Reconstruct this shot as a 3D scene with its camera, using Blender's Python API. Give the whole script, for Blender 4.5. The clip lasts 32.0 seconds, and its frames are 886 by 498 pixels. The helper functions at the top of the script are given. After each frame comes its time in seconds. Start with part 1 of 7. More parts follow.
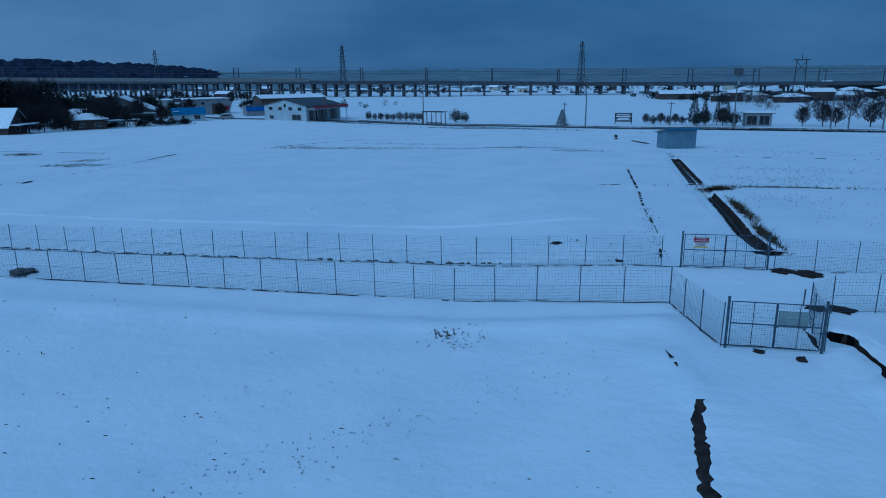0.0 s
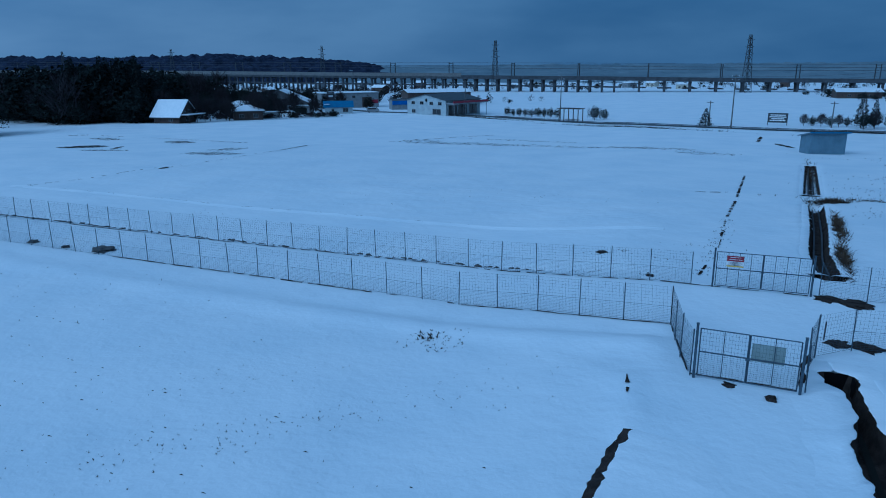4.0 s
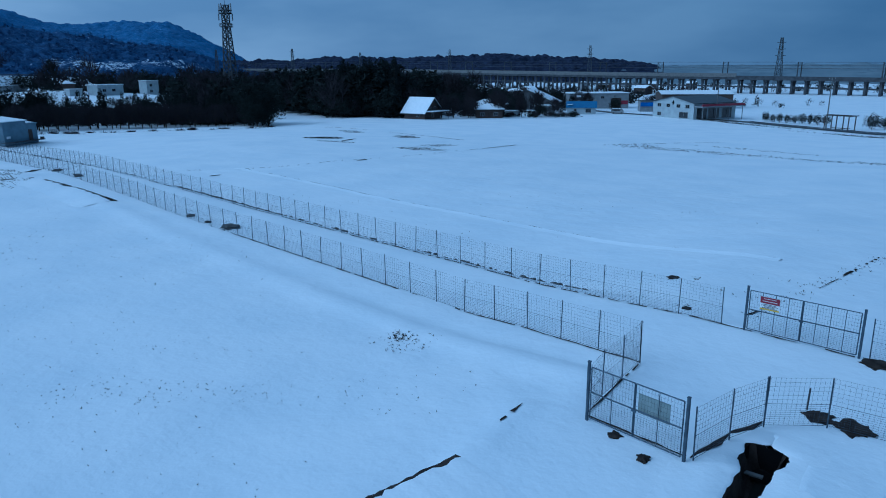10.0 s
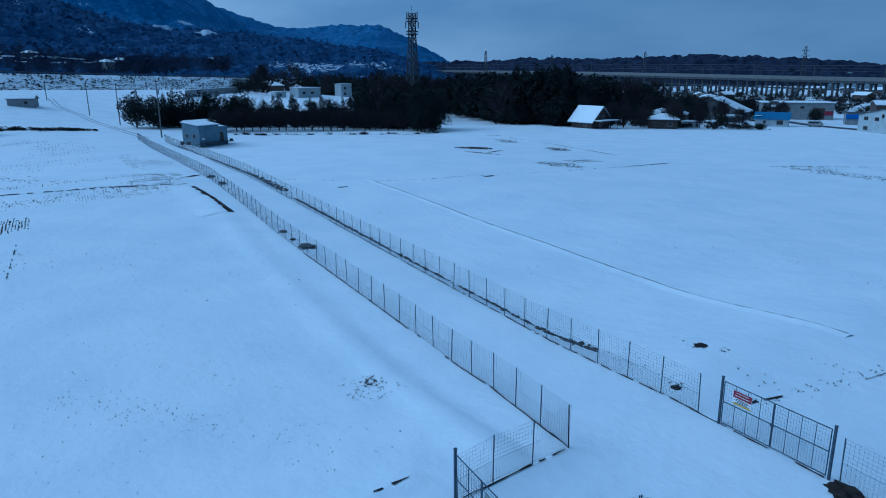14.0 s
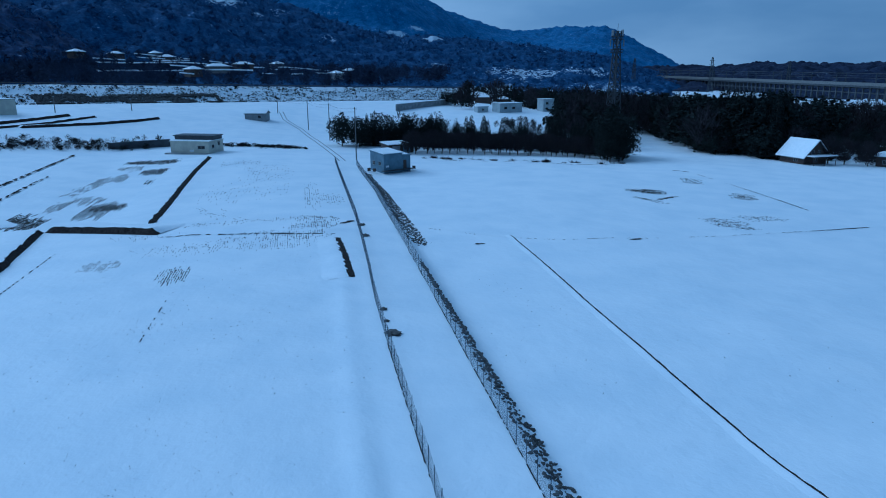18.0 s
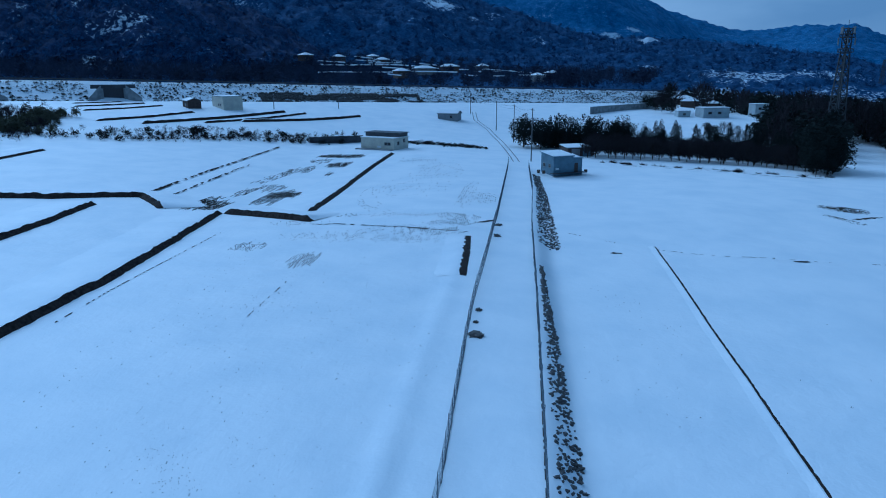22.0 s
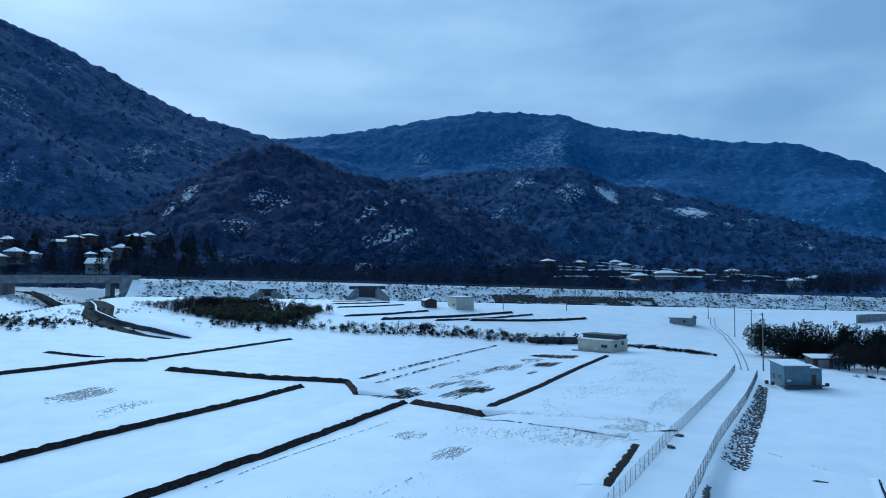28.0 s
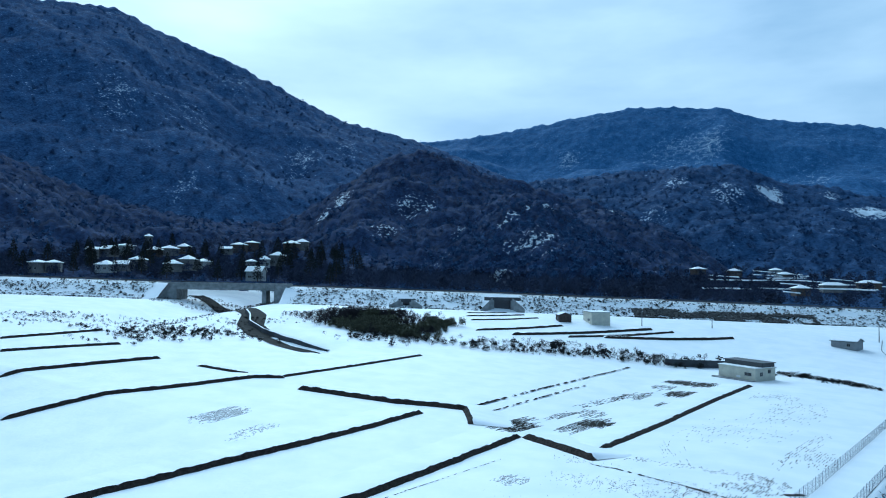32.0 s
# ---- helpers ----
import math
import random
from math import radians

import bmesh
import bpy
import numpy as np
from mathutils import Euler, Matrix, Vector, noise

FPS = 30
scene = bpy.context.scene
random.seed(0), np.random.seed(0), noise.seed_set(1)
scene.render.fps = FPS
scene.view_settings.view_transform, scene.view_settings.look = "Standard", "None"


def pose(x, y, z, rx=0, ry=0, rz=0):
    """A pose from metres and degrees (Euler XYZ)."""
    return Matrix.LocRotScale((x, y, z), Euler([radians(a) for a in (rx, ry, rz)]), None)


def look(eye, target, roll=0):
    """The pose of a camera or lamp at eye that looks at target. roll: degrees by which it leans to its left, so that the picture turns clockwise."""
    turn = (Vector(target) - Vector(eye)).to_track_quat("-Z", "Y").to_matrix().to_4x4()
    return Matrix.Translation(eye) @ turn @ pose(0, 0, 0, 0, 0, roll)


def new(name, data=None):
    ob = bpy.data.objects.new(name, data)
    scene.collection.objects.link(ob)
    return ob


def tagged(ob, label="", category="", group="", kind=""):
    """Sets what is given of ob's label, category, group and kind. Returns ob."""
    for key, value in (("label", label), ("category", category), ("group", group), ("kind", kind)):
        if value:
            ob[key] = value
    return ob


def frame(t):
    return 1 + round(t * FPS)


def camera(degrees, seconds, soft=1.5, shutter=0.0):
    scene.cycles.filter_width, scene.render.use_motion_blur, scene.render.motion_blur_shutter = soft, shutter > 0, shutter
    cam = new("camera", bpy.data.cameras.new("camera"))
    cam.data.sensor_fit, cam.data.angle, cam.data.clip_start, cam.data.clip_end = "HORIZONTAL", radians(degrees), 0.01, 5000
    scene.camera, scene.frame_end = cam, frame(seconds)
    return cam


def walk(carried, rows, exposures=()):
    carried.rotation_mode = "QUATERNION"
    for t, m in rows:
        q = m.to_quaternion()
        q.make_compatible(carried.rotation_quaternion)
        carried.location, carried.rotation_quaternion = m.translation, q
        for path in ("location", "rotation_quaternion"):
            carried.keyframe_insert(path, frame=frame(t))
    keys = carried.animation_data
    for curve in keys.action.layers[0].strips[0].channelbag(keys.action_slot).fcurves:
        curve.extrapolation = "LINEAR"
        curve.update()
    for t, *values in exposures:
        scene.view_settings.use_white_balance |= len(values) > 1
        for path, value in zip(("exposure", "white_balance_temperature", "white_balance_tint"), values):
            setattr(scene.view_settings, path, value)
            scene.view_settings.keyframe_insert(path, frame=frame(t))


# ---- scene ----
cam = camera(65.8, 32.0, soft=1.0)
PATH = [
    (0, (-11.663, -35.313, 10.3), (-11.718, -33.38, 9.79), -0.6),
    (0.5, (-10.843, -35.227, 10.342), (-10.949, -33.297, 9.831), -0.6),
    (1, (-10.09, -35.25, 10.411), (-10.246, -33.323, 9.899), -0.4),
    (1.5, (-9.283, -35.195, 10.456), (-9.492, -33.273, 9.942), -0.3),
    (2, (-8.458, -35.139, 10.482), (-8.721, -33.224, 9.966), -0.3),
    (2.5, (-7.586, -35.057, 10.55), (-7.904, -33.151, 10.033), -0.3),
    (3, (-6.718, -34.944, 10.62), (-7.091, -33.049, 10.101), -0.3),
    (3.5, (-5.836, -34.788, 10.656), (-6.263, -32.904, 10.136), -0.4),
    (5.5, (-1.767, -33.629, 10.783), (-2.442, -31.82, 10.261), -0.6),
    (6, (-0.778, -33.29, 10.722), (-1.518, -31.506, 10.202), -0.5),
    (6.5, (0.211, -32.867, 10.782), (-0.592, -31.112, 10.26), -0.6),
    (7, (1.115, -32.506, 10.809), (0.254, -30.778, 10.287), -0.6),
    (7.5, (1.997, -32.136, 10.793), (1.081, -30.435, 10.273), -0.5),
    (8, (2.817, -31.749, 10.813), (1.851, -30.077, 10.295), -0.5),
    (8.5, (3.605, -31.339, 10.839), (2.591, -29.695, 10.322), -0.4),
    (9, (4.411, -30.862, 10.899), (3.349, -29.248, 10.382), -0.4),
    (9.5, (5.209, -30.348, 10.943), (4.1, -28.767, 10.425), -0.5),
    (10, (5.985, -29.696, 10.976), (4.828, -28.149, 10.459), -0.5),
    (10.5, (6.796, -28.955, 10.963), (5.589, -27.447, 10.446), -0.5),
    (11, (7.686, -28.232, 10.982), (6.429, -26.765, 10.466), -0.6),
    (11.5, (8.513, -27.448, 10.974), (7.208, -26.023, 10.46), -0.5),
    (12, (9.303, -26.648, 10.977), (7.95, -25.268, 10.463), -0.4),
    (12.5, (10.102, -25.766, 11.172), (8.699, -24.437, 10.657), -0.4),
    (13, (10.879, -24.816, 11.667), (9.428, -23.539, 11.153), -0.5),
    (13.5, (11.653, -23.932, 12.374), (10.158, -22.706, 11.861), -0.4),
    (14, (12.402, -22.96, 13.308), (10.863, -21.79, 12.795), -0.4),
    (14.5, (13.038, -21.898, 14.333), (11.456, -20.787, 13.819), -0.3),
    (16.5, (14.555, -17.332, 19.241), (12.822, -16.476, 18.729), 0.0),
    (17, (14.866, -16.06, 20.091), (13.1, -15.273, 19.579), -0.1),
    (17.5, (15.514, -14.803, 20.591), (13.717, -14.089, 20.079), -0.3),
    (18, (15.767, -13.532, 20.916), (13.942, -12.891, 20.406), -0.2),
    (18.5, (16.018, -12.167, 21.131), (14.168, -11.606, 20.62), -0.1),
    (19, (16.409, -10.806, 21.212), (14.535, -10.329, 20.701), -0.1),
    (19.5, (16.453, -9.365, 21.099), (14.56, -8.969, 20.589), -0.1),
    (20, (16.377, -8.217, 20.932), (14.47, -7.894, 20.425), 0.0),
    (20.5, (16.285, -7.136, 20.778), (14.367, -6.881, 20.272), -0.0),
    (21, (16.245, -6.1, 20.651), (14.319, -5.908, 20.147), -0.1),
    (21.5, (16.275, -5.191, 20.494), (14.344, -5.06, 19.991), -0.0),
    (22, (16.274, -4.41, 20.4), (14.339, -4.338, 19.899), -0.1),
    (22.5, (16.131, -3.432, 20.265), (14.195, -3.419, 19.764), -0.1),
    (23, (15.883, -2.425, 20.114), (13.947, -2.472, 19.616), -0.2),
    (23.5, (15.725, -1.604, 20.087), (13.774, -1.708, 19.662), -0.1),
    (24, (15.585, -0.723, 19.881), (13.619, -0.884, 19.553), -0.1),
    (24.5, (15.24, 0.161, 19.711), (13.274, -0.059, 19.419), -0.1),
    (25, (15.004, 0.995, 19.553), (13.039, 0.718, 19.302), -0.0),
    (25.5, (14.863, 1.774, 19.502), (12.899, 1.438, 19.328), -0.0),
    (26, (14.652, 2.643, 19.405), (12.694, 2.246, 19.317), -0.0),
    (26.5, (14.439, 3.517, 19.279), (12.492, 3.059, 19.279), -0.0),
    (28.5, (14.136, 7.347, 19.241), (12.26, 6.659, 19.328), 0.0),
    (29, (13.795, 8.121, 19.685), (11.936, 7.389, 19.773), 0.1),
    (29.5, (13.681, 8.802, 20.457), (11.841, 8.023, 20.542), 0.3),
    (30, (13.53, 9.397, 21.377), (11.712, 8.569, 21.46), 0.3),
    (30.5, (13.47, 9.869, 22.331), (11.674, 8.993, 22.412), 0.5),
    (31, (13.23, 10.332, 23.295), (11.458, 9.408, 23.373), 0.6),
    (31.5, (12.874, 11.039, 24.2), (11.131, 10.063, 24.279), 0.7),
    (32, (12.623, 11.77, 25.026), (10.909, 10.742, 25.105), 0.8),
]
EXPOSURES = [(0, -0.5, 3700, -5), (3.5, -0.44, 3740, -5), (6, 0.05, 3980, -6), (9, -0.08, 3960, -5), (13, -0.12, 3860, -5), (19, -0.12, 3840, -4), (23, -0.12, 3860, -3), (26, 0.03, 4030, -4), (29, 0.47, 4380, -6), (32, 0.78, 4600, -9)]
walk(cam, [(t, look(eye, target, roll)) for t, eye, target, roll in PATH], EXPOSURES)

# ---- light ----
world = bpy.data.worlds.new("sky")
scene.world = world
world.use_nodes = True
wn = world.node_tree
wn.nodes.clear()
w_out = wn.nodes.new("ShaderNodeOutputWorld")
w_bg = wn.nodes.new("ShaderNodeBackground")
w_sky = wn.nodes.new("ShaderNodeTexSky")
w_sky.sky_type = "NISHITA"
w_sky.sun_disc = False
SUN_EL, SUN_AZ = radians(32), radians(222)
w_sky.sun_elevation = SUN_EL
w_sky.sun_rotation = SUN_AZ
w_sky.air_density, w_sky.dust_density, w_sky.ozone_density = 1.0, 4.0, 2.0
w_coord = wn.nodes.new("ShaderNodeTexCoord")
w_map = wn.nodes.new("ShaderNodeMapping")
w_map.inputs["Scale"].default_value = (1.0, 1.0, 3.5)
w_noise = wn.nodes.new("ShaderNodeTexNoise")
w_noise.inputs["Scale"].default_value = 2.6
w_noise.inputs["Detail"].default_value = 5.0
w_ramp = wn.nodes.new("ShaderNodeValToRGB")
w_ramp.color_ramp.elements[0].position, w_ramp.color_ramp.elements[1].position = 0.34, 0.68
w_ramp.color_ramp.elements[0].color = (3.3, 4.0, 5.0, 1)
w_ramp.color_ramp.elements[1].color = (5.9, 6.2, 6.7, 1)
# cloud cover is brighter towards the hidden sun and dull on the far side
w_dot = wn.nodes.new("ShaderNodeVectorMath")
w_dot.operation = "DOT_PRODUCT"
w_dot.inputs[1].default_value = (math.sin(SUN_AZ) * 0.95, math.cos(SUN_AZ) * 0.95, 0.3)
w_range = wn.nodes.new("ShaderNodeMapRange")
w_range.inputs["From Min"].default_value, w_range.inputs["From Max"].default_value = -0.9, 0.9
w_range.interpolation_type = "SMOOTHSTEP"
w_scale = wn.nodes.new("ShaderNodeVectorMath")
w_scale.operation = "MULTIPLY"
w_side = wn.nodes.new("ShaderNodeValToRGB")
w_side.color_ramp.elements[0].color = (0.25, 0.31, 0.36, 1)
w_side.color_ramp.elements[1].color = (0.78, 0.76, 0.73, 1)
w_mix = wn.nodes.new("ShaderNodeMixRGB")
w_mix.inputs["Fac"].default_value = 0.95
wn.links.new(w_coord.outputs["Generated"], w_map.inputs["Vector"])
wn.links.new(w_map.outputs["Vector"], w_noise.inputs["Vector"])
wn.links.new(w_noise.outputs["Fac"], w_ramp.inputs["Fac"])
wn.links.new(w_coord.outputs["Generated"], w_dot.inputs[0])
wn.links.new(w_dot.outputs["Value"], w_range.inputs["Value"])
wn.links.new(w_ramp.outputs["Color"], w_scale.inputs[0])
wn.links.new(w_range.outputs["Result"], w_side.inputs["Fac"])
wn.links.new(w_side.outputs["Color"], w_scale.inputs[1])
wn.links.new(w_sky.outputs["Color"], w_mix.inputs["Color1"])
wn.links.new(w_scale.outputs["Vector"], w_mix.inputs["Color2"])
wn.links.new(w_mix.outputs["Color"], w_bg.inputs["Color"])
w_bg.inputs["Strength"].default_value = 0.1
wn.links.new(w_bg.outputs["Background"], w_out.inputs["Surface"])

sun = new("sun", bpy.data.lights.new("sun", "SUN"))
sun.data.energy, sun.data.angle, sun.data.color = 1.45, radians(50), (1.0, 0.97, 0.94)
sun_way = Vector((math.sin(SUN_AZ) * math.cos(SUN_EL), math.cos(SUN_AZ) * math.cos(SUN_EL), math.sin(SUN_EL)))
sun.matrix_world = look(sun_way * 50, (0, 0, 0))


# ---- materials ----
def material(name, color, rough=0.8, color2=None, scale=3.0, bump=0.0, bump_scale=30.0, metal=0.0, detail=5.0, spread=(0.35, 0.65), piece=0.0):
    """A surface of two blended tones with fine relief; scale in features per metre."""
    m = bpy.data.materials.new(name)
    m.use_nodes = True
    nt = m.node_tree
    b = nt.nodes["Principled BSDF"]
    b.inputs["Roughness"].default_value = rough
    b.inputs["Metallic"].default_value = metal
    b.inputs["Specular IOR Level"].default_value = 0.12 if rough >= 0.9 else 0.5
    geo = nt.nodes.new("ShaderNodeTexCoord")
    tex = nt.nodes.new("ShaderNodeTexNoise")
    tex.inputs["Scale"].default_value, tex.inputs["Detail"].default_value = scale, detail
    ramp = nt.nodes.new("ShaderNodeValToRGB")
    c2 = color2 or tuple(c * 0.72 for c in color)
    ramp.color_ramp.elements[0].position, ramp.color_ramp.elements[1].position = spread
    ramp.color_ramp.elements[0].color, ramp.color_ramp.elements[1].color = (*c2, 1), (*color, 1)
    nt.links.new(geo.outputs["Object"], tex.inputs["Vector"])
    nt.links.new(tex.outputs["Fac"], ramp.inputs["Fac"])
    last = ramp.outputs["Color"]
    if piece:
        info = nt.nodes.new("ShaderNodeObjectInfo")
        hsv = nt.nodes.new("ShaderNodeHueSaturation")
        mr = nt.nodes.new("ShaderNodeMapRange")
        mr.inputs["To Min"].default_value, mr.inputs["To Max"].default_value = 1 - piece, 1 + piece
        nt.links.new(info.outputs["Random"], mr.inputs["Value"])
        nt.links.new(mr.outputs["Result"], hsv.inputs["Value"])
        nt.links.new(last, hsv.inputs["Color"])
        last = hsv.outputs["Color"]
    nt.links.new(last, b.inputs["Base Color"])
    if bump:
        t2 = nt.nodes.new("ShaderNodeTexNoise")
        t2.inputs["Scale"].default_value, t2.inputs["Detail"].default_value = bump_scale, 4.0
        bp = nt.nodes.new("ShaderNodeBump")
        bp.inputs["Strength"].default_value, bp.inputs["Distance"].default_value = bump, 0.05
        nt.links.new(geo.outputs["Object"], t2.inputs["Vector"])
        nt.links.new(t2.outputs["Fac"], bp.inputs["Height"])
        nt.links.new(bp.outputs["Normal"], b.inputs["Normal"])
    return m


def snow_material():
    """Old field snow: faint drifts, a lumpy crust and the long traces of the furrows below."""
    m = material("snow", (0.85, 0.865, 0.88), 0.6, (0.76, 0.795, 0.83), 0.16, 0.3, 5.0, detail=8.0, spread=(0.3, 0.62))
    nt = m.node_tree
    b = nt.nodes["Principled BSDF"]
    last = [n for n in nt.nodes if n.type == "BUMP"][0]
    coord = [n for n in nt.nodes if n.type == "TEX_COORD"][0]
    for stretch, scale, strength, depth in (((1.0, 1.0, 1.0), 0.55, 0.45, 0.22), ((1.0, 1.0, 1.0), 1.6, 0.45, 0.09), ((0.05, 1.0, 1.0), 0.9, 0.3, 0.06)):
        turn = nt.nodes.new("ShaderNodeMapping")
        turn.vector_type = "TEXTURE"
        turn.inputs["Rotation"].default_value = (0, 0, radians(-8))
        turn.inputs["Scale"].default_value = tuple(1 / k for k in stretch)
        lumps = nt.nodes.new("ShaderNodeTexNoise")
        lumps.inputs["Scale"].default_value, lumps.inputs["Detail"].default_value = scale, 5.0
        relief_bump = nt.nodes.new("ShaderNodeBump")
        relief_bump.inputs["Strength"].default_value, relief_bump.inputs["Distance"].default_value = strength, depth
        nt.links.new(coord.outputs["Object"], turn.inputs["Vector"])
        nt.links.new(turn.outputs["Vector"], lumps.inputs["Vector"])
        nt.links.new(lumps.outputs["Fac"], relief_bump.inputs["Height"])
        nt.links.new(last.outputs["Normal"], relief_bump.inputs["Normal"])
        last = relief_bump
    nt.links.new(last.outputs["Normal"], b.inputs["Normal"])
    return m


SNOW = snow_material()
ROOF_SNOW = material("roof_snow", (0.86, 0.87, 0.88), 0.6, (0.8, 0.82, 0.84), 1.2, 0.3, 5.0)
SOIL = material("soil", (0.05, 0.04, 0.034), 0.95, (0.019, 0.016, 0.015), 2.5, 0.8, 9.0)
STEEL = material("galvanised_steel", (0.1, 0.128, 0.165), 0.55, (0.06, 0.078, 0.105), 6.0, 0.1, 40, 0.6)
WIRE = material("fence_wire", (0.06, 0.08, 0.11), 0.6, (0.036, 0.05, 0.07), 8.0, 0.0, 10, 0.2)
SLUSH = material("dirty_slush", (0.3, 0.3, 0.31), 0.7, (0.07, 0.065, 0.06), 0.5, 0.4, 6.0)
CONCRETE = material("concrete", (0.34, 0.345, 0.34), 0.9, (0.2, 0.205, 0.21), 0.5, 0.3, 6.0)
DARK_CONCRETE = material("weathered_concrete", (0.085, 0.09, 0.1), 0.9, (0.05, 0.053, 0.06), 0.4, 0.3, 5.0)
ROCK = material("wet_stone", (0.11, 0.105, 0.1), 0.85, (0.045, 0.043, 0.042), 3.0, 0.5, 12.0, piece=0.35)
STRAW = material("dry_stubble", (0.06, 0.052, 0.042), 0.95, (0.025, 0.022, 0.018), 1.5)
REED = material("dry_reed", (0.1, 0.075, 0.05), 0.95, (0.04, 0.03, 0.022), 2.0)
BARK = material("dark_bark", (0.06, 0.05, 0.042), 0.95, (0.03, 0.026, 0.022), 3.0)
EVERGREEN = material("evergreen_leaves", (0.028, 0.035, 0.032), 0.95, (0.01, 0.013, 0.013), 0.8)
CEDAR = material("cedar_needles", (0.024, 0.031, 0.03), 0.95, (0.009, 0.012, 0.013), 0.5)
TWIGS = material("bare_twigs", (0.046, 0.041, 0.045), 0.95, (0.019, 0.018, 0.022), 0.6)
BAMBOO = material("bamboo_leaves", (0.13, 0.13, 0.085), 0.9, (0.055, 0.056, 0.04), 0.7)
# tree colour with the blue haze of the hills painted in
HILL_TREES = material("hazed_hillside_trees", (0.075, 0.125, 0.25), 0.95, (0.045, 0.076, 0.16), 0.05)
ASPHALT = material("wet_asphalt", (0.055, 0.056, 0.058), 0.55, (0.035, 0.036, 0.038), 0.6, 0.2, 20)
CULVERT_DARK = material("culvert_darkness", (0.005, 0.005, 0.006), 1.0, (0.003, 0.003, 0.004), 2.0)
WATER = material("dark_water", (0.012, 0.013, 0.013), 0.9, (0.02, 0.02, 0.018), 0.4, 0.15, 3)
CREAM = material("cream_siding", (0.56, 0.54, 0.44), 0.7, (0.46, 0.44, 0.37), 0.8, 0.1, 4)
WHITE = material("white_siding", (0.4, 0.44, 0.45), 0.7, (0.32, 0.35, 0.37), 0.7, 0.1, 4)
DULL = material("dull_weathered_wall", (0.13, 0.13, 0.135), 0.8, (0.08, 0.08, 0.085), 0.7, 0.1, 5)
# same haze tint put into the trees at the foot of the hills
FOOT_TREES = material("hazed_foothill_trees", (0.036, 0.046, 0.085), 0.95, (0.016, 0.022, 0.045), 0.08)
BLUEGREY = material("blue_grey_sheet", (0.15, 0.21, 0.27), 0.6, (0.11, 0.16, 0.21), 0.7, 0.1, 5)
GREY = material("grey_siding", (0.25, 0.26, 0.27), 0.7, (0.19, 0.2, 0.21), 0.7, 0.1, 5)
BROWN = material("dark_timber", (0.075, 0.055, 0.045), 0.85, (0.04, 0.03, 0.026), 1.5, 0.3, 8)
DARKROOF = material("dark_metal_roof", (0.07, 0.075, 0.08), 0.5, (0.045, 0.05, 0.055), 0.8, 0.1, 6, 0.2)
BLUEROOF = material("blue_metal_roof", (0.06, 0.16, 0.32), 0.45, (0.045, 0.12, 0.26), 0.8, 0.1, 6, 0.2)
BLUESHEET = material("blue_tarpaulin", (0.03, 0.12, 0.42), 0.5, (0.02, 0.08, 0.3), 1.2, 0.3, 4)
GLASS = material("window_glass", (0.025, 0.03, 0.035), 0.08, (0.02, 0.022, 0.025), 1.0)
FRAME = material("window_frame", (0.3, 0.3, 0.3), 0.5)
PAINT = material("white_paint", (0.75, 0.76, 0.76), 0.4, (0.65, 0.66, 0.67), 2.0)
TYRE = material("tyre_rubber", (0.02, 0.02, 0.02), 0.85)
MAROON = material("maroon_print", (0.22, 0.015, 0.04), 0.5, (0.18, 0.012, 0.03), 3.0)
YELLOW = material("yellow_print", (0.6, 0.42, 0.03), 0.5, (0.5, 0.36, 0.03), 3.0)
PLATE = material("grey_green_plate", (0.3, 0.34, 0.33), 0.6, (0.24, 0.28, 0.27), 4.0)
INK = material("dark_print", (0.05, 0.05, 0.06), 0.6)
POLE = material("concrete_pole", (0.16, 0.16, 0.155), 0.85, (0.11, 0.11, 0.11), 1.0)
LATTICE = material("painted_lattice", (0.06, 0.066, 0.075), 0.7, (0.035, 0.04, 0.045), 1.0, 0, 10, 0.1)


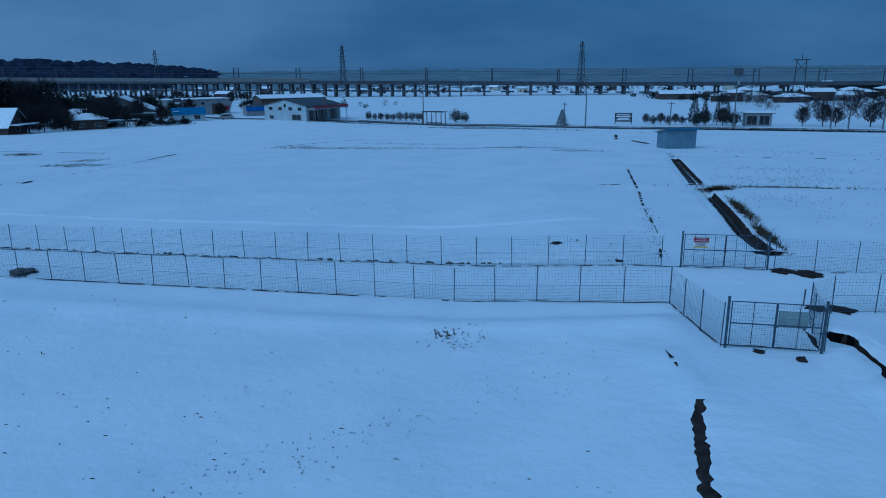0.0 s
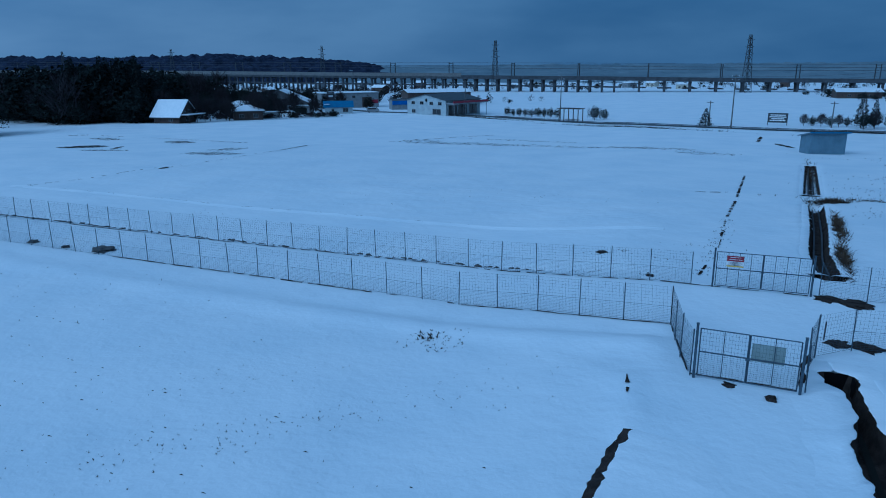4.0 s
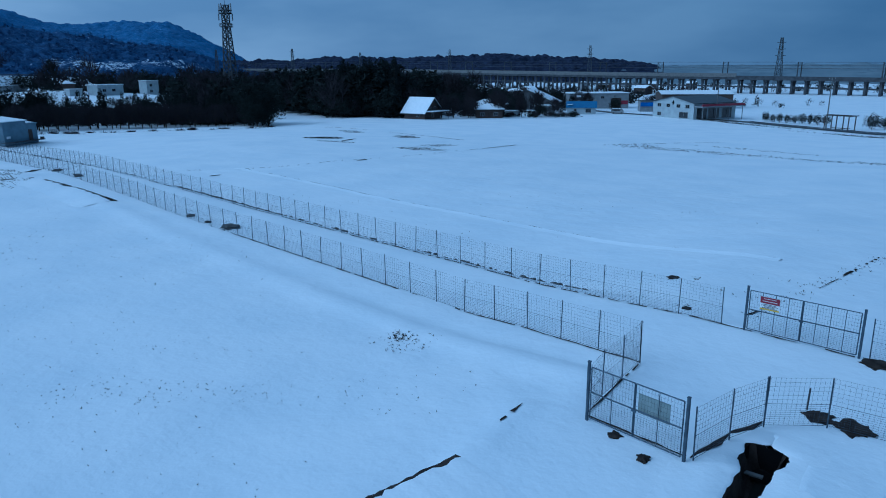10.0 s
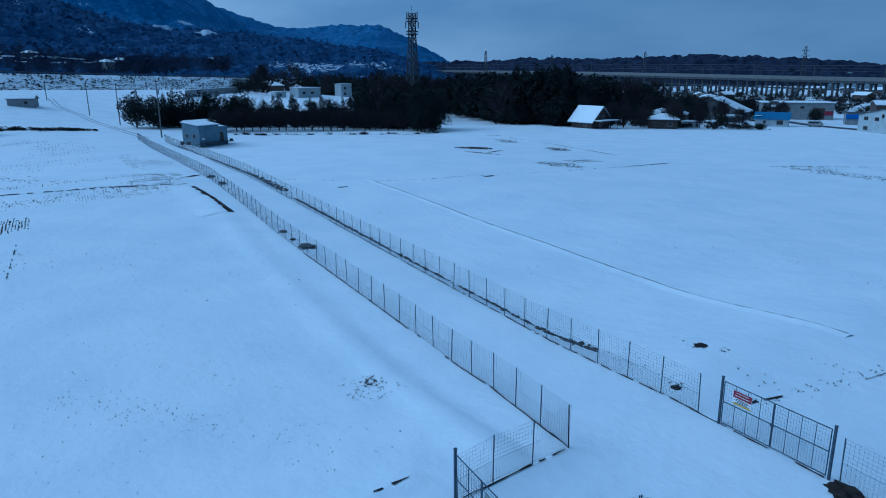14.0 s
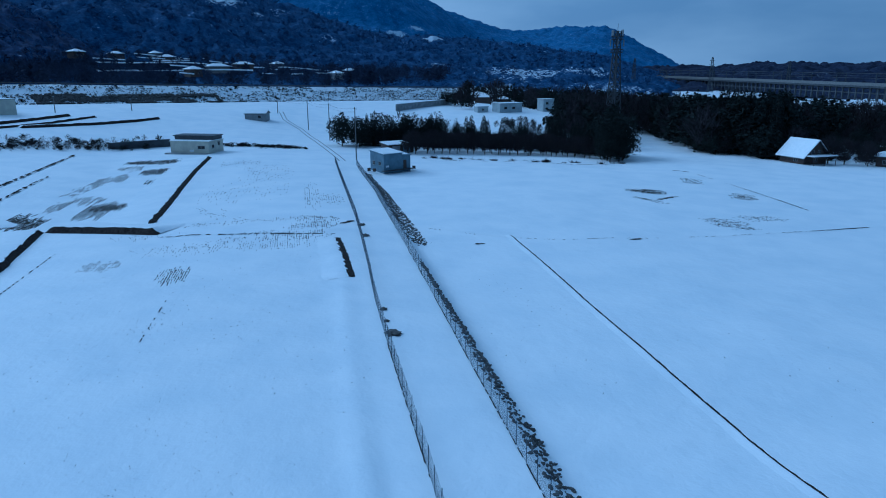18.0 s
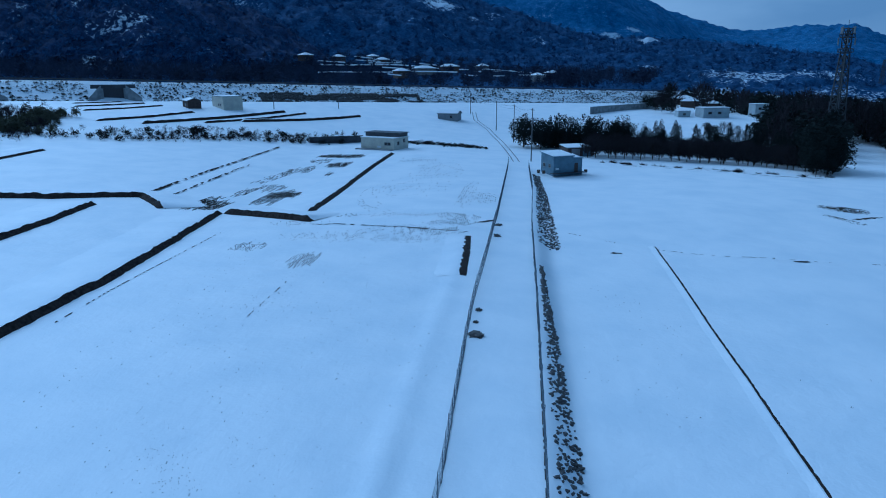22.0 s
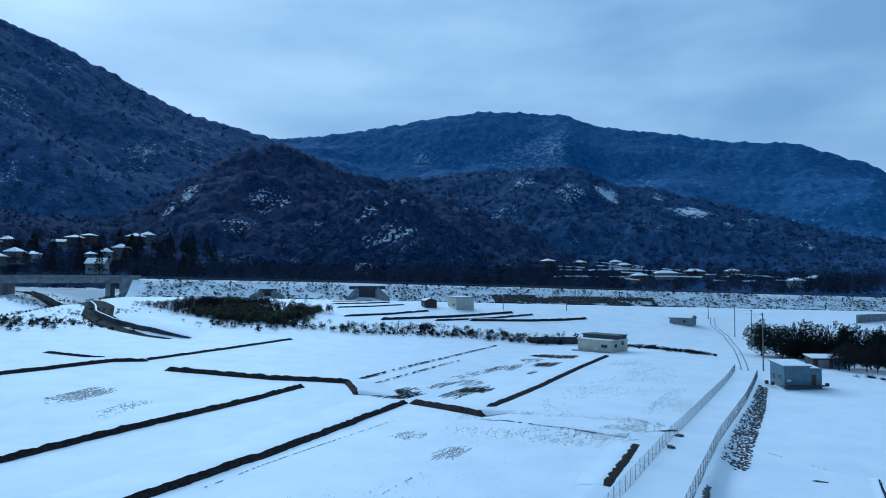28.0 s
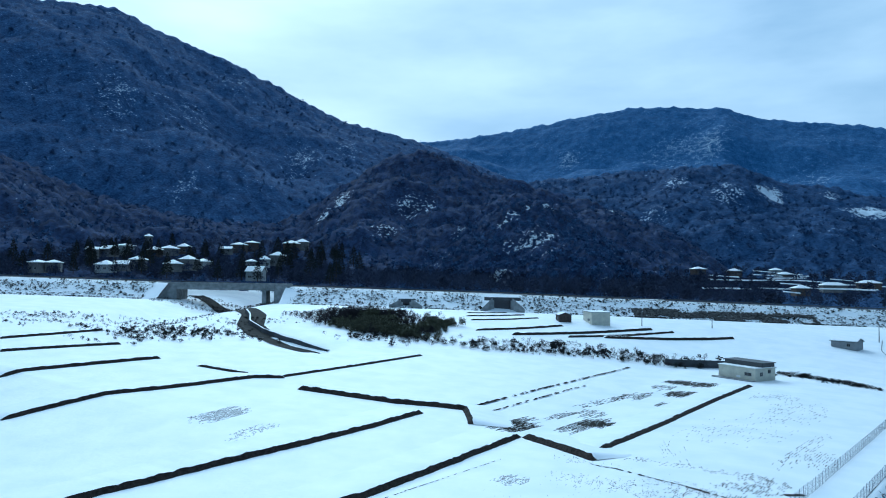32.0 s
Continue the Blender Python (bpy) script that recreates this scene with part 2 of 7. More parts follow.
def forest_material(name, dark, light, snow, bare):
    """Winter woodland seen from afar: crowns of two tones with distance haze mixed in, and snow lying where the wood is
    open. bare: how readily snow shows between the crowns.
    """
    m = bpy.data.materials.new(name)
    m.use_nodes = True
    nt = m.node_tree
    b = nt.nodes["Principled BSDF"]
    b.inputs["Roughness"].default_value = 0.95
    b.inputs["Specular IOR Level"].default_value = 0.1
    geo = nt.nodes.new("ShaderNodeNewGeometry")
    fine, crown, broad = (nt.nodes.new("ShaderNodeTexNoise") for _ in range(3))
    for tex, scale, det in ((fine, 0.3, 5), (crown, 0.07, 6), (broad, 0.008, 5)):
        tex.inputs["Scale"].default_value, tex.inputs["Detail"].default_value = scale, det
        nt.links.new(geo.outputs["Position"], tex.inputs["Vector"])

    def mixed(a, ka, c, kc, shift=0.0):
        """a * ka + c * kc + shift"""
        one, two = nt.nodes.new("ShaderNodeMath"), nt.nodes.new("ShaderNodeMath")
        one.operation = two.operation = "MULTIPLY_ADD"
        nt.links.new(a, one.inputs[0])
        one.inputs[1].default_value, one.inputs[2].default_value = ka, shift
        nt.links.new(c, two.inputs[0])
        two.inputs[1].default_value = kc
        nt.links.new(one.outputs["Value"], two.inputs[2])
        return two.outputs["Value"]

    tone = nt.nodes.new("ShaderNodeValToRGB")
    tone.color_ramp.elements[0].position, tone.color_ramp.elements[1].position = 0.41, 0.6
    tone.color_ramp.elements[0].color, tone.color_ramp.elements[1].color = (*dark, 1), (*light, 1)
    both = mixed(fine.outputs["Fac"], 0.55, crown.outputs["Fac"], 0.45)
    nt.links.new(both, tone.inputs["Fac"])
    spot = nt.nodes.new("ShaderNodeAttribute")
    spot.attribute_name = "open_ground"
    grain = mixed(fine.outputs["Fac"], 2.3, crown.outputs["Fac"], 1.5, -1.9)
    patch = mixed(broad.outputs["Fac"], 0.9, spot.outputs["Fac"], 0.95, bare - 0.52)
    add = nt.nodes.new("ShaderNodeMath")
    add.operation = "ADD"
    nt.links.new(grain, add.inputs[0])
    nt.links.new(patch, add.inputs[1])
    amount = nt.nodes.new("ShaderNodeMapRange")
    amount.inputs["From Min"].default_value, amount.inputs["From Max"].default_value = 0.42, 0.72
    nt.links.new(add.outputs["Value"], amount.inputs["Value"])
    mix = nt.nodes.new("ShaderNodeMixRGB")
    mix.inputs["Color2"].default_value = (*snow, 1)
    nt.links.new(amount.outputs["Result"], mix.inputs["Fac"])
    nt.links.new(tone.outputs["Color"], mix.inputs["Color1"])
    nt.links.new(mix.outputs["Color"], b.inputs["Base Color"])
    bump = nt.nodes.new("ShaderNodeBump")
    bump.inputs["Strength"].default_value, bump.inputs["Distance"].default_value = 0.6, 2.0
    nt.links.new(both, bump.inputs["Height"])
    nt.links.new(bump.outputs["Normal"], b.inputs["Normal"])
    return m


TILLED = material("tilled_soil", (0.05, 0.047, 0.038), 0.95, (0.026, 0.024, 0.02), 1.2)
# blue of the distance haze is painted into these woodland and snow tones
FOREST_NEAR = forest_material("hazed_woodland_near", (0.014, 0.022, 0.054), (0.041, 0.061, 0.135), (0.62, 0.66, 0.7), -0.08)
FOREST_MID = forest_material("hazed_woodland_mid", (0.015, 0.035, 0.09), (0.045, 0.086, 0.185), (0.5, 0.56, 0.64), -0.07)
FOREST_FAR = forest_material("hazed_woodland_far", (0.032, 0.083, 0.195), (0.072, 0.15, 0.31), (0.34, 0.42, 0.52), 0.0)
FOREST_STEEP = forest_material("hazed_woodland_steep", (0.023, 0.046, 0.112), (0.062, 0.112, 0.23), (0.5, 0.56, 0.64), -0.04)
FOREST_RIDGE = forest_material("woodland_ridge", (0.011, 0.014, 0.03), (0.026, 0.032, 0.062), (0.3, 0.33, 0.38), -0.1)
# grey-blue stands in for haze, so the plain melts into the sky
HAZED_PLAIN = material("hazed_far_plain", (0.2, 0.235, 0.26), 0.95, (0.14, 0.175, 0.205), 0.012, detail=8.0)


# ---- mesh tools ----
class Shape:
    """Collects vertices and faces of one mesh."""

    def __init__(self):
        self.v, self.f = [], []

    def add(self, verts, faces):
        n = len(self.v)
        self.v.extend(tuple(p) for p in verts)
        self.f.extend(tuple(i + n for i in face) for face in faces)
        return self

    def box(self, cx, cy, cz, sx, sy, sz, turn=0.0, chamfer=0.0):
        c, s = math.cos(turn), math.sin(turn)
        pts = []
        if chamfer:
            ring = [(-1, -1, 1, 0), (-1, -1, 0, 1), (1, -1, 0, 1), (1, -1, -1, 0), (1, 1, -1, 0), (1, 1, 0, -1), (-1, 1, 0, -1), (-1, 1, 1, 0)]
            ring = [(-1, -1, 0, 1), (-1, -1, 1, 0), (1, -1, -1, 0), (1, -1, 0, 1), (1, 1, 0, -1), (1, 1, -1, 0), (-1, 1, 1, 0), (-1, 1, 0, -1)]
            for z in (-sz / 2, sz / 2):
                for a, b, da, db in ring:
                    x, y = a * sx / 2 + da * chamfer, b * sy / 2 + db * chamfer
                    pts.append((cx + x * c - y * s, cy + x * s + y * c, cz + z))
            faces = [(i, (i + 1) % 8, 8 + (i + 1) % 8, 8 + i) for i in range(8)] + [tuple(range(7, -1, -1)), tuple(range(8, 16))]
            return self.add(pts, faces)
        for z in (-sz / 2, sz / 2):
            for x, y in ((-sx / 2, -sy / 2), (sx / 2, -sy / 2), (sx / 2, sy / 2), (-sx / 2, sy / 2)):
                pts.append((cx + x * c - y * s, cy + x * s + y * c, cz + z))
        return self.add(pts, [(3, 2, 1, 0), (4, 5, 6, 7), (0, 1, 5, 4), (1, 2, 6, 5), (2, 3, 7, 6), (3, 0, 4, 7)])

    def rod(self, a, b, r, r2=None, n=6):
        a, b = Vector(a), Vector(b)
        r2 = r if r2 is None else r2
        q = (b - a).to_track_quat("Z", "Y")
        pts = []
        for p, rr in ((a, r), (b, r2)):
            for i in range(n):
                w = 2 * math.pi * i / n
                pts.append(p + q @ Vector((rr * math.cos(w), rr * math.sin(w), 0)))
        return self.add(pts, [(i, (i + 1) % n, n + (i + 1) % n, n + i) for i in range(n)] + [tuple(range(n - 1, -1, -1)), tuple(range(n, 2 * n))])

    def prism(self, outline, y0, y1):
        """An outline in x, z pushed along y."""
        n = len(outline)
        pts = [(x, y0, z) for x, z in outline] + [(x, y1, z) for x, z in outline]
        return self.add(pts, [(i, (i + 1) % n, n + (i + 1) % n, n + i) for i in range(n)] + [tuple(range(n - 1, -1, -1)), tuple(range(n, 2 * n))])

    def mesh(self, name, mat, smooth=False):
        me = bpy.data.meshes.new(name)
        me.from_pydata(self.v, [], self.f)
        me.materials.append(mat)
        if smooth:
            me.polygons.foreach_set("use_smooth", [True] * len(me.polygons))
        me.update()
        return me


def part(name, shape, mat, parent=None, label="", smooth=False):
    data = shape.mesh(name, mat, smooth) if isinstance(shape, Shape) else shape
    ob = new(name, data)
    if parent:
        ob.parent = parent
    if label:
        ob["label"] = label
    return ob


def thing(name, m, label, category, group="", kind=""):
    ob = new(name)
    ob.matrix_world = m
    ob.empty_display_size = 0.2
    return tagged(ob, label, category, group, kind)


# ---- ground ----
def bank_level(u):
    """Height of the motorway along its line, metres from the wide underpass."""
    return 17.0 + np.where(u > 0, 0.021 * u, 0.028 * u)


def base_ground(x, y):
    north = np.interp(y, [0, 100, 200, 500, 3000], [0, -4.7, -7.0, -10.6, -11])
    s = -0.86 * x - 0.51 * y
    u = 0.51 * (x + 279) - 0.86 * (y + 138)
    near = north + np.interp(s, [60, 115, 185], [0, -2.2, -2.8]) + 0.085 * np.maximum(0, -35 - y) * np.clip((-20 - x) / 40, 0, 1)
    near = near + np.interp(x, [-75, -55, -40, -12, -3], [0, -0.3, -0.6, -0.6, 0]) * np.interp(y, [-4, 2], [1, 0.55])
    near = near + 0.3 * np.exp(-((x + 0.5) ** 2 + (y + 12) ** 2) / 25) + 8.2 * np.exp(-((x + 325) ** 2 + (y - 142) ** 2) / 4900)
    foot = bank_level(np.clip(u, -600, 500)) - 7.5
    k = np.clip((s - 185) / 110, 0, 1)
    k = k * k * (3 - 2 * k)
    return near * (1 - k) + foot * k - 5.2 * np.exp(-(((u - 123) / 16) ** 2)) * np.clip((s - 180) / 40, 0, 1)


def gz(x, y):
    return float(base_ground(x, y))


def spaced(parts, far0, far1, grow):
    """Grid lines: parts are (start, end, step) one after the other, then growing steps out to both far ends."""
    out = []
    for a, b, step in parts:
        out += list(np.arange(a, b - step / 2, step))
    x, d = parts[-1][1], parts[-1][2]
    while x < far1:
        out.append(x)
        d *= grow
        x += d
    x, d = parts[0][0], parts[0][2]
    while x > far0:
        d *= grow
        x -= d
        out.insert(0, x)
    return np.array(out)


NOISE_TABLES = [np.random.RandomState(n).rand(256, 256) for n in range(12)]


def smooth_noise(x, y, size, seed):
    """Value noise on a lattice, smoothly interpolated, from -0.5 to 0.5."""
    table = NOISE_TABLES[seed]
    u, v = x / size, y / size
    i, j = np.floor(u).astype(int), np.floor(v).astype(int)
    a, b = u - i, v - j
    a, b = a * a * (3 - 2 * a), b * b * (3 - 2 * b)
    i0, i1, j0, j1 = i % 256, (i + 1) % 256, j % 256, (j + 1) % 256
    return (table[i0, j0] * (1 - a) + table[i1, j0] * a) * (1 - b) + (table[i0, j1] * (1 - a) + table[i1, j1] * a) * b - 0.5


def distance_to(x, y, line):
    """Distance from points to a polyline."""
    best = np.full(np.shape(x), 1e9)
    for (x0, y0), (x1, y1) in zip(line, line[1:]):
        dx, dy = x1 - x0, y1 - y0
        t = np.clip(((x - x0) * dx + (y - y0) * dy) / (dx * dx + dy * dy), 0, 1)
        best = np.minimum(best, np.hypot(x - x0 - t * dx, y - y0 - t * dy))
    return best


CULVERT_DITCH = [(2.95, -8.8), (2.9, -9.75), (2.86, -10.8), (2.92, -12.0), (2.82, -13.6), (2.62, -15.4), (2.4, -19.0)]
NORTH_DITCH = [(6.2, 3.8), (7.2, 10), (9.4, 19), (12.0, 30.5)]
NORTH_DITCH_FAR = [(13.2, 37), (21.0, 70.5)]
FURROW = [(-4.4, -15.4), (-5.0, -17.6), (-5.6, -19.8), (-7.2, -25.5)]
FIELD_DITCH = [(-69.7, 26.6), (-55, 24.3), (-41, 21.95), (-30.4, 20.2), (-24.3, 19.1), (-16, 17.7), (-10.3, 16.6), (-6, 15.9), (-1.5, 15.1)]
STREAM = [(-215, -248), (-190, -206), (-172, -181), (-154, -164), (-143, -147), (-138, -133), (-136, -119)]
DITCHES = [([(2.87, -10.1), *CULVERT_DITCH[2:]], 0.7, 1.4), (NORTH_DITCH, 0.7, 0.85), (NORTH_DITCH_FAR, 0.7, 0.75)]
FRONT_FENCE = [(-2.4, -6.1), (-8.5, -4.5), (-15, -3.4), (-23, -2.3), (-34.5, -0.7), (-44, 0.7), (-57, 3.0), (-84, 7.5), (-158, 18.8), (-168, 20.2)]
BACK_FENCE = [(-0.1, -0.2), (-9.5, 1.25), (-18, 2.6), (-31, 4.6), (-36, 5.4), (-48, 7.2), (-75, 11.2), (-115, 17.9), (-160, 24.4)]


def relief(x, y):
    """Snow relief on top of the ground: drifts, furrow ridges, the lane and the ditches."""
    z = 0.03 * smooth_noise(x, y, 1.4, 3) + 0.06 * smooth_noise(x, y, 7.0, 4) + 0.12 * smooth_noise(x, y, 30.0, 5)
    # the field behind the back fence lies below the lane
    line_y = np.interp(-x, [-p[0] for p in BACK_FENCE], [p[1] for p in BACK_FENCE])
    north = y - line_y
    drop = np.clip((north - 0.35) / 2.0, 0, 1)
    z = z - 1.15 * drop * drop * (3 - 2 * drop) * np.clip(1 - (north - 3) / 26, 0, 1) * np.clip((-4 - x) / 10, 0, 1) * np.clip((150 + x) / 8, 0, 1)
    # ridges of snow beside the fences and between the fields
    for line, wide, high in (
        ([(-3.6, -8.4), (-20, -6.2), (-36, -3.6), (-60, 0.6)], 0.9, 0.16),
        ([(-3.0, -7.2), (-20, -5.0)], 0.5, -0.1),
        ([(-4.2, -12), (-4.0, -15.3)], 0.7, 0.12),
        ([(-2.0, 4.4), (-20, 6.9), (-36, 9.4)], 1.2, 0.04),
        ([(-77, 16.8), (-69, 24), (-64.4, 32), (-62, 44), (-61.4, 56), (-62.2, 74), (-63.4, 91)], 0.6, 0.1),
        ([(-79.8, -16.4), (-75.4, -6.5), (-74.4, 2.7)], 1.0, 0.25),
    ):
        d = distance_to(x, y, line)
        z = z + high * np.exp(-((d / wide) ** 2))
    for line, wide, deep in DITCHES:
        d = distance_to(x, y, line)
        z = z - deep * np.clip(1.5 - d / wide, 0, 1)
    d = distance_to(x, y, STREAM)
    z = z - 2.3 * np.clip((y + 225) / 60, 0.25, 1) * np.clip(1.35 - d / 7.0, 0, 1)
    fade = np.clip(1.2 - np.hypot(x, y) / 600, 0, 1)
    return z * fade


SURFACE = {}


def sz(x, y):
    """Height of the snow surface, read off the ground's own grid."""
    xs, ys, z = SURFACE["x"], SURFACE["y"], SURFACE["z"]
    i = min(max(int(np.searchsorted(SURFACE["xa"], x)) - 1, 0), len(xs) - 2)
    j = min(max(int(np.searchsorted(SURFACE["ya"], y)) - 1, 0), len(ys) - 2)
    a, b = (x - xs[i]) / (xs[i + 1] - xs[i]), (y - ys[j]) / (ys[j + 1] - ys[j])
    return (z[i][j] * (1 - a) + z[i + 1][j] * a) * (1 - b) + (z[i][j + 1] * (1 - a) + z[i + 1][j + 1] * a) * b


def grid_mesh(name, X, Y, Z, mat, smooth=True):
    n, m = X.shape
    verts = np.stack([X, Y, Z], -1).reshape(-1, 3)
    idx = np.arange(n * m).reshape(n, m)
    faces = np.stack([idx[:-1, :-1], idx[1:, :-1], idx[1:, 1:], idx[:-1, 1:]], -1).reshape(-1, 4)
    me = bpy.data.meshes.new(name)
    me.from_pydata(verts.tolist(), [], faces.tolist())
    me.materials.append(mat)
    me.polygons.foreach_set("use_smooth", [smooth] * len(me.polygons))
    return me


def build_ground():
    xs = spaced([(-75, -8, 0.6), (-8, 8, 0.2), (8, 24, 0.5)], -4600, 4600, 1.04)
    ys = spaced([(-34, -22, 0.6), (-22, -7, 0.2), (-7, 14, 0.5), (14, 27, 0.25), (27, 60, 0.6)], -4600, 4600, 1.04)
    X, Y = np.meshgrid(xs, ys, indexing="ij")
    Z = base_ground(X, Y) + relief(X, Y)
    SURFACE.update(x=xs.tolist(), y=ys.tolist(), xa=xs, ya=ys, z=Z.tolist())
    me = grid_mesh("ground", X, Y, Z, SNOW)
    tagged(new("ground", me), "snow-covered farm fields rising gently towards wooded hills", "ground", kind="structure")


build_ground()


# ---- fences and gates ----
def along(points, step):
    """Even steps along a polyline of x, y, with its end."""
    out, carry = [], 0.0
    for (x0, y0), (x1, y1) in zip(points, points[1:]):
        d = math.hypot(x1 - x0, y1 - y0)
        s = carry
        while s < d:
            out.append((x0 + (x1 - x0) * s / d, y0 + (y1 - y0) * s / d))
            s += step
        carry = s - d
    return out


def wire_panel(length, height=1.58, pitch=0.15):
    """Welded mesh, closer in its lower half, with heavier border wires."""
    sh = Shape()
    n = max(1, round(length / pitch))
    for i in range(n + 1):
        x = length * i / n
        sh.rod((x, 0, 0.0), (x, 0, height), 0.0034, n=3)
    rows = round(height / 0.145)
    for i in range(rows + 1):
        z = height * i / rows
        sh.rod((0, 0.006, z), (length, 0.006, z), 0.0085 if i in (0, rows // 2) else 0.0034, n=3)
    for i in range(rows // 2):
        z = height * (i + 0.5) / rows
        sh.rod((0, 0.006, z), (length, 0.006, z), 0.0038, n=3)
    return sh.mesh("mesh_panel", WIRE)


POST_MESH = Shape().rod((0, 0, -0.5), (0, 0, 1.66), 0.022, n=8).rod((0, 0, 1.66), (0, 0, 1.69), 0.025, 0.012, n=8).mesh("post", STEEL)
PANEL_MESH = wire_panel(2.0)


def fence(name, points, label, step=1.98, last=True):
    x0, y0 = points[0]
    top = thing(name, pose(x0, y0, gz(x0, y0)), label, "fence", "wire fences along the lane")
    spots = along(points, step)
    if last and math.dist(spots[-1], points[-1]) > 0.25:
        spots.append(points[-1])
    inv = top.matrix_world.inverted()
    rng = random.Random(name)
    for i, (x, y) in enumerate(spots):
        z = gz(x, y) + rng.uniform(-0.04, 0.04)
        p = part("post", POST_MESH, None, top)
        p.matrix_local = inv @ pose(x, y, z, rng.uniform(-1.5, 1.5), rng.uniform(-1.5, 1.5), 0)
        if i + 1 < len(spots):
            nx, ny = spots[i + 1]
            run = math.hypot(nx - x, ny - y)
            turn = math.degrees(math.atan2(ny - y, nx - x))
            rise = math.degrees(math.atan2(gz(nx, ny) - gz(x, y), run))
            q = part("mesh_panel", PANEL_MESH, None, top)
            q.matrix_local = inv @ pose(x, y, gz(x, y) + 0.06, 0, -rise, turn) @ Matrix.Diagonal((run / 2.0, 1, 1, 1))
    return top


fence("wire_fence", FRONT_FENCE, "long galvanised wire mesh fence along the snowy lane")
fence("wire_fence", [(-1.08, -0.05), *BACK_FENCE[1:]], "long galvanised wire mesh fence beside a stone edge")
fence("wire_fence", [(-2.4, -6.1), (-2.35, -8.2), (-2.3, -9.9), (-2.1, -11.45)], "short wire mesh fence leading to the front gate", 1.85)
fence("wire_fence", [(1.4, -12.0), (1.9, -10.1), (2.5, -8.6)], "short wire mesh fence beside the open culvert", 1.9)
fence("wire_fence", [(2.5, -8.6), (4.4, -7.1), (6.3, -7.3), (8.2, -7.7), (12, -8.6), (18, -10)], "wire mesh fence beyond the culvert", 2.0)
fence("wire_fence", [(4.55, -0.72), (12, -2.0), (18, -3.0)], "wire mesh fence beyond the far gate", 1.95)


def gate(name, x, y, x2, y2, bars, label, sign):
    turn = math.degrees(math.atan2(y2 - y, x2 - x))
    width = math.hypot(x2 - x, y2 - y)
    top = thing(name, pose(x, y, gz(x, y), 0, 0, turn), label, "gate")
    for px in (0, width):
        part("gate_post", Shape().box(px, 0, 0.7, 0.085, 0.085, 2.5, chamfer=0.012).box(px, 0, 1.96, 0.098, 0.098, 0.02), STEEL, top)
    a, b = 0.11, width - 0.11
    for leaf in range(2):
        l0, l1 = (a, (a + b) / 2 - 0.02) if leaf == 0 else ((a + b) / 2 + 0.02, b)
        holder = part("leaf", wire_panel(l1 - l0, 1.7, 0.1), None, top)
        holder.matrix_local = pose(l0, 0, 0.1)
        w = l1 - l0
        for z in (0.0, 0.88, 1.7):
            part("rail", Shape().rod((0, -0.01, z), (w, -0.01, z), 0.02, n=6), STEEL, holder)
        for i in range(bars + 1):
            part("upright", Shape().rod((w * i / bars, -0.015, 0), (w * i / bars, -0.015, 1.7), 0.022 if i in (0, bars) else 0.014, n=6), STEEL, holder)
    if sign == "board":
        s = part("sign_board", Shape().box(0.93, -0.06, 1.38, 0.78, 0.02, 0.56), PAINT, top, "white warning board with maroon and yellow bands")
        part("maroon_band", Shape().box(0.93, -0.073, 1.52, 0.76, 0.005, 0.27), MAROON, s)
        part("yellow_band", Shape().box(0.93, -0.073, 1.14, 0.76, 0.005, 0.06), YELLOW, s)
        for z, w in ((1.585, 0.5), (1.48, 0.6)):
            part("text_bar", Shape().box(0.93, -0.078, z, w, 0.004, 0.022), PAINT, s)
        for z, w in ((1.34, 0.5), (1.29, 0.66), (1.24, 0.4), (1.195, 0.6)):
            part("text_bar", Shape().box(0.93, -0.073, z, w, 0.004, 0.022), INK, s)
    else:
        part("plate", Shape().box(width * 0.68, 0.05, 1.2, 1.0, 0.012, 0.62), PLATE, top, "plain grey-green plate")
    part("latch", Shape().box(width / 2, -0.04, 0.95, 0.16, 0.05, 0.08, chamfer=0.01), STEEL, top)
    return top


gate("farm_gate", -0.1, -0.2, 4.2, -0.72, 4, "closed steel mesh double gate with a warning board", "board")
gate("farm_gate", -2.0, -11.6, 1.2, -12.2, 2, "closed steel mesh double gate with a grey plate", "plate")
stake = thing("stake", pose(3.35, -6.4, gz(3.35, -6.4)), "short dark stake standing in the snow", "stake")
part("shaft", Shape().rod((0, 0, -0.3), (0.02, 0, 0.75), 0.03, n=6), INK, stake)


# ---- bare earth, banks, stones and stubble ----
def offset_line(points, step, amount):
    """Points along a polyline with the sideways unit vector at each."""
    pts = along(points, step)
    if math.dist(pts[-1], points[-1]) > 0.2 * step:
        pts.append(points[-1])
    out = []
    for i, (x, y) in enumerate(pts):
        ax, ay = pts[max(i - 1, 0)]
        bx, by = pts[min(i + 1, len(pts) - 1)]
        d = math.hypot(bx - ax, by - ay) or 1
        out.append((x, y, -(by - ay) / d * amount, (bx - ax) / d * amount))
    return out


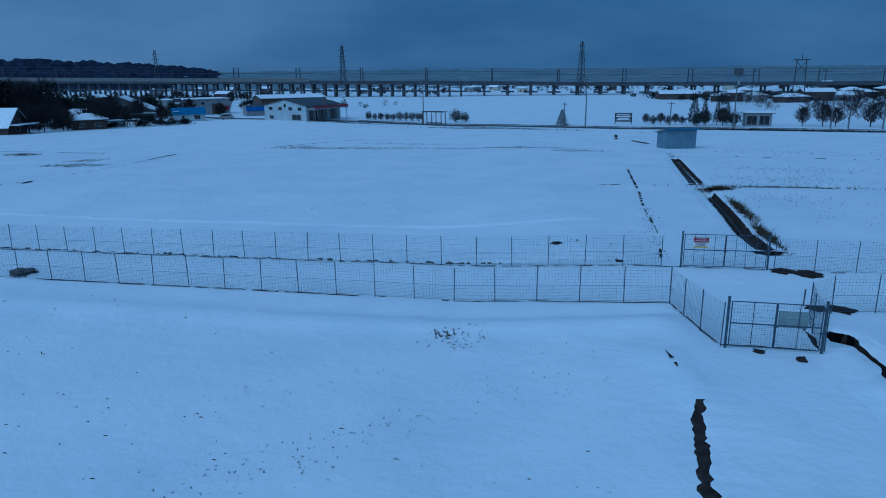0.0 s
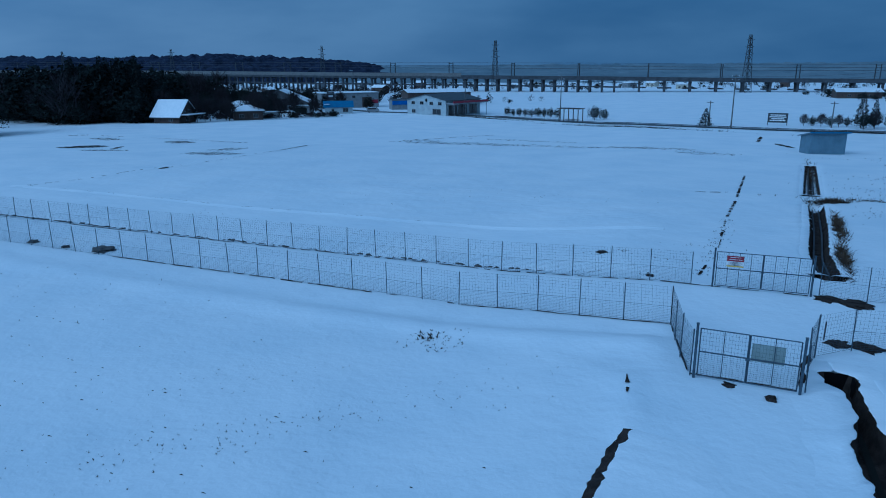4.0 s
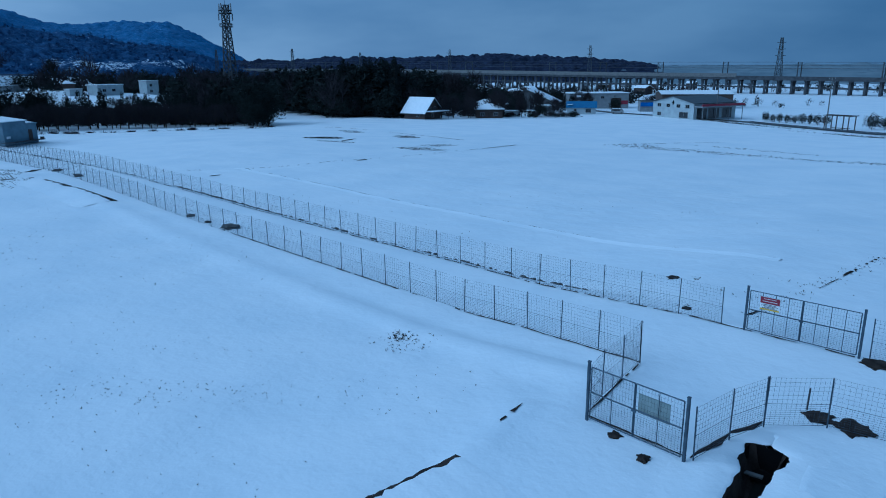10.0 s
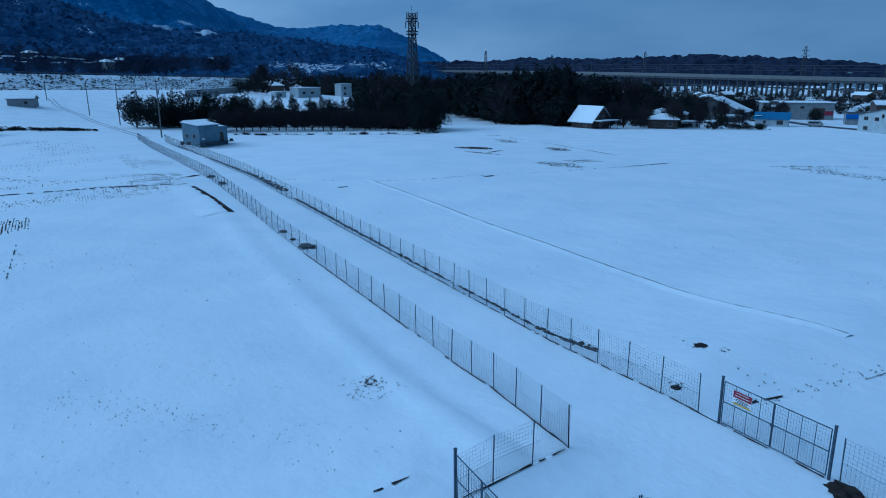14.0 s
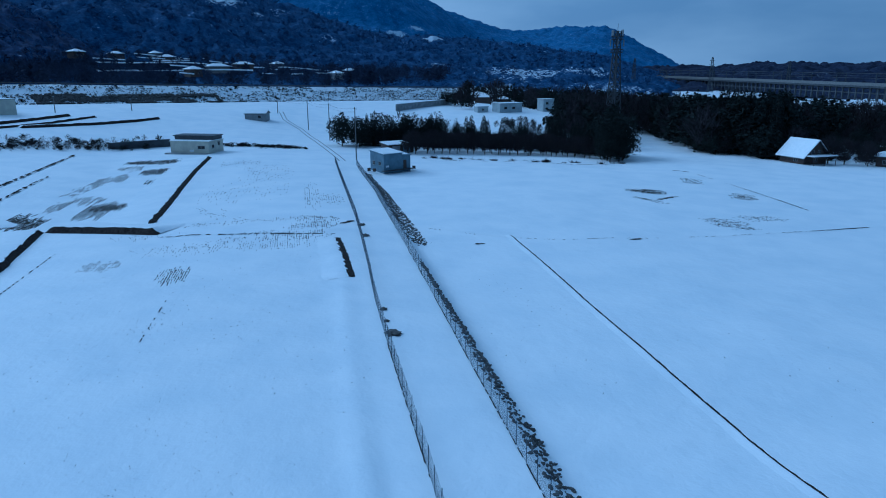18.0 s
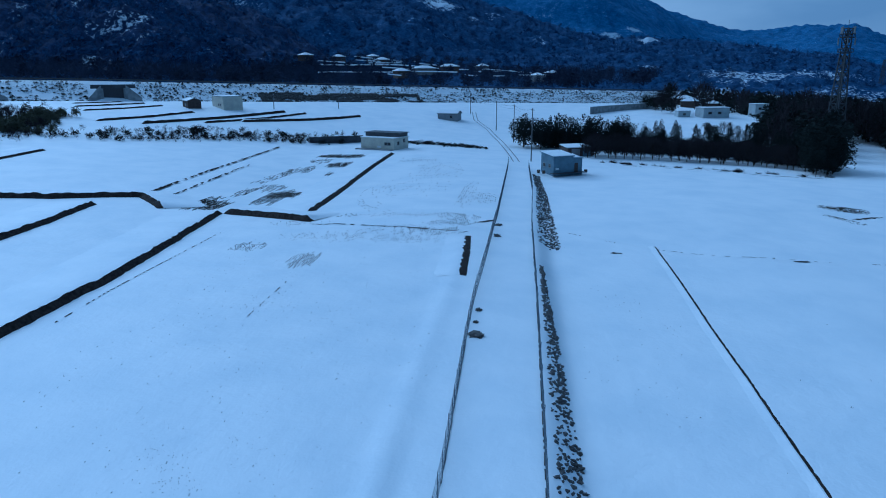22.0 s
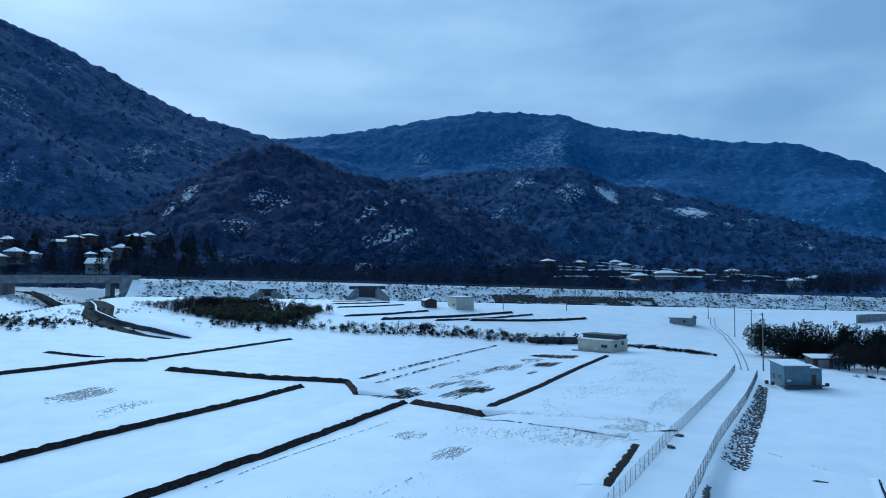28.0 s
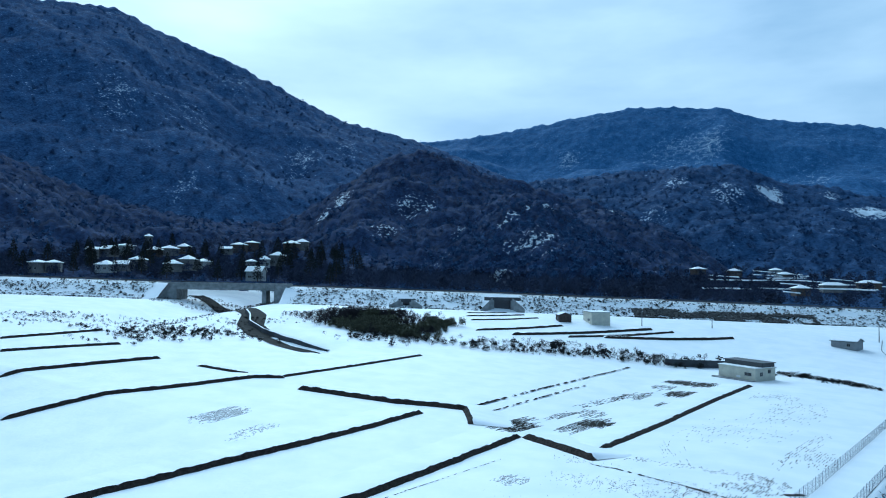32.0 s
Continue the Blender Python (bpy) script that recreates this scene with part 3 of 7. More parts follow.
def earth_bank(points, high, label, side=1, seed=1, face=0.46, step=0.6, back=8.0, jag=0.07, cap=True):
    """A low terrace bank: a bare earth face along the line and a snow wedge behind it. side: 1 if the high ground lies to the left."""
    rng = random.Random(seed)
    x0, y0 = points[0]
    o = Vector((x0, y0, gz(x0, y0)))
    top = thing("earth_bank", Matrix.Translation(o), label, "bank", "terrace banks between the fields")
    rows = offset_line(points, step, side)
    soil, snow = Shape(), Shape()
    n = len(rows)
    sv, nv = [], []
    for i, (x, y, sx, sy) in enumerate(rows):
        ends = min(1.0, i * step / 1.4 + 0.1, (n - 1 - i) * step / 1.4 + 0.1)
        h = 0.85 * high * ends * (1.0 + 0.3 * noise.noise(Vector((i * 0.35, seed, 0))) + rng.uniform(-0.08, 0.08))
        j = rng.uniform(-jag, jag) + 1.6 * jag * noise.noise(Vector((i * 0.3, seed, 5)))
        lip = face * rng.uniform(0.85, 1.2)
        for off, z in ((-0.25 + j, -0.12), (0.05 + j, h * 0.3), (lip * 0.55 + j, h * 0.75 * rng.uniform(0.9, 1.1)), (lip + j, h), (lip + 0.3 + j, h - 0.15)):
            px, py = x + sx * off, y + sy * off
            sv.append((px - o.x, py - o.y, sz(px, py) + z - o.z))
        for off, z in ((lip + j - 0.1, h + 0.02), (lip + 0.25 + j, h + min(0.07, h * 0.25)), (lip + back * 0.4, h * 0.6 + 0.02), (lip + back, -0.06)):
            px, py = x + sx * off, y + sy * off
            nv.append((px - o.x, py - o.y, sz(px, py) + z - o.z))
    soil.add(sv, [(a + r, a + r + 1, a + r + 6, a + r + 5) for a in range(0, 5 * (n - 1), 5) for r in range(4)])
    snow.add(nv, [(a + r, a + r + 1, a + r + 5, a + r + 4) for a in range(0, 4 * (n - 1), 4) for r in range(3)])
    part("earth_face", soil, SOIL, top)
    if cap:
        part("snow_cap", snow, SNOW, top, smooth=True)
    return top


def earth_strip(points, wide, label, seed=1, mat=None, step=0.35, rise=0.03, gaps=0.0, name="bare_earth", crown=0.02):
    """A ragged ribbon of bare ground showing through the snow."""
    rng = random.Random(seed)
    x0, y0 = points[0]
    o = Vector((x0, y0, gz(x0, y0)))
    rows = offset_line(points, step, 1)
    n, sh = len(rows), Shape()
    show = 1.0
    prev = None
    for i, (x, y, sx, sy) in enumerate(rows):
        show += rng.uniform(-0.5, 0.5)
        show = min(1.2, max(-0.6, show))
        on = rng.random() > gaps and show > -0.2
        ends = min(1.0, (i + 0.6) / 3, (n - i - 0.4) / 3)
        w0, w1 = (wide * ends * rng.uniform(0.55, 1.35) / 2 for _ in range(2))
        cur = []
        for off in (-w0, 0, w1):
            px, py = x + sx * off, y + sy * off
            lift = rise * rng.uniform(0.6, 1.6) + (crown if off == 0 else 0)
            cur.append((px - o.x, py - o.y, sz(px, py) + lift - o.z))
        if prev and (on or not gaps):
            sh.add(prev + cur, [(0, 1, 4, 3), (1, 2, 5, 4)])
        prev = cur
    if not sh.f:
        return None
    ob = part(name, sh, mat or SOIL)
    ob.matrix_world = Matrix.Translation(o)
    return tagged(ob, label, "bare earth", kind="structure")


# terrace banks west and south of the lane
earth_bank([(-93, -35.8), (-72, -35.7), (-51.5, -36.2), (-35, -38.9), (-10, -43.5)], 0.75, "dark earth terrace bank across the snowy fields", -1, 11)
earth_bank([(-82.8, -20.2), (-87.5, -27.4), (-92.6, -35.6)], 0.95, "steep dark earth bank at a field corner", -1, 12, 0.8)
earth_bank([(-94.6, -56.2), (-78, -55.2), (-60.5, -55.6), (-31, -60.9), (-12, -64)], 0.75, "dark earth terrace bank across the snowy fields", -1, 13)
earth_bank([(-93.4, -46), (-99, -49.6), (-103.5, -52.8), (-101, -58), (-97.2, -64.2), (-94, -74), (-90.9, -84)], 0.9, "dark earth bank curving round a field", -1, 14, 0.8)
for line, wide, seed in (([(-105, -53), (-122, -52), (-140, -51), (-165, -49), (-196, -46.3)], 0.75, 15), ([(-103, -48.6), (-112, -48.1), (-120, -47.6), (-143, -46.2), (-160, -45)], 0.5, 16)):
    earth_strip(line, wide, "low broken strip of earth beside a snow path", seed, gaps=0.25, step=0.8, rise=0.16, crown=0.12)
earth_bank([(-90, -21.2), (-110, -19.4), (-129, -17.8), (-155, -15), (-184, -11)], 0.6, "straight dark earth bank leading to the pump house", 1, 17, 0.7)
earth_bank([(-52.0, 0.6), (-54.5, 0.8), (-60, 1.5), (-69.6, 2.4)], 0.22, "strip of bare brown earth beside the fence", 1, 18, 0.8, 0.4, 3.0, 0.09)
earth_bank([(-44, -101.3), (-68, -98.8), (-91.7, -96.8), (-97, -93)], 0.7, "dark earth terrace bank across the snowy fields", 1, 19)
earth_bank([(-97, -94), (-120, -93.6), (-153, -93.8)], 0.5, "dark earth bank along a field edge", 1, 20, 0.5)
earth_bank([(-56, -126.7), (-75, -125.4), (-89.7, -124.6)], 0.7, "dark earth terrace bank across the snowy fields", 1, 21)
earth_bank([(-66, -148), (-82, -146.4), (-93.6, -145)], 0.6, "dark earth terrace bank across the snowy fields", 1, 22)
earth_bank([(-74, -163.8), (-90, -165.6), (-103.4, -167.4)], 0.6, "dark earth terrace bank across the snowy fields", 1, 23)
earth_bank([(-90.5, -113.5), (-92, -106), (-93.3, -99.5)], 0.5, "short dark earth bank between terraces", 1, 24)
# stepped field rows in front of the motorway
for a, b, h, seed in (((-206, -105), (-241, -85), 0.7, 31), ((-209, -92), (-262, -56), 0.9, 32), ((-222, -76), (-263, -48), 0.7, 33), ((-232, -66), (-268, -27), 0.9, 34), ((-224, -117), (-252, -100), 0.5, 35), ((-233, -124), (-258, -109), 0.5, 36), ((-244, -130), (-262, -119), 0.4, 37)):
    mid = ((a[0] + b[0]) / 2 + 1.2, (a[1] + b[1]) / 2 + 1.0)
    earth_bank([a, mid, b], h, "dark earth bank of a stepped field by the motorway", 1, seed, 0.6, 1.2, 4.0)
earth_bank(FURROW, 0.16, "dark earth edge of the lane above the field", 1, 25, 0.4, 0.18, 3.5, 0.07)
# bare ribbons
for line, wide, seed, gaps in (
    ([(-4.2, -11.8), (-4.2, -13.2)], 0.22, 42, 0.35),
    ([(1.3, 9), (2.4, 15)], 0.05, 44, 0.3),
    ([(-0.6, 1.6), (1.3, 9), (3.2, 20)], 0.16, 144, 0.5),
    ([(3.2, 20), (5.2, 29.4), (10.6, 57.8)], 0.24, 45, 0.45),
    ([(22, 116), (25, 130)], 0.8, 46, 0.2),
    ([(26, 104), (24.5, 112)], 1.2, 47, 0.1),
    ([(5.6, 36.4), (2.5, 36)], 0.3, 48, 0.4),
    ([(-66.3, 21.3), (-66.5, 19.8)], 0.7, 49, 0.1),
    ([(-77, 16.8), (-69, 24), (-64.4, 32), (-62, 44), (-61.4, 56)], 0.1, 50, 0.55),
    ([(-62, 41), (-61.9, 43)], 0.5, 250, 0.0),
    ([(-61.5, 58), (-62.2, 74)], 0.14, 251, 0.4),
    ([(-62.2, 74), (-63.4, 91)], 0.32, 252, 0.05),
    ([(-123, 102.2), (-112, 99.6), (-99, 96)], 0.3, 253, 0.35),
    ([(-99, 96), (-86, 92.2), (-76, 89)], 0.42, 254, 0.3),
    ([(-81, -20), (-78.5, -14.5), (-76, -9), (-74, -3.5), (-71.9, 2.2)], 0.3, 51, 0.3),
    ([(-40.5, -19.8), (-55.6, -17.2)], 0.09, 151, 0.6),
    ([(-40, -36), (-49.4, -34.8), (-59.7, -33.6), (-76.7, -31.5)], 0.16, 152, 0.5),
    ([(-78.5, 4), (-81, 6.6)], 0.9, 52, 0.1),
    ([(-90.5, 66.5), (-94, 74)], 0.9, 53, 0.2),
    ([(-131, 101), (-127, 103)], 1.0, 54, 0.1),
    ([(30.5, 72.9), (38, 69), (46.5, 65.2), (60, 60)], 0.6, 56, 0.45),
    ([(15.6, 34.7), (21, 33.6), (28.1, 31.8), (40, 29)], 0.5, 57, 0.4),
    ([(-52, 103), (-40, 121), (-34, 126)], 0.5, 58, 0.45),
):
    earth_strip(line, wide, "dark bare earth showing through the snow", seed, gaps=gaps)
# soil that shows along the foot of the fences
for line, seed in ((FRONT_FENCE[:4], 61), (BACK_FENCE[:5], 62), ([(-2.4, -5.9), (-2.15, -11.3)], 63), ([(1.3, -11.9), (1.85, -9.85), (2.4, -8.3)], 64), ([(-0.1, -0.2), (4.2, -0.72), (9, -1.6)], 65), ([(-2.1, -11.35), (1.15, -11.9)], 66), (FRONT_FENCE[3:5], 67), (BACK_FENCE[4:], 68)):
    earth_strip([(x, y - 0.03) for x, y in line], 0.26 if seed == 64 else 0.075, "thin line of bare earth under the fence", seed, gaps=0.12 if seed not in (64,) else 0.0, rise=0.03)


def trench(points, run, wide, deep, label, seed, wet=0.0, tilt=(0.0, 0.0), tilt_from=0.0):
    """An open ditch: earth walls between ragged snow lips. wide is the half width along the run."""
    x0, y0 = points[0]
    o = Vector((x0, y0, gz(x0, y0)))
    top = thing("ditch", Matrix.Translation(o), label, "ditch", kind="structure")
    rows = offset_line(points, 0.12, 1)
    soil, snow, water = [], [], []
    k, m = 10, 4

    def wobble(i, e, f):
        return noise.noise(Vector((i * 0.12 * f, e * 9.0, seed)))

    for i, (x, y, sx, sy) in enumerate(rows):
        w = float(np.interp(i * 0.12, run, wide))
        high, low = sz(x + sx * 1.25, y + sy * 1.25), sz(x - sx * 1.25, y - sy * 1.25)
        rim, fall = (high + low) / 2, (high - low) / 2.5
        lips = [w * (1 + 0.24 * wobble(i, e, 1.6) + 0.14 * wobble(i, e + 4, 5.0)) for e in (1, 2)]
        drop = deep * min(1.0, w / min(0.35, max(wide) * 0.8)) + (0.25 if w < 0.06 else 0.0)
        lean = float(np.interp(i * 0.12, [tilt_from, tilt_from + 1.0], [0, 1]))
        raised = (tilt[0] * lean, tilt[1] * lean)
        for off, z in ((-lips[0] - 0.06, -0.03), (-lips[0], -0.06), (-lips[0] * 0.9, -0.3 * drop), (-lips[0] * 0.68 + 0.04 * wobble(i, 7, 3), -0.75 * drop), (-lips[0] * 0.45, -drop), (lips[1] * 0.45, -drop), (lips[1] * 0.68 + 0.04 * wobble(i, 8, 3), -0.75 * drop), (lips[1] * 0.9, -0.3 * drop), (lips[1], -0.06), (lips[1] + 0.06, -0.03)):
            up = (raised[0] if off < 0 else raised[1]) * max(0.0, 1 + z / deep) - (0.22 if w < 0.06 else 0.0)
            soil.append((x + sx * off - o.x, y + sy * off - o.y, rim + fall * off + up + z + 0.03 * wobble(i, off * 3, 6.0) - o.z))
        for e, lip in ((-1, lips[0]), (1, lips[1])):
            for off, z in ((lip - 0.02, -0.05), (lip + 0.06, 0.008), (max(1.1, lip + 0.25), 0.01), (max(2.3 if tilt[0] > 0.1 else 2.0, lip + 0.6), None)):
                px, py = x + sx * off * e, y + sy * off * e
                snow.append((px - o.x, py - o.y, (sz(px, py) - 0.03 if z is None else (rim + fall * off * e + raised[0 if e < 0 else 1] if off < 1.05 else sz(px, py) + 0.5 * max(0.0, raised[0 if e < 0 else 1])) + z) - o.z))
        for e in (-1, 1):
            water.append((x + sx * wet * e - o.x, y + sy * wet * e - o.y, rim - drop + 0.05 - o.z))
    n = len(rows)
    part("earth_wall", Shape().add(soil, [(a + c, a + c + 1, a + c + k + 1, a + c + k) for a in range(0, k * (n - 1), k) for c in range(k - 1)]), SOIL, top)
    part("snow_lip", Shape().add(snow, [(a + c, a + c + 1, a + c + 9, a + c + 8) for a in range(0, 8 * (n - 1), 8) for c in (0, 1, 2, 4, 5, 6)]), SNOW, top, smooth=True)
    if wet:
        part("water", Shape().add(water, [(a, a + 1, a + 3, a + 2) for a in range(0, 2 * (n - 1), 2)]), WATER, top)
    return top


trench(CULVERT_DITCH, [0, 0.8, 1.02, 1.3, 1.9, 3.1, 4.7, 6.5, 9.9, 10.4], [0.01, 0.03, 0.58, 0.64, 0.56, 0.34, 0.33, 0.78, 0.75, 0.02], 0.95, "open muddy ditch with dark water leaving a culvert", 71, 0.11, (0.2, -0.08), 2.0)
earth_strip(FIELD_DITCH, 0.23, "narrow dark field ditch cut into the snow", 74, rise=0.006, crown=0.0)
# drifted snow lip along the southern side of the field ditch
lip_o = Vector((*FIELD_DITCH[0], gz(*FIELD_DITCH[0])))
rng_lip, v = random.Random(75), []
lip_rows = offset_line(FIELD_DITCH, 0.6, 1)
for x, y, sx, sy in lip_rows:
    sx, sy = (sx, sy) if sy < 0 else (-sx, -sy)
    high = rng_lip.uniform(0.075, 0.11)
    for off, z in ((0.12, 0.0), (0.145, high * 0.8), (0.25, high), (0.55, high * 0.45), (1.0, -0.02)):
        v.append((x + sx * off - lip_o.x, y + sy * off - lip_o.y, sz(x + sx * off, y + sy * off) + z - lip_o.z))
lip_ob = part("snow_lip", Shape().add(v, [(p + c, p + c + 1, p + c + 6, p + c + 5) for p in range(0, 5 * (len(lip_rows) - 1), 5) for c in range(4)]), SNOW)
lip_ob.location = lip_o
tagged(lip_ob, "low drifted snow lip along a narrow field ditch", "snow", kind="structure")
trench(NORTH_DITCH, [0, 0.5, 6, 20, 27.5, 28.2], [0.05, 0.6, 0.6, 0.62, 0.66, 0.05], 0.75, "open muddy ditch with a concrete channel", 72)
trench(NORTH_DITCH_FAR, [0, 0.6, 33.5, 34.4], [0.05, 0.8, 0.75, 0.05], 0.7, "open muddy ditch with a concrete channel", 73)
for line, seed in ((NORTH_DITCH, 1), (NORTH_DITCH_FAR, 2)):
    (x0, y0), o = line[0], Vector((line[0][0], line[0][1], gz(*line[0])))
    rows = offset_line(line, 1.2, 1)
    sh = Shape()
    for off in (-0.24, 0.24):
        v = []
        for x, y, sx, sy in rows:
            for d, z in ((-0.05, -0.2), (-0.05, 0.34), (0.05, 0.34), (0.05, -0.2)):
                v.append((x + sx * (off + d) - o.x, y + sy * (off + d) - o.y, sz(x, y) + z - o.z))
        sh.add(v, [(a + c, a + (c + 1) % 4, a + 4 + (c + 1) % 4, a + 4 + c) for a in range(0, 4 * (len(rows) - 1), 4) for c in range(4)])
    ch = part("drain_channel", sh, DARK_CONCRETE)
    ch.matrix_world = Matrix.Translation(o)
    tagged(ch, "narrow concrete drain channel in a muddy ditch", "drain", kind="structure")

# culvert mouth with its headwall and a plank
culvert = thing("culvert", pose(2.9, -9.86, gz(2.9, -9.86), 0, 0, -6), "dark square culvert mouth under the snow", "culvert")
# pure black walls paint the darkness inside the culvert
part("chamber", Shape().add([(x, y, z) for y in (-0.55, 0.12) for x, z in ((-0.52, -0.08), (-0.46, -0.86), (0.46, -0.86), (0.52, -0.08))], [(0, 1, 5, 4), (1, 2, 6, 5), (2, 3, 7, 6), (4, 5, 6, 7)]), CULVERT_DARK, culvert, "open culvert chamber, its inner darkness painted black")
part("plank", Shape().box(-0.12, -0.66, -0.62, 0.5, 0.16, 0.05, 0.1), POLE, culvert, "grey plank across the ditch")


def lump(x, y, r, label, seed, mat=None, name="boulder", flat=0.5, category="boulder"):
    rng = random.Random(seed)
    bm = bmesh.new()
    bmesh.ops.create_icosphere(bm, subdivisions=3, radius=r)
    for v in bm.verts:
        k = 1 + 0.75 * noise.noise(v.co * 1.9 / r + Vector((seed, 0, 0))) + 0.3 * noise.noise(v.co * 4.5 / r + Vector((0, seed, 0)))
        v.co = Vector((v.co.x * k * rng.uniform(0.95, 1.05), v.co.y * k, v.co.z * k * flat))
    me = bpy.data.meshes.new(name)
    bm.to_mesh(me)
    bm.free()
    me.materials.append(mat or SOIL)
    ob = new(name, me)
    ob.matrix_world = pose(x, y, sz(x, y) + r * flat * 0.25, 0, 0, seed * 40)
    return tagged(ob, label, category)


lump(-35.8, 0.2, 0.62, "large dark boulder lying in the snowy lane", 3, ROCK, flat=0.3)
lump(-38.9, 0.45, 0.24, "small dark boulder beside the fence", 4, ROCK, flat=0.4)
lump(-41.9, 0.95, 0.3, "small dark boulder beside the fence", 5, ROCK)
lump(-69.9, 5.8, 0.45, "dark boulder at the edge of the lane", 6, ROCK)
lump(-76.8, 6.8, 0.42, "dark boulder at the edge of the lane", 7, ROCK)
lump(0.25, -12.75, 0.17, "round dark earth clod on the snow", 8, SOIL, "earth_clod", 0.6, "earth clod")
lump(-0.9, -12.0, 0.2, "flat dark earth clod under the gate", 9, SOIL, "earth_clod", 0.16, "earth clod")
lump(3.75, -6.75, 0.42, "dark wet earth patch under the fence", 10, SOIL, "earth_clod", 0.12, "earth clod")
lump(4.7, -6.95, 0.5, "dark wet earth patch under the fence", 11, SOIL, "earth_clod", 0.1, "earth clod")
lump(-5.6, 7.3, 0.34, "low dark earth clod lying in the snow", 14, SOIL, "earth_clod", 0.2, "earth clod")
lump(-3.0, 1.3, 0.22, "low dark earth clod beside the fence", 15, SOIL, "earth_clod", 0.25, "earth clod")
lump(4.8, -1.0, 0.5, "dark wet earth patch beside the gate post", 12, SOIL, "earth_clod", 0.14, "earth clod")
lump(5.9, -1.5, 0.6, "dark wet earth patch beside the gate post", 13, SOIL, "earth_clod", 0.14, "earth clod")


# loose stones laid along the back fence
STONE_SHAPES = []
for k in range(8):
    bm = bmesh.new()
    bmesh.ops.create_icosphere(bm, subdivisions=1, radius=1.0)
    for v in bm.verts:
        f = 1 + 0.55 * noise.noise(v.co * 1.3 + Vector((k * 7.0, 0, 0)))
        v.co = Vector((v.co.x * f, v.co.y * f * 0.75, v.co.z * f * 0.5))
    me = bpy.data.meshes.new("stone")
    bm.to_mesh(me)
    bm.free()
    me.materials.append(ROCK)
    STONE_SHAPES.append(me)


def stone_edge(line, w0, w1, side_gap, count, label, seed, parts_max, from_x):
    """Loose stones beside the fence; the nearest are pieces of their own, the rest one joined part."""
    rng = random.Random(seed)
    x0, y0 = line[0]
    o = Vector((x0, y0, gz(x0, y0)))
    top = thing("stone_edge", Matrix.Translation(o), label, "stones")
    total = sum(math.dist(a, b) for a, b in zip(line, line[1:]))
    rows = offset_line(line, total / 400, -1)
    rest, made = Shape(), 0
    bed = []
    for i, (x, y, sx, sy) in enumerate(rows[::6]):
        f = i * 6 / len(rows)
        for off in (side_gap * 0.6, side_gap + (w0 + (w1 - w0) * f) * 0.95):
            bed.append((x + sx * off - o.x, y + sy * off - o.y, sz(x + sx * off, y + sy * off) + 0.03 - o.z))
    for _ in range(count):
        f = rng.random()
        x, y, sx, sy = rows[min(int(f * len(rows)), len(rows) - 1)]
        off = side_gap + rng.random() ** 0.8 * (w0 + (w1 - w0) * f)
        px, py = x + sx * off, y + sy * off
        size = rng.uniform(0.09, 0.24)
        m = pose(px - o.x, py - o.y, sz(px, py) + size * 0.12 - o.z, rng.uniform(-15, 15), rng.uniform(-15, 15), rng.uniform(0, 360)) @ Matrix.Diagonal((size * rng.uniform(0.8, 1.4), size, size, 1))
        me = rng.choice(STONE_SHAPES)
        if px > from_x and made < parts_max:
            made += 1
            p = part("stone", me, None, top)
            p.matrix_local = m
        else:
            rest.add([m @ v.co for v in me.vertices], [tuple(p.vertices) for p in me.polygons])
    if rest.v:
        part("stone_rubble", rest, ROCK, top)["kind"] = "stuff"
    return top


stone_edge([(-9, 1.25), (-18, 2.7), (-31, 4.7), (-36, 5.5), (-48, 7.3), (-57, 8.7)], 2.0, 0.3, 0.45, 760, "band of loose dark stones half covered in snow", 81, 300, -26)
stone_edge([(-68.5, 10.4), (-75, 11.4), (-115, 18.1), (-146, 22.6)], 3.0, 1.7, 0.5, 1500, "bank of loose dark stones below the fence", 82, 280, -82)


# stubble and tilled soil
def tufts(name, cx, cy, lx, ly, turn, count, size, label, seed, mat=None, blade=0.2):
    """Small tufts of stubble scattered in a patch; blade: the width of a blade against its length."""
    rng = random.Random(seed)
    o = Vector((cx, cy, gz(cx, cy)))
    c, s = math.cos(radians(turn)), math.sin(radians(turn))
    sh = Shape()
    for _ in range(count):
        a, b = rng.gauss(0, lx / 2.4), rng.gauss(0, ly / 2.4)
        x, y = cx + a * c - b * s, cy + a * s + b * c
        z = sz(x, y) - o.z
        r = size * rng.uniform(0.5, 1.5)
        for _ in range(4):
            w, w2 = rng.uniform(0, 6.28), rng.uniform(0.3, 1.0)
            dx, dy = math.cos(w) * r, math.sin(w) * r
            sh.add([(x - o.x - dy * blade, y - o.y + dx * blade, z), (x - o.x + dy * blade, y - o.y - dx * blade, z), (x - o.x + dx, y - o.y + dy, z + r * w2)], [(0, 1, 2)])
    ob = part(name, sh, mat or STRAW)
    ob.matrix_world = Matrix.Translation(o)
    return tagged(ob, label, "stubble", kind="stuff")


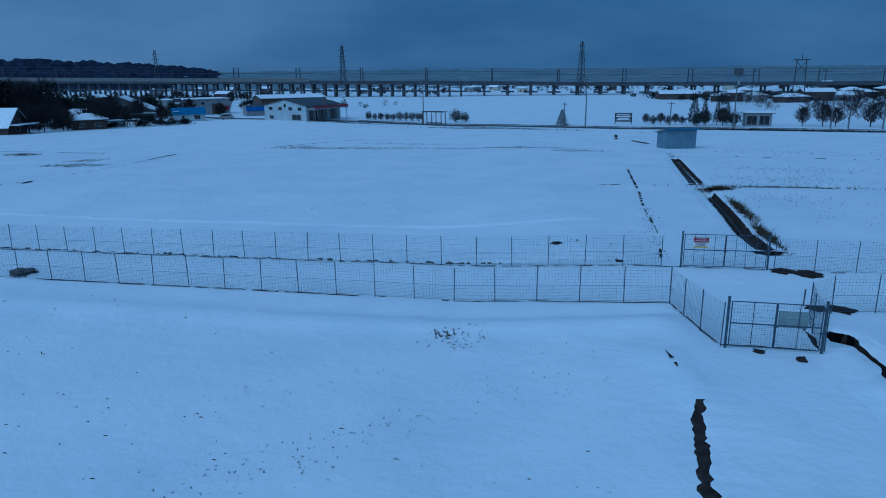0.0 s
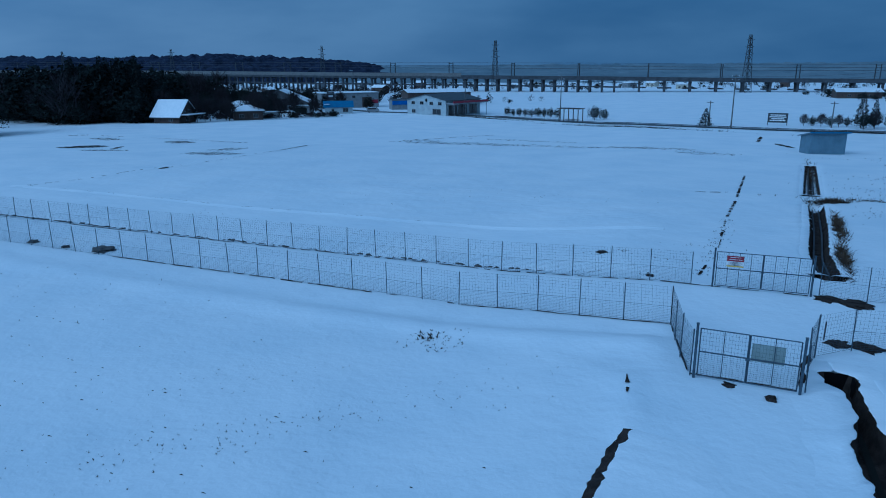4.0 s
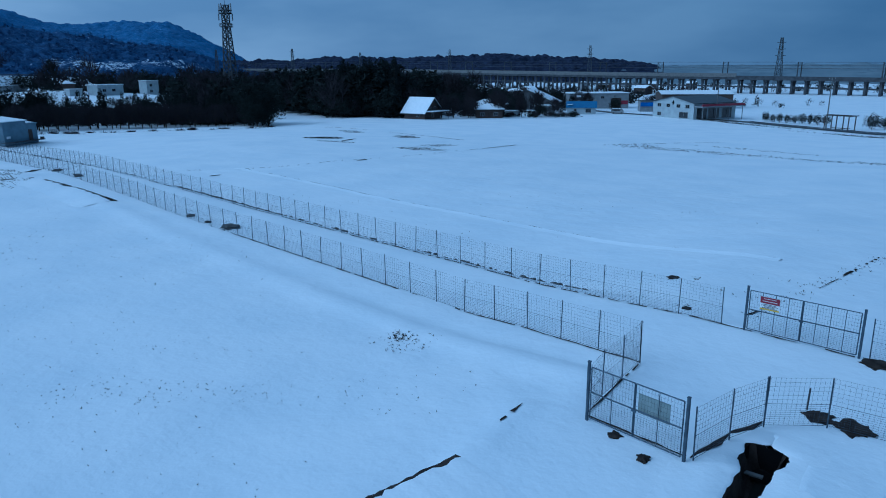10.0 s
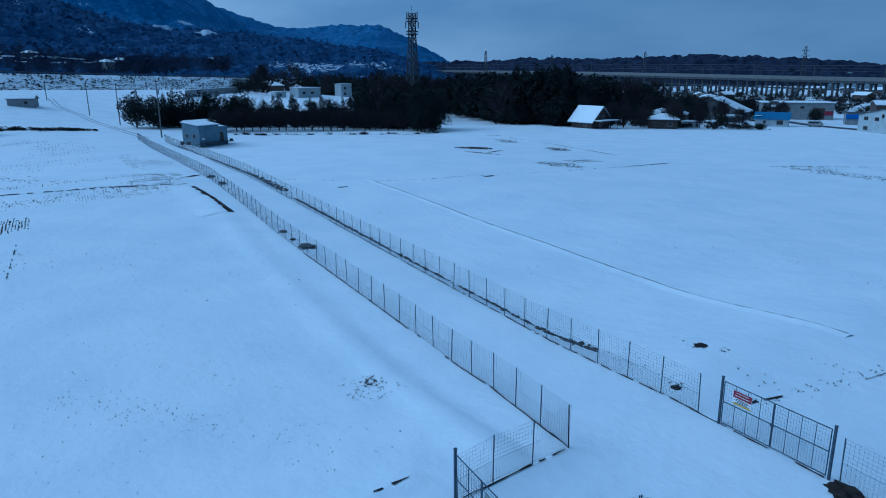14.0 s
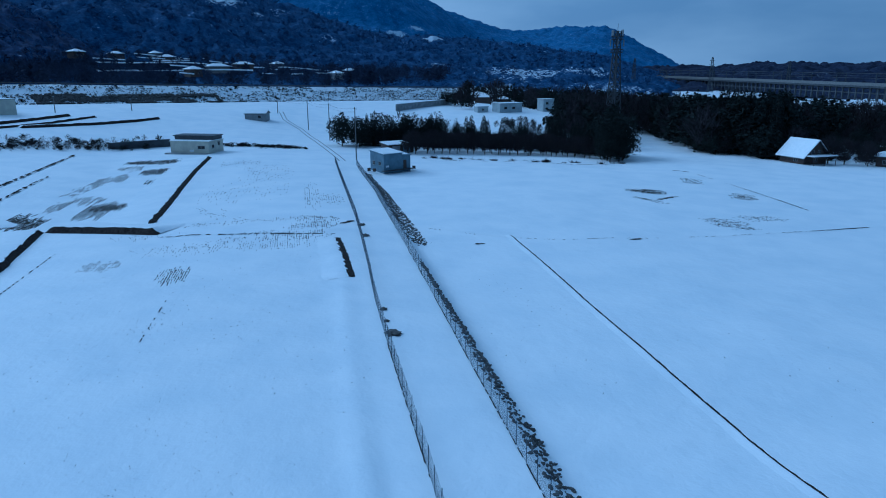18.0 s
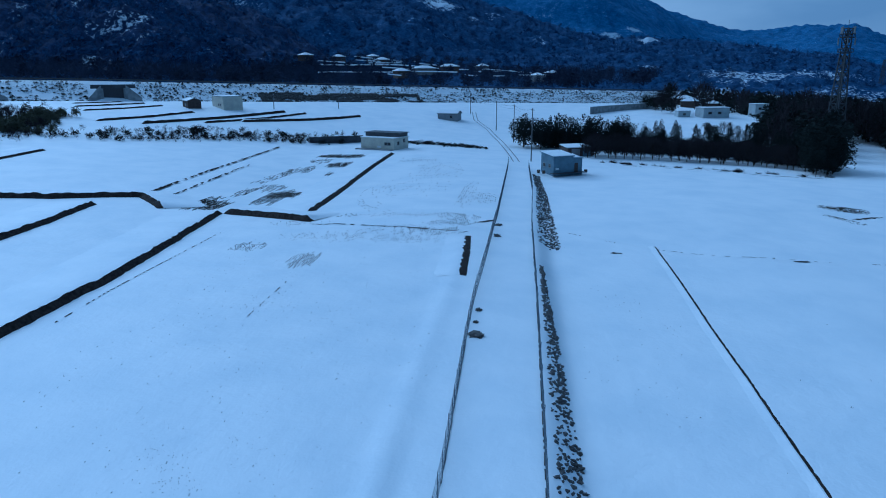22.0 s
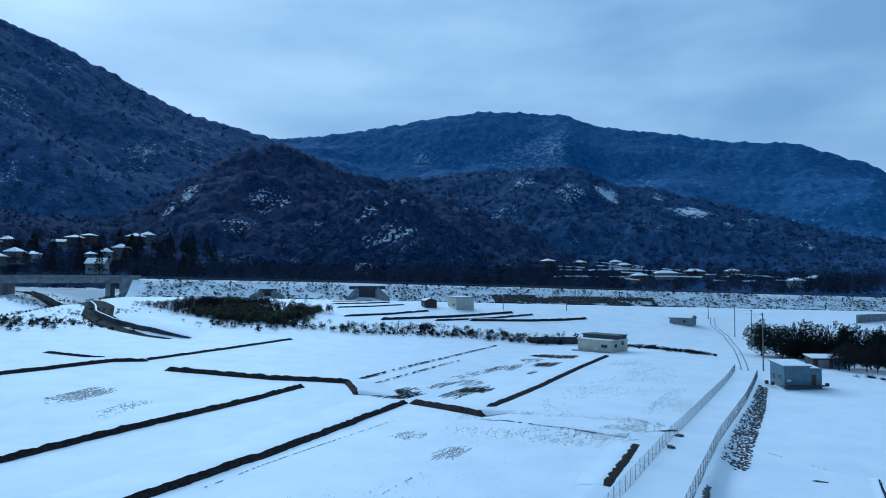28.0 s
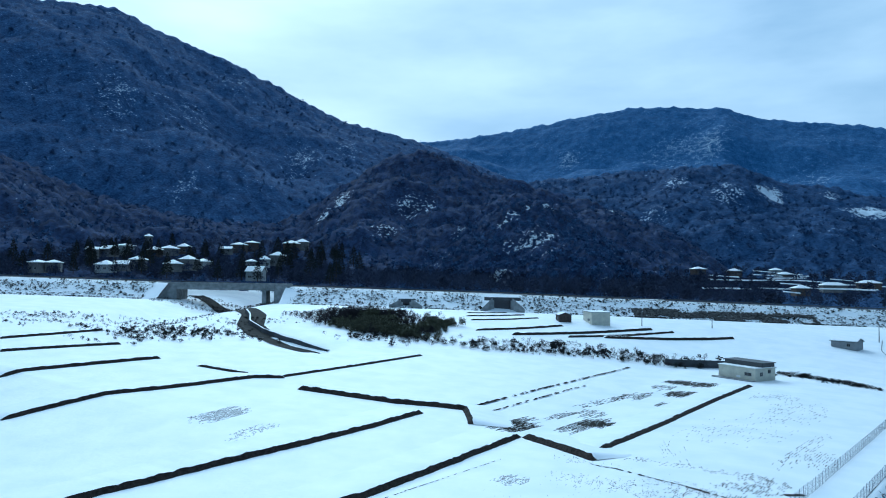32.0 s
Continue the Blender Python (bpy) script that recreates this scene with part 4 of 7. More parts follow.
def soil_rows(cx, cy, along_row, across, turn, gap, fill, size, long_streaks, label, seed):
    """Soil showing along planted rows: ragged low streaks, dense in the middle of the patch."""
    rng = random.Random(seed)
    o = Vector((cx, cy, gz(cx, cy)))
    c, s = math.cos(radians(turn)), math.sin(radians(turn))
    sh = Shape()
    n = int(across / gap)
    for k in range(-n, n + 1):
        a = -along_row
        while a < along_row:
            b = k * gap * 0.5 + rng.gauss(0, gap * 0.06)
            far = (a * 2 / along_row) ** 2 + (b * 2 / across) ** 2
            a += size * rng.uniform(1.2, 3.2)
            if far > 2.2 or rng.random() > fill * math.exp(-(far ** 2) * 0.5) * (1.1 + 1.8 * noise.noise(Vector((a * 0.25, k * gap * 0.9, seed)))):
                continue
            run, half = size * rng.uniform(1.4, 3.6), size * rng.uniform(0.2, 0.46)
            if long_streaks:
                run, half = run * rng.uniform(1.0, 2.0), half * 0.8
            lean = rng.gauss(0, 0.02 if long_streaks else 0.05)
            ring = []
            for q in range(8):
                w = q * math.pi / 4
                u = math.cos(w) * run * rng.uniform(0.6, 1.1)
                v = math.sin(w) * half * rng.uniform(0.4, 1.4) + u * lean
                px, py = cx + (a + u) * c - (b + v) * s, cy + (a + u) * s + (b + v) * c
                ring.append((px - o.x, py - o.y, sz(px, py) - o.z - 0.01))
            px, py = cx + a * c - b * s, cy + a * s + b * c
            sh.add(ring + [(px - o.x, py - o.y, sz(px, py) - o.z + 0.03 + 0.1 * size)], [(q, (q + 1) % 8, 8) for q in range(8)])
    ob = part("tilled_soil", sh, TILLED)
    ob.matrix_world = Matrix.Translation(o)
    return tagged(ob, label, "tilled soil", kind="stuff")


S_LABEL = "dark stubble poking through the snow"
for n, (cx, cy, lx, ly, turn, count, size) in enumerate((
    (-12.4, -8.3, 0.8, 0.5, 20, 40, 0.1), (-11.9, -8.9, 1.8, 1.1, 20, 60, 0.06), (-16.6, -17.6, 4.4, 1.3, 35, 85, 0.05),
    (-12.2, -14.6, 3.6, 1.2, 35, 40, 0.045), (-19, -14, 6, 3, 35, 60, 0.04), (-12, -21, 6, 4, 0, 40, 0.04), (-8.5, -12.5, 4, 3, 30, 36, 0.045),
    (-20, -20, 6, 3, 30, 50, 0.04), (-5.4, 7.2, 2.2, 0.6, 0, 14, 0.1), (-6.3, 2.4, 1.6, 0.5, 0, 8, 0.07), (-9.5, 3.6, 3, 1, 0, 8, 0.07), (-3.2, 1.6, 0.8, 0.3, 0, 6, 0.08), (-0.9, 5.0, 1.6, 1.2, 0, 10, 0.09), (0.5, 9.4, 3, 0.6, -10, 12, 0.07),
    (-34, -9, 10, 6, 20, 30, 0.07), (-45, -12, 9, 5, 10, 30, 0.08), (-46, -19, 6, 3, 0, 26, 0.1), (-76, -8, 9, 2.0, 110, 90, 0.12),
    (-72, -14, 6, 3, 90, 80, 0.14), (-82, -22, 5, 3, 90, 60, 0.13), (-30, 12, 14, 4, 8, 40, 0.06), (-45, 16, 14, 4, 8, 40, 0.07), (-20, 30, 20, 8, 0, 40, 0.08),
    (-70, 14, 2, 1, 0, 10, 0.2), (18, 25, 7, 5, -15, 120, 0.09), (24, 40, 12, 7, -15, 150, 0.11), (30, 52, 14, 7, -15, 150, 0.12), (20, 14, 8, 4, -15, 70, 0.09), (40, 80, 20, 8, -15, 120, 0.14),
)):
    tufts("stubble", cx, cy, lx, ly, turn, count, size, S_LABEL, 100 + n)
# tilled ground where soil rows show: centre, length along the rows, width across them, turn, row gap, cover, streak size
T_LABEL = "tilled rows of dark soil showing through the snow"
for n, row in enumerate((
    (-100.5, -40, 8, 6, -6, 0.55, 1.9, 0.42, 1), (-111, -31, 14, 5, -6, 0.75, 1.0, 0.42, 1), (-113, -26.4, 5, 12, -6, 0.5, 2.2, 0.4, 1), (-146, -34.5, 13, 3.4, -6, 0.9, 0.9, 0.5, 1),
    (-151, -31, 10, 3.4, -6, 0.9, 0.9, 0.5, 1), (-143, -21.3, 5.5, 8, -6, 0.55, 2.0, 0.45, 1), (-159.5, -21.3, 7, 12, -6, 0.55, 2.0, 0.5, 1), (-179.5, -23, 6, 18, -6, 0.6, 1.7, 0.55, 1),
    (-123, -33.7, 8, 6, -6, 0.9, 0.6, 0.42, 1), (-107, -41, 7, 3, -6, 0.8, 0.9, 0.4, 1), (-117, -37.5, 8, 3, -6, 0.8, 0.7, 0.42, 1), (-133, -37, 10, 3, -6, 0.9, 0.5, 0.42, 1), (-168, -30, 6, 6, -6, 0.9, 0.6, 0.5, 1),
    (-60, -17.5, 5, 3.4, -8, 0.5, 0.75, 0.2, 0), (-67.5, -25.4, 3.6, 4.4, -8, 0.5, 0.6, 0.16, 0), (-69.5, -5.5, 4.5, 10, -8, 0.6, 0.35, 0.14, 0), (-73, -3, 4, 10, -8, 0.6, 0.5, 0.19, 0), (-71.5, -17, 5, 12, -8, 0.7, 0.16, 0.12, 0),
    (-79.5, 0.5, 4, 7, -8, 0.6, 0.5, 0.22, 0), (-84, 2, 5, 6, -8, 0.6, 0.5, 0.24, 0), (-87, -7, 2.6, 22, -8, 0.7, 0.3, 0.2, 0),
    (-120, -6, 22, 16, -8, 1.3, 0.1, 0.19, 1), (-150, 1, 24, 12, -8, 1.3, 0.16, 0.24, 1), (-104, 7.5, 10, 4, -8, 0.8, 0.4, 0.24, 0), (-168, -4, 10, 10, -8, 1.3, 0.2, 0.3, 1), (-96, -12, 12, 4, 20, 1.0, 0.15, 0.18, 1), (-110, 5, 26, 3, -8, 0.8, 0.25, 0.22, 1),
    (-100, 70.5, 6, 6, 55, 0.35, 0.7, 0.15, 0), (-91, 64.8, 7, 2.2, 12, 0.4, 0.55, 0.12, 0), (-69, 64, 5, 9, 85, 0.4, 0.4, 0.12, 0), (-72, 73, 7, 5, 85, 0.4, 0.25, 0.12, 0), (-92, 87.5, 4, 8, 60, 0.4, 0.4, 0.13, 0), (-113, 92, 4, 9, 60, 0.45, 0.3, 0.13, 0),
    (-40, 104, 15, 6, -4, 1.1, 0.34, 0.17, 0), (-26, 102, 18, 5, -4, 1.1, 0.34, 0.17, 0), (-46, 107, 10, 6, -20, 1.2, 0.3, 0.2, 0), (0, 97, 13, 6, -18, 1.1, 0.3, 0.16, 0), (9, 87, 8, 6, -25, 1.1, 0.3, 0.16, 0), (-26, 113, 20, 3, -14, 1.2, 0.2, 0.2, 1), (-10, 99.5, 12, 3, -6, 1.1, 0.25, 0.16, 1),
    (-46, -17, 54, 24, -8, 1.5, 0.022, 0.045, 0),
    (-66, -77, 10, 5, 10, 0.5, 1.0, 0.17, 0), (-62, -66, 9, 3, 10, 0.5, 0.4, 0.15, 0),
)):
    soil_rows(*row, T_LABEL, 200 + n)
# reeds by the northern ditch
for n, (cx, cy, lx, ly, turn, count, size) in enumerate(((7.9, 8.0, 5, 0.35, 78, 620, 0.34), (13.4, 32.0, 2.4, 0.8, 20, 300, 0.4), (10.6, 19, 7, 0.5, 78, 420, 0.36), (21, 33, 12, 0.5, -10, 160, 0.34), (19, 62, 14, 0.8, 78, 240, 0.4))):
    tufts("reeds", cx, cy, lx, ly, turn, count, size, "dry brown reeds beside a ditch", 300 + n, REED, 0.06)
# clods along the edge of the northern lane
for k, (x, y) in enumerate(along([(-0.4, 2.2), (0.6, 7), (2.0, 13), (3.4, 20)], 0.85)):
    if k % 5 != 3:
        tufts("stubble", x, y, 0.3, 0.7, 75, 7, 0.075, "dark earth and stubble along the edge of the snowy lane", 900 + k, SOIL)


# ---- mountains and the motorway bank ----
HILLS = {}


def mountain(name, r0, r1, r2, level, crest, mat, label, seed, steps=520, rough=0.012, gully=0.12, clearings=()):
    """A wooded hillside round the place: crest is (bearing to the left of north, degrees above the eye)."""
    az = np.radians(np.linspace(crest[0][0], crest[-1][0], steps))
    deg = np.degrees(az)
    knots = np.array(crest)
    tall = np.interp(deg, knots[:, 0], knots[:, 1])
    kernel = np.hanning(9) / np.hanning(9).sum()
    tall = np.convolve(np.pad(tall, 4, mode="edge"), kernel, mode="valid")
    f = np.concatenate([np.linspace(0, 1, 90), 1 + np.linspace(0, 1, 14)[1:]])
    rr = np.where(f <= 1, r0 + (r1 - r0) * f, r1 + (r2 - r1) * (f - 1))
    prof = np.where(f <= 1, np.clip(f, 0, 1) ** 1.15, 1 - 0.7 * (f - 1))
    A, R = np.meshgrid(az, rr, indexing="ij")
    X, Y = -np.sin(A) * R, np.cos(A) * R
    foot = base_ground(-np.sin(az) * r0, np.cos(az) * r0) - 3
    top = level + np.tan(np.radians(tall)) * r1
    Z = foot[:, None] + (top - foot)[:, None] * prof[None, :]
    mid = np.clip(prof * (1 - prof) * 4, 0, 1)[None, :] * np.clip(top - foot, 0, None)[:, None]
    Z = Z + gully * mid * (smooth_noise(X + 900, Y, r1 * 0.11, seed) * 1.6 + smooth_noise(X, Y + 400, r1 * 0.045, seed + 1) * 0.9)
    trees = rough * r1 * np.clip(prof * 5, 0, 1)[None, :]
    Z = Z + trees * (smooth_noise(X, Y, r1 * 0.006, seed) * 0.9 + smooth_noise(X, Y, r1 * 0.015, seed + 1) * 0.8)
    me = grid_mesh(name, X, Y, Z, mat)
    ground_open = np.zeros(X.shape)
    for caz, reach, across, deep, amount in clearings:
        side = np.radians(deg - caz)[:, None] * reach / across
        away = (rr - reach)[None, :] / deep
        ground_open = np.maximum(ground_open, amount * np.exp(-np.abs(side ** 2 + away ** 2 + 0.5 * side * away) ** 1.4))
    layer = me.attributes.new("open_ground", "FLOAT", "POINT")
    layer.data.foreach_set("value", ground_open.reshape(-1).astype(np.float32))
    HILLS[name] = (X, Y, Z, prof, ground_open < 0.3)
    return tagged(new(name, me), label, "mountain", kind="structure")


mountain("mountain_1", 1700, 3400, 4100, 20, [(50, -1), (53.2, 0.8), (55.9, 2.24), (58, 3.2), (60.4, 3.2), (64, 2.95), (66, 3.0), (70, 4.4), (74, 5.0), (80, 4)], FOREST_FAR, "far wooded mountain under a grey sky, blue haze painted in", 0, 300, 0.004)
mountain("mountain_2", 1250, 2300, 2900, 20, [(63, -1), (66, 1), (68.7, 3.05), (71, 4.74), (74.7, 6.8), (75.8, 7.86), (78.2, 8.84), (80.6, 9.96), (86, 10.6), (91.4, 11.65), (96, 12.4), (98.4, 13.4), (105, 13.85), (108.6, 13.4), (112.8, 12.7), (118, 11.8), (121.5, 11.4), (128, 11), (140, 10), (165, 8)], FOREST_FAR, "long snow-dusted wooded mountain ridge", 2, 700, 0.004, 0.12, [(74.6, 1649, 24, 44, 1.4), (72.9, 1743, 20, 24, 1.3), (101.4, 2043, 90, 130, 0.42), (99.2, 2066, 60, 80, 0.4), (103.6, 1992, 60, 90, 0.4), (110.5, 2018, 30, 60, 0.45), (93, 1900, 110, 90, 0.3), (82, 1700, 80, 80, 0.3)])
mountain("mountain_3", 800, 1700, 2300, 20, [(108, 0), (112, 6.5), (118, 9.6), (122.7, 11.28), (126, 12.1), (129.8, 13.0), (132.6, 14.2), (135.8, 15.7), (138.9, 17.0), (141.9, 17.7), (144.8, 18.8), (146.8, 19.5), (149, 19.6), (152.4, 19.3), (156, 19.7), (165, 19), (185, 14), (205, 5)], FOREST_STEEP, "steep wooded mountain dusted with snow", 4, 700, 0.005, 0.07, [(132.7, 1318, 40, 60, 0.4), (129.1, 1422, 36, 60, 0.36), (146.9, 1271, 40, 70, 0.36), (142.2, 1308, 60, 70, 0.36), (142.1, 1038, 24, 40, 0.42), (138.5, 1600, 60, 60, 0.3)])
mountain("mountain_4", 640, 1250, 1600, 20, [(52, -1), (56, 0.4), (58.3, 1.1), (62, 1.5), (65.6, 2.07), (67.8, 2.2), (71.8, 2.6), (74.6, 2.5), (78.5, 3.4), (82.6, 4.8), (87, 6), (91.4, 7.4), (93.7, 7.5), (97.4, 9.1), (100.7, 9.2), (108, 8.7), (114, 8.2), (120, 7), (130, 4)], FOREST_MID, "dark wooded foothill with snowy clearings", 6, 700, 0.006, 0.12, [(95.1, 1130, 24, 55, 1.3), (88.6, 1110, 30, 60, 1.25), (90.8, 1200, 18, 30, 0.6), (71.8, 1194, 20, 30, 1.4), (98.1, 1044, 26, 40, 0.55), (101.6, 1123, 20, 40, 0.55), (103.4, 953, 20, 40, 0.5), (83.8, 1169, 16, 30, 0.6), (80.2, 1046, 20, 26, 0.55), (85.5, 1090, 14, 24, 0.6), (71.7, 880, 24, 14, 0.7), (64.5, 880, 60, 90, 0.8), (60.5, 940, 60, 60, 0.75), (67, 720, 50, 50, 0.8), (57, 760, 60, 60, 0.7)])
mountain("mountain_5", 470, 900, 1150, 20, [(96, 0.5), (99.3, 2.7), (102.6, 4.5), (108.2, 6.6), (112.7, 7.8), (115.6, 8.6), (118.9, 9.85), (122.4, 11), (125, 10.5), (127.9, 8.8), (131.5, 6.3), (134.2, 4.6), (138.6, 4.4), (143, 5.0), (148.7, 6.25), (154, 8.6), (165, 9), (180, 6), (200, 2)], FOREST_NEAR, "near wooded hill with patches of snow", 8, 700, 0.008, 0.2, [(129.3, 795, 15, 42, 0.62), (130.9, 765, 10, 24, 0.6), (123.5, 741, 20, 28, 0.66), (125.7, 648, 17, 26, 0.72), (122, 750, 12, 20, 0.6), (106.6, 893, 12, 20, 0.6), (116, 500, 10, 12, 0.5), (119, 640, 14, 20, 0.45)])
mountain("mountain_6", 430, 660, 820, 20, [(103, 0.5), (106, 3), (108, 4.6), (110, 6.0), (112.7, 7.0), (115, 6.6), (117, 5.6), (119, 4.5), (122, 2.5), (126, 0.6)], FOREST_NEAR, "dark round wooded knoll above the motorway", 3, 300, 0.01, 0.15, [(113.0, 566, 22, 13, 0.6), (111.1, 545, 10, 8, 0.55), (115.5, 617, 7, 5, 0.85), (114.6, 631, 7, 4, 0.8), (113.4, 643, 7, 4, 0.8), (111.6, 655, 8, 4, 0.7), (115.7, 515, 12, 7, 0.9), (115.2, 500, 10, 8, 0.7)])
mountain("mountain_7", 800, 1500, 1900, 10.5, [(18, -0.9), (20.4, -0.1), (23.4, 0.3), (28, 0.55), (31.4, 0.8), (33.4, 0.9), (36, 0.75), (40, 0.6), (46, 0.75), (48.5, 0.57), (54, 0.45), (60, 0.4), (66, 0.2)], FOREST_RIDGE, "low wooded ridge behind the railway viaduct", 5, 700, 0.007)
mountain("mountain_8", 640, 1500, 1900, 10.5, [(-50, -0.15), (-20, -0.1), (-5, -0.18), (8, -0.1), (16, -0.15), (24, -0.15)], HAZED_PLAIN, "far woods and fields along the horizon, greyed by painted haze", 7, 400, 0.003, 0.05)


def motorway_point(u, p):
    """A spot u metres along the motorway and p metres beyond its edge towards the hills."""
    return -279 + 0.51 * u - 0.86 * p, -138 - 0.86 * u - 0.51 * p


def motorway_bank(u0, u1, name, label):
    us = np.arange(u0, u1 + 0.1, 6.0)
    ps = np.array([-17, -13, -10, -7, -4, -1.5, 0, 1, 4, 14])
    U, P = np.meshgrid(us, ps, indexing="ij")
    X, Y = motorway_point(U, P)
    h = np.interp(ps, [-17, -15, -1.5, 0, 14], [-0.5, 0, 7.2, 7.4, 7.4])[None, :]
    base = bank_level(np.clip(U, -600, 500)) - 7.5
    Z = base + h + 0.7 * smooth_noise(X, Y, 5.0, 2) * (h > 0.5) * (h < 7.3)
    return tagged(new(name, grid_mesh(name, X, Y, Z, SNOW)), label, "embankment", kind="structure")


motorway_bank(-420, 98, "embankment_north", "long snowy motorway embankment dotted with dark shrubs")
motorway_bank(152, 400, "embankment_south", "snowy motorway embankment dotted with dark shrubs")
# carriageway and guard rail
for n, (u0, u1) in enumerate(((-420, 400),)):
    us = np.arange(u0, u1 + 1, 8.0)
    U, P = np.meshgrid(us, np.array([1.5, 12.0]), indexing="ij")
    X, Y = motorway_point(U, P)
    tagged(new("motorway", grid_mesh("motorway", X, Y, bank_level(U) + 0.02, ASPHALT)), "dark wet motorway carriageway on its embankment", "road", kind="structure")
rail_o = Vector((*motorway_point(0, 0.6), 17.0))
guard = thing("guard_rail", Matrix.Translation(rail_o), "long dark steel guard rail along the motorway", "guard rail", kind="structure")
sh = Shape()
for a in range(-420, 400, 10):
    p, q = (Vector((*motorway_point(u, 0.6), float(bank_level(u)) + 0.75)) - rail_o for u in (a, a + 10))
    sh.rod(p, q, 0.22, n=4)
    sh.rod(p + Vector((0, 0, -0.8)), p, 0.08, n=4)
part("rail", sh, LATTICE, guard)


# ---- leaves and woods ----
def fast_mesh(name, tris, mat):
    """tris: an array of triangles (n, 3, 3)."""
    n = len(tris)
    me = bpy.data.meshes.new(name)
    me.vertices.add(3 * n)
    me.vertices.foreach_set("co", tris.reshape(-1).astype(np.float32))
    me.loops.add(3 * n)
    me.loops.foreach_set("vertex_index", np.arange(3 * n, dtype=np.int32))
    me.polygons.add(n)
    me.polygons.foreach_set("loop_start", np.arange(0, 3 * n, 3, dtype=np.int32))
    me.polygons.foreach_set("loop_total", np.full(n, 3, dtype=np.int32))
    me.update(calc_edges=True)
    me.materials.append(mat)
    return me


def clumps(points, size, rng, up=0.3):
    """Two ragged triangles of leaves at every point."""
    n = len(points)
    out = []
    for _ in range(2):
        a, b = rng.normal(size=(n, 3)), rng.normal(size=(n, 3))
        a[:, 2] *= up + 0.4
        a /= np.linalg.norm(a, axis=1, keepdims=True)
        b /= np.linalg.norm(b, axis=1, keepdims=True)
        s = size * rng.uniform(0.6, 1.4, (n, 1))
        out.append(np.stack([points - a * s, points + a * s * 0.8, points + b * s], 1))
    return np.concatenate(out)


def crown_points(kind, n, rng):
    """Points of a crown in a unit tree of height 1."""
    if kind == "cedar":
        z = 1 - rng.random(n) ** 0.62 * 0.9
        r = (1 - z) ** 0.85 * 0.2 * (0.65 + 0.5 * rng.random(n)) * (1 + 0.25 * np.sin(z * 42)) + 0.012
        w = rng.random(n) * 2 * np.pi
        return np.stack([r * np.cos(w), r * np.sin(w), z], 1)
    if kind == "round":
        d = rng.normal(size=(n, 3))
        d /= np.linalg.norm(d, axis=1, keepdims=True)
        a, b = rng.random(2) * 6
        k = 0.78 + 0.3 * np.sin(d[:, 0] * 4 + a) * np.sin(d[:, 1] * 5 + b) + 0.2 * np.sin(d[:, 2] * 6 + a) * np.cos(d[:, 0] * 5)
        p = d * (k * rng.random(n) ** 0.25)[:, None]
        return np.stack([p[:, 0] * 0.4, p[:, 1] * 0.4, np.clip(0.5 + p[:, 2] * 0.5, 0.06, 1.05)], 1)
    w = rng.random(n) * 2 * np.pi
    z = 0.3 + 0.7 * rng.random(n) ** 0.8
    r = 0.34 * np.sin(np.clip((z - 0.22) / 0.8, 0, 1) * np.pi) ** 0.7 * np.sqrt(rng.random(n)) + 0.02
    return np.stack([r * np.cos(w), r * np.sin(w), z], 1)


def twigs(points, size, rng):
    """Thin upward slivers, for bare crowns."""
    n = len(points)
    d = np.stack([points[:, 0] * 2.2 + rng.normal(size=n) * 0.25, points[:, 1] * 2.2 + rng.normal(size=n) * 0.25, 0.6 + 0.5 * rng.random(n)], 1)
    d /= np.linalg.norm(d, axis=1, keepdims=True)
    side = np.cross(d, rng.normal(size=(n, 3)))
    side /= np.linalg.norm(side, axis=1, keepdims=True) + 1e-9
    s = size * rng.uniform(0.7, 1.5, (n, 1))
    return np.stack([points - d * s - side * s * 0.07, points - d * s + side * s * 0.07, points + d * s], 1)


def tree_tris(kind, n, seed):
    rng = np.random.RandomState(seed)
    p = crown_points(kind, n, rng)
    if kind == "bare":
        return twigs(p, 0.13, rng)
    return clumps(p, {"cedar": 0.05, "round": 0.08}[kind] * (120 / n) ** 0.42, rng)


def trunk_tris(seed, kind):
    rng = np.random.RandomState(seed)
    out = []

    def stick(a, b, r0, r1):
        a, b = np.array(a), np.array(b)
        d = (b - a) / np.linalg.norm(b - a)
        s = np.cross(d, [0.3, 0.9, 0.2])
        s /= np.linalg.norm(s)
        t = np.cross(d, s)
        ring = [(np.cos(w) * s + np.sin(w) * t) for w in np.arange(5) * 2 * np.pi / 5]
        for i in range(5):
            p, q = ring[i], ring[(i + 1) % 5]
            out.append([a + p * r0, a + q * r0, b + q * r1])
            out.append([a + p * r0, b + q * r1, b + p * r1])

    if kind == "bare":
        fork = np.array([0, 0, 0.26])
        stick((0, 0, -0.03), fork, 0.022, 0.016)
        for i in range(7):
            w = i * 0.9 + rng.rand()
            e = fork + np.array([math.cos(w) * 0.2, math.sin(w) * 0.2, 0.25 + 0.3 * rng.rand()])
            stick(fork, e, 0.011, 0.005)
            for _ in range(3):
                stick(e * 0.6 + fork * 0.4, e + rng.normal(size=3) * 0.08 + np.array([0, 0, 0.12]), 0.004, 0.0015)
    else:
        stick((0, 0, -0.03), (0, 0, 0.9 if kind == "cedar" else 0.6), 0.018, 0.003)
    return np.array(out)


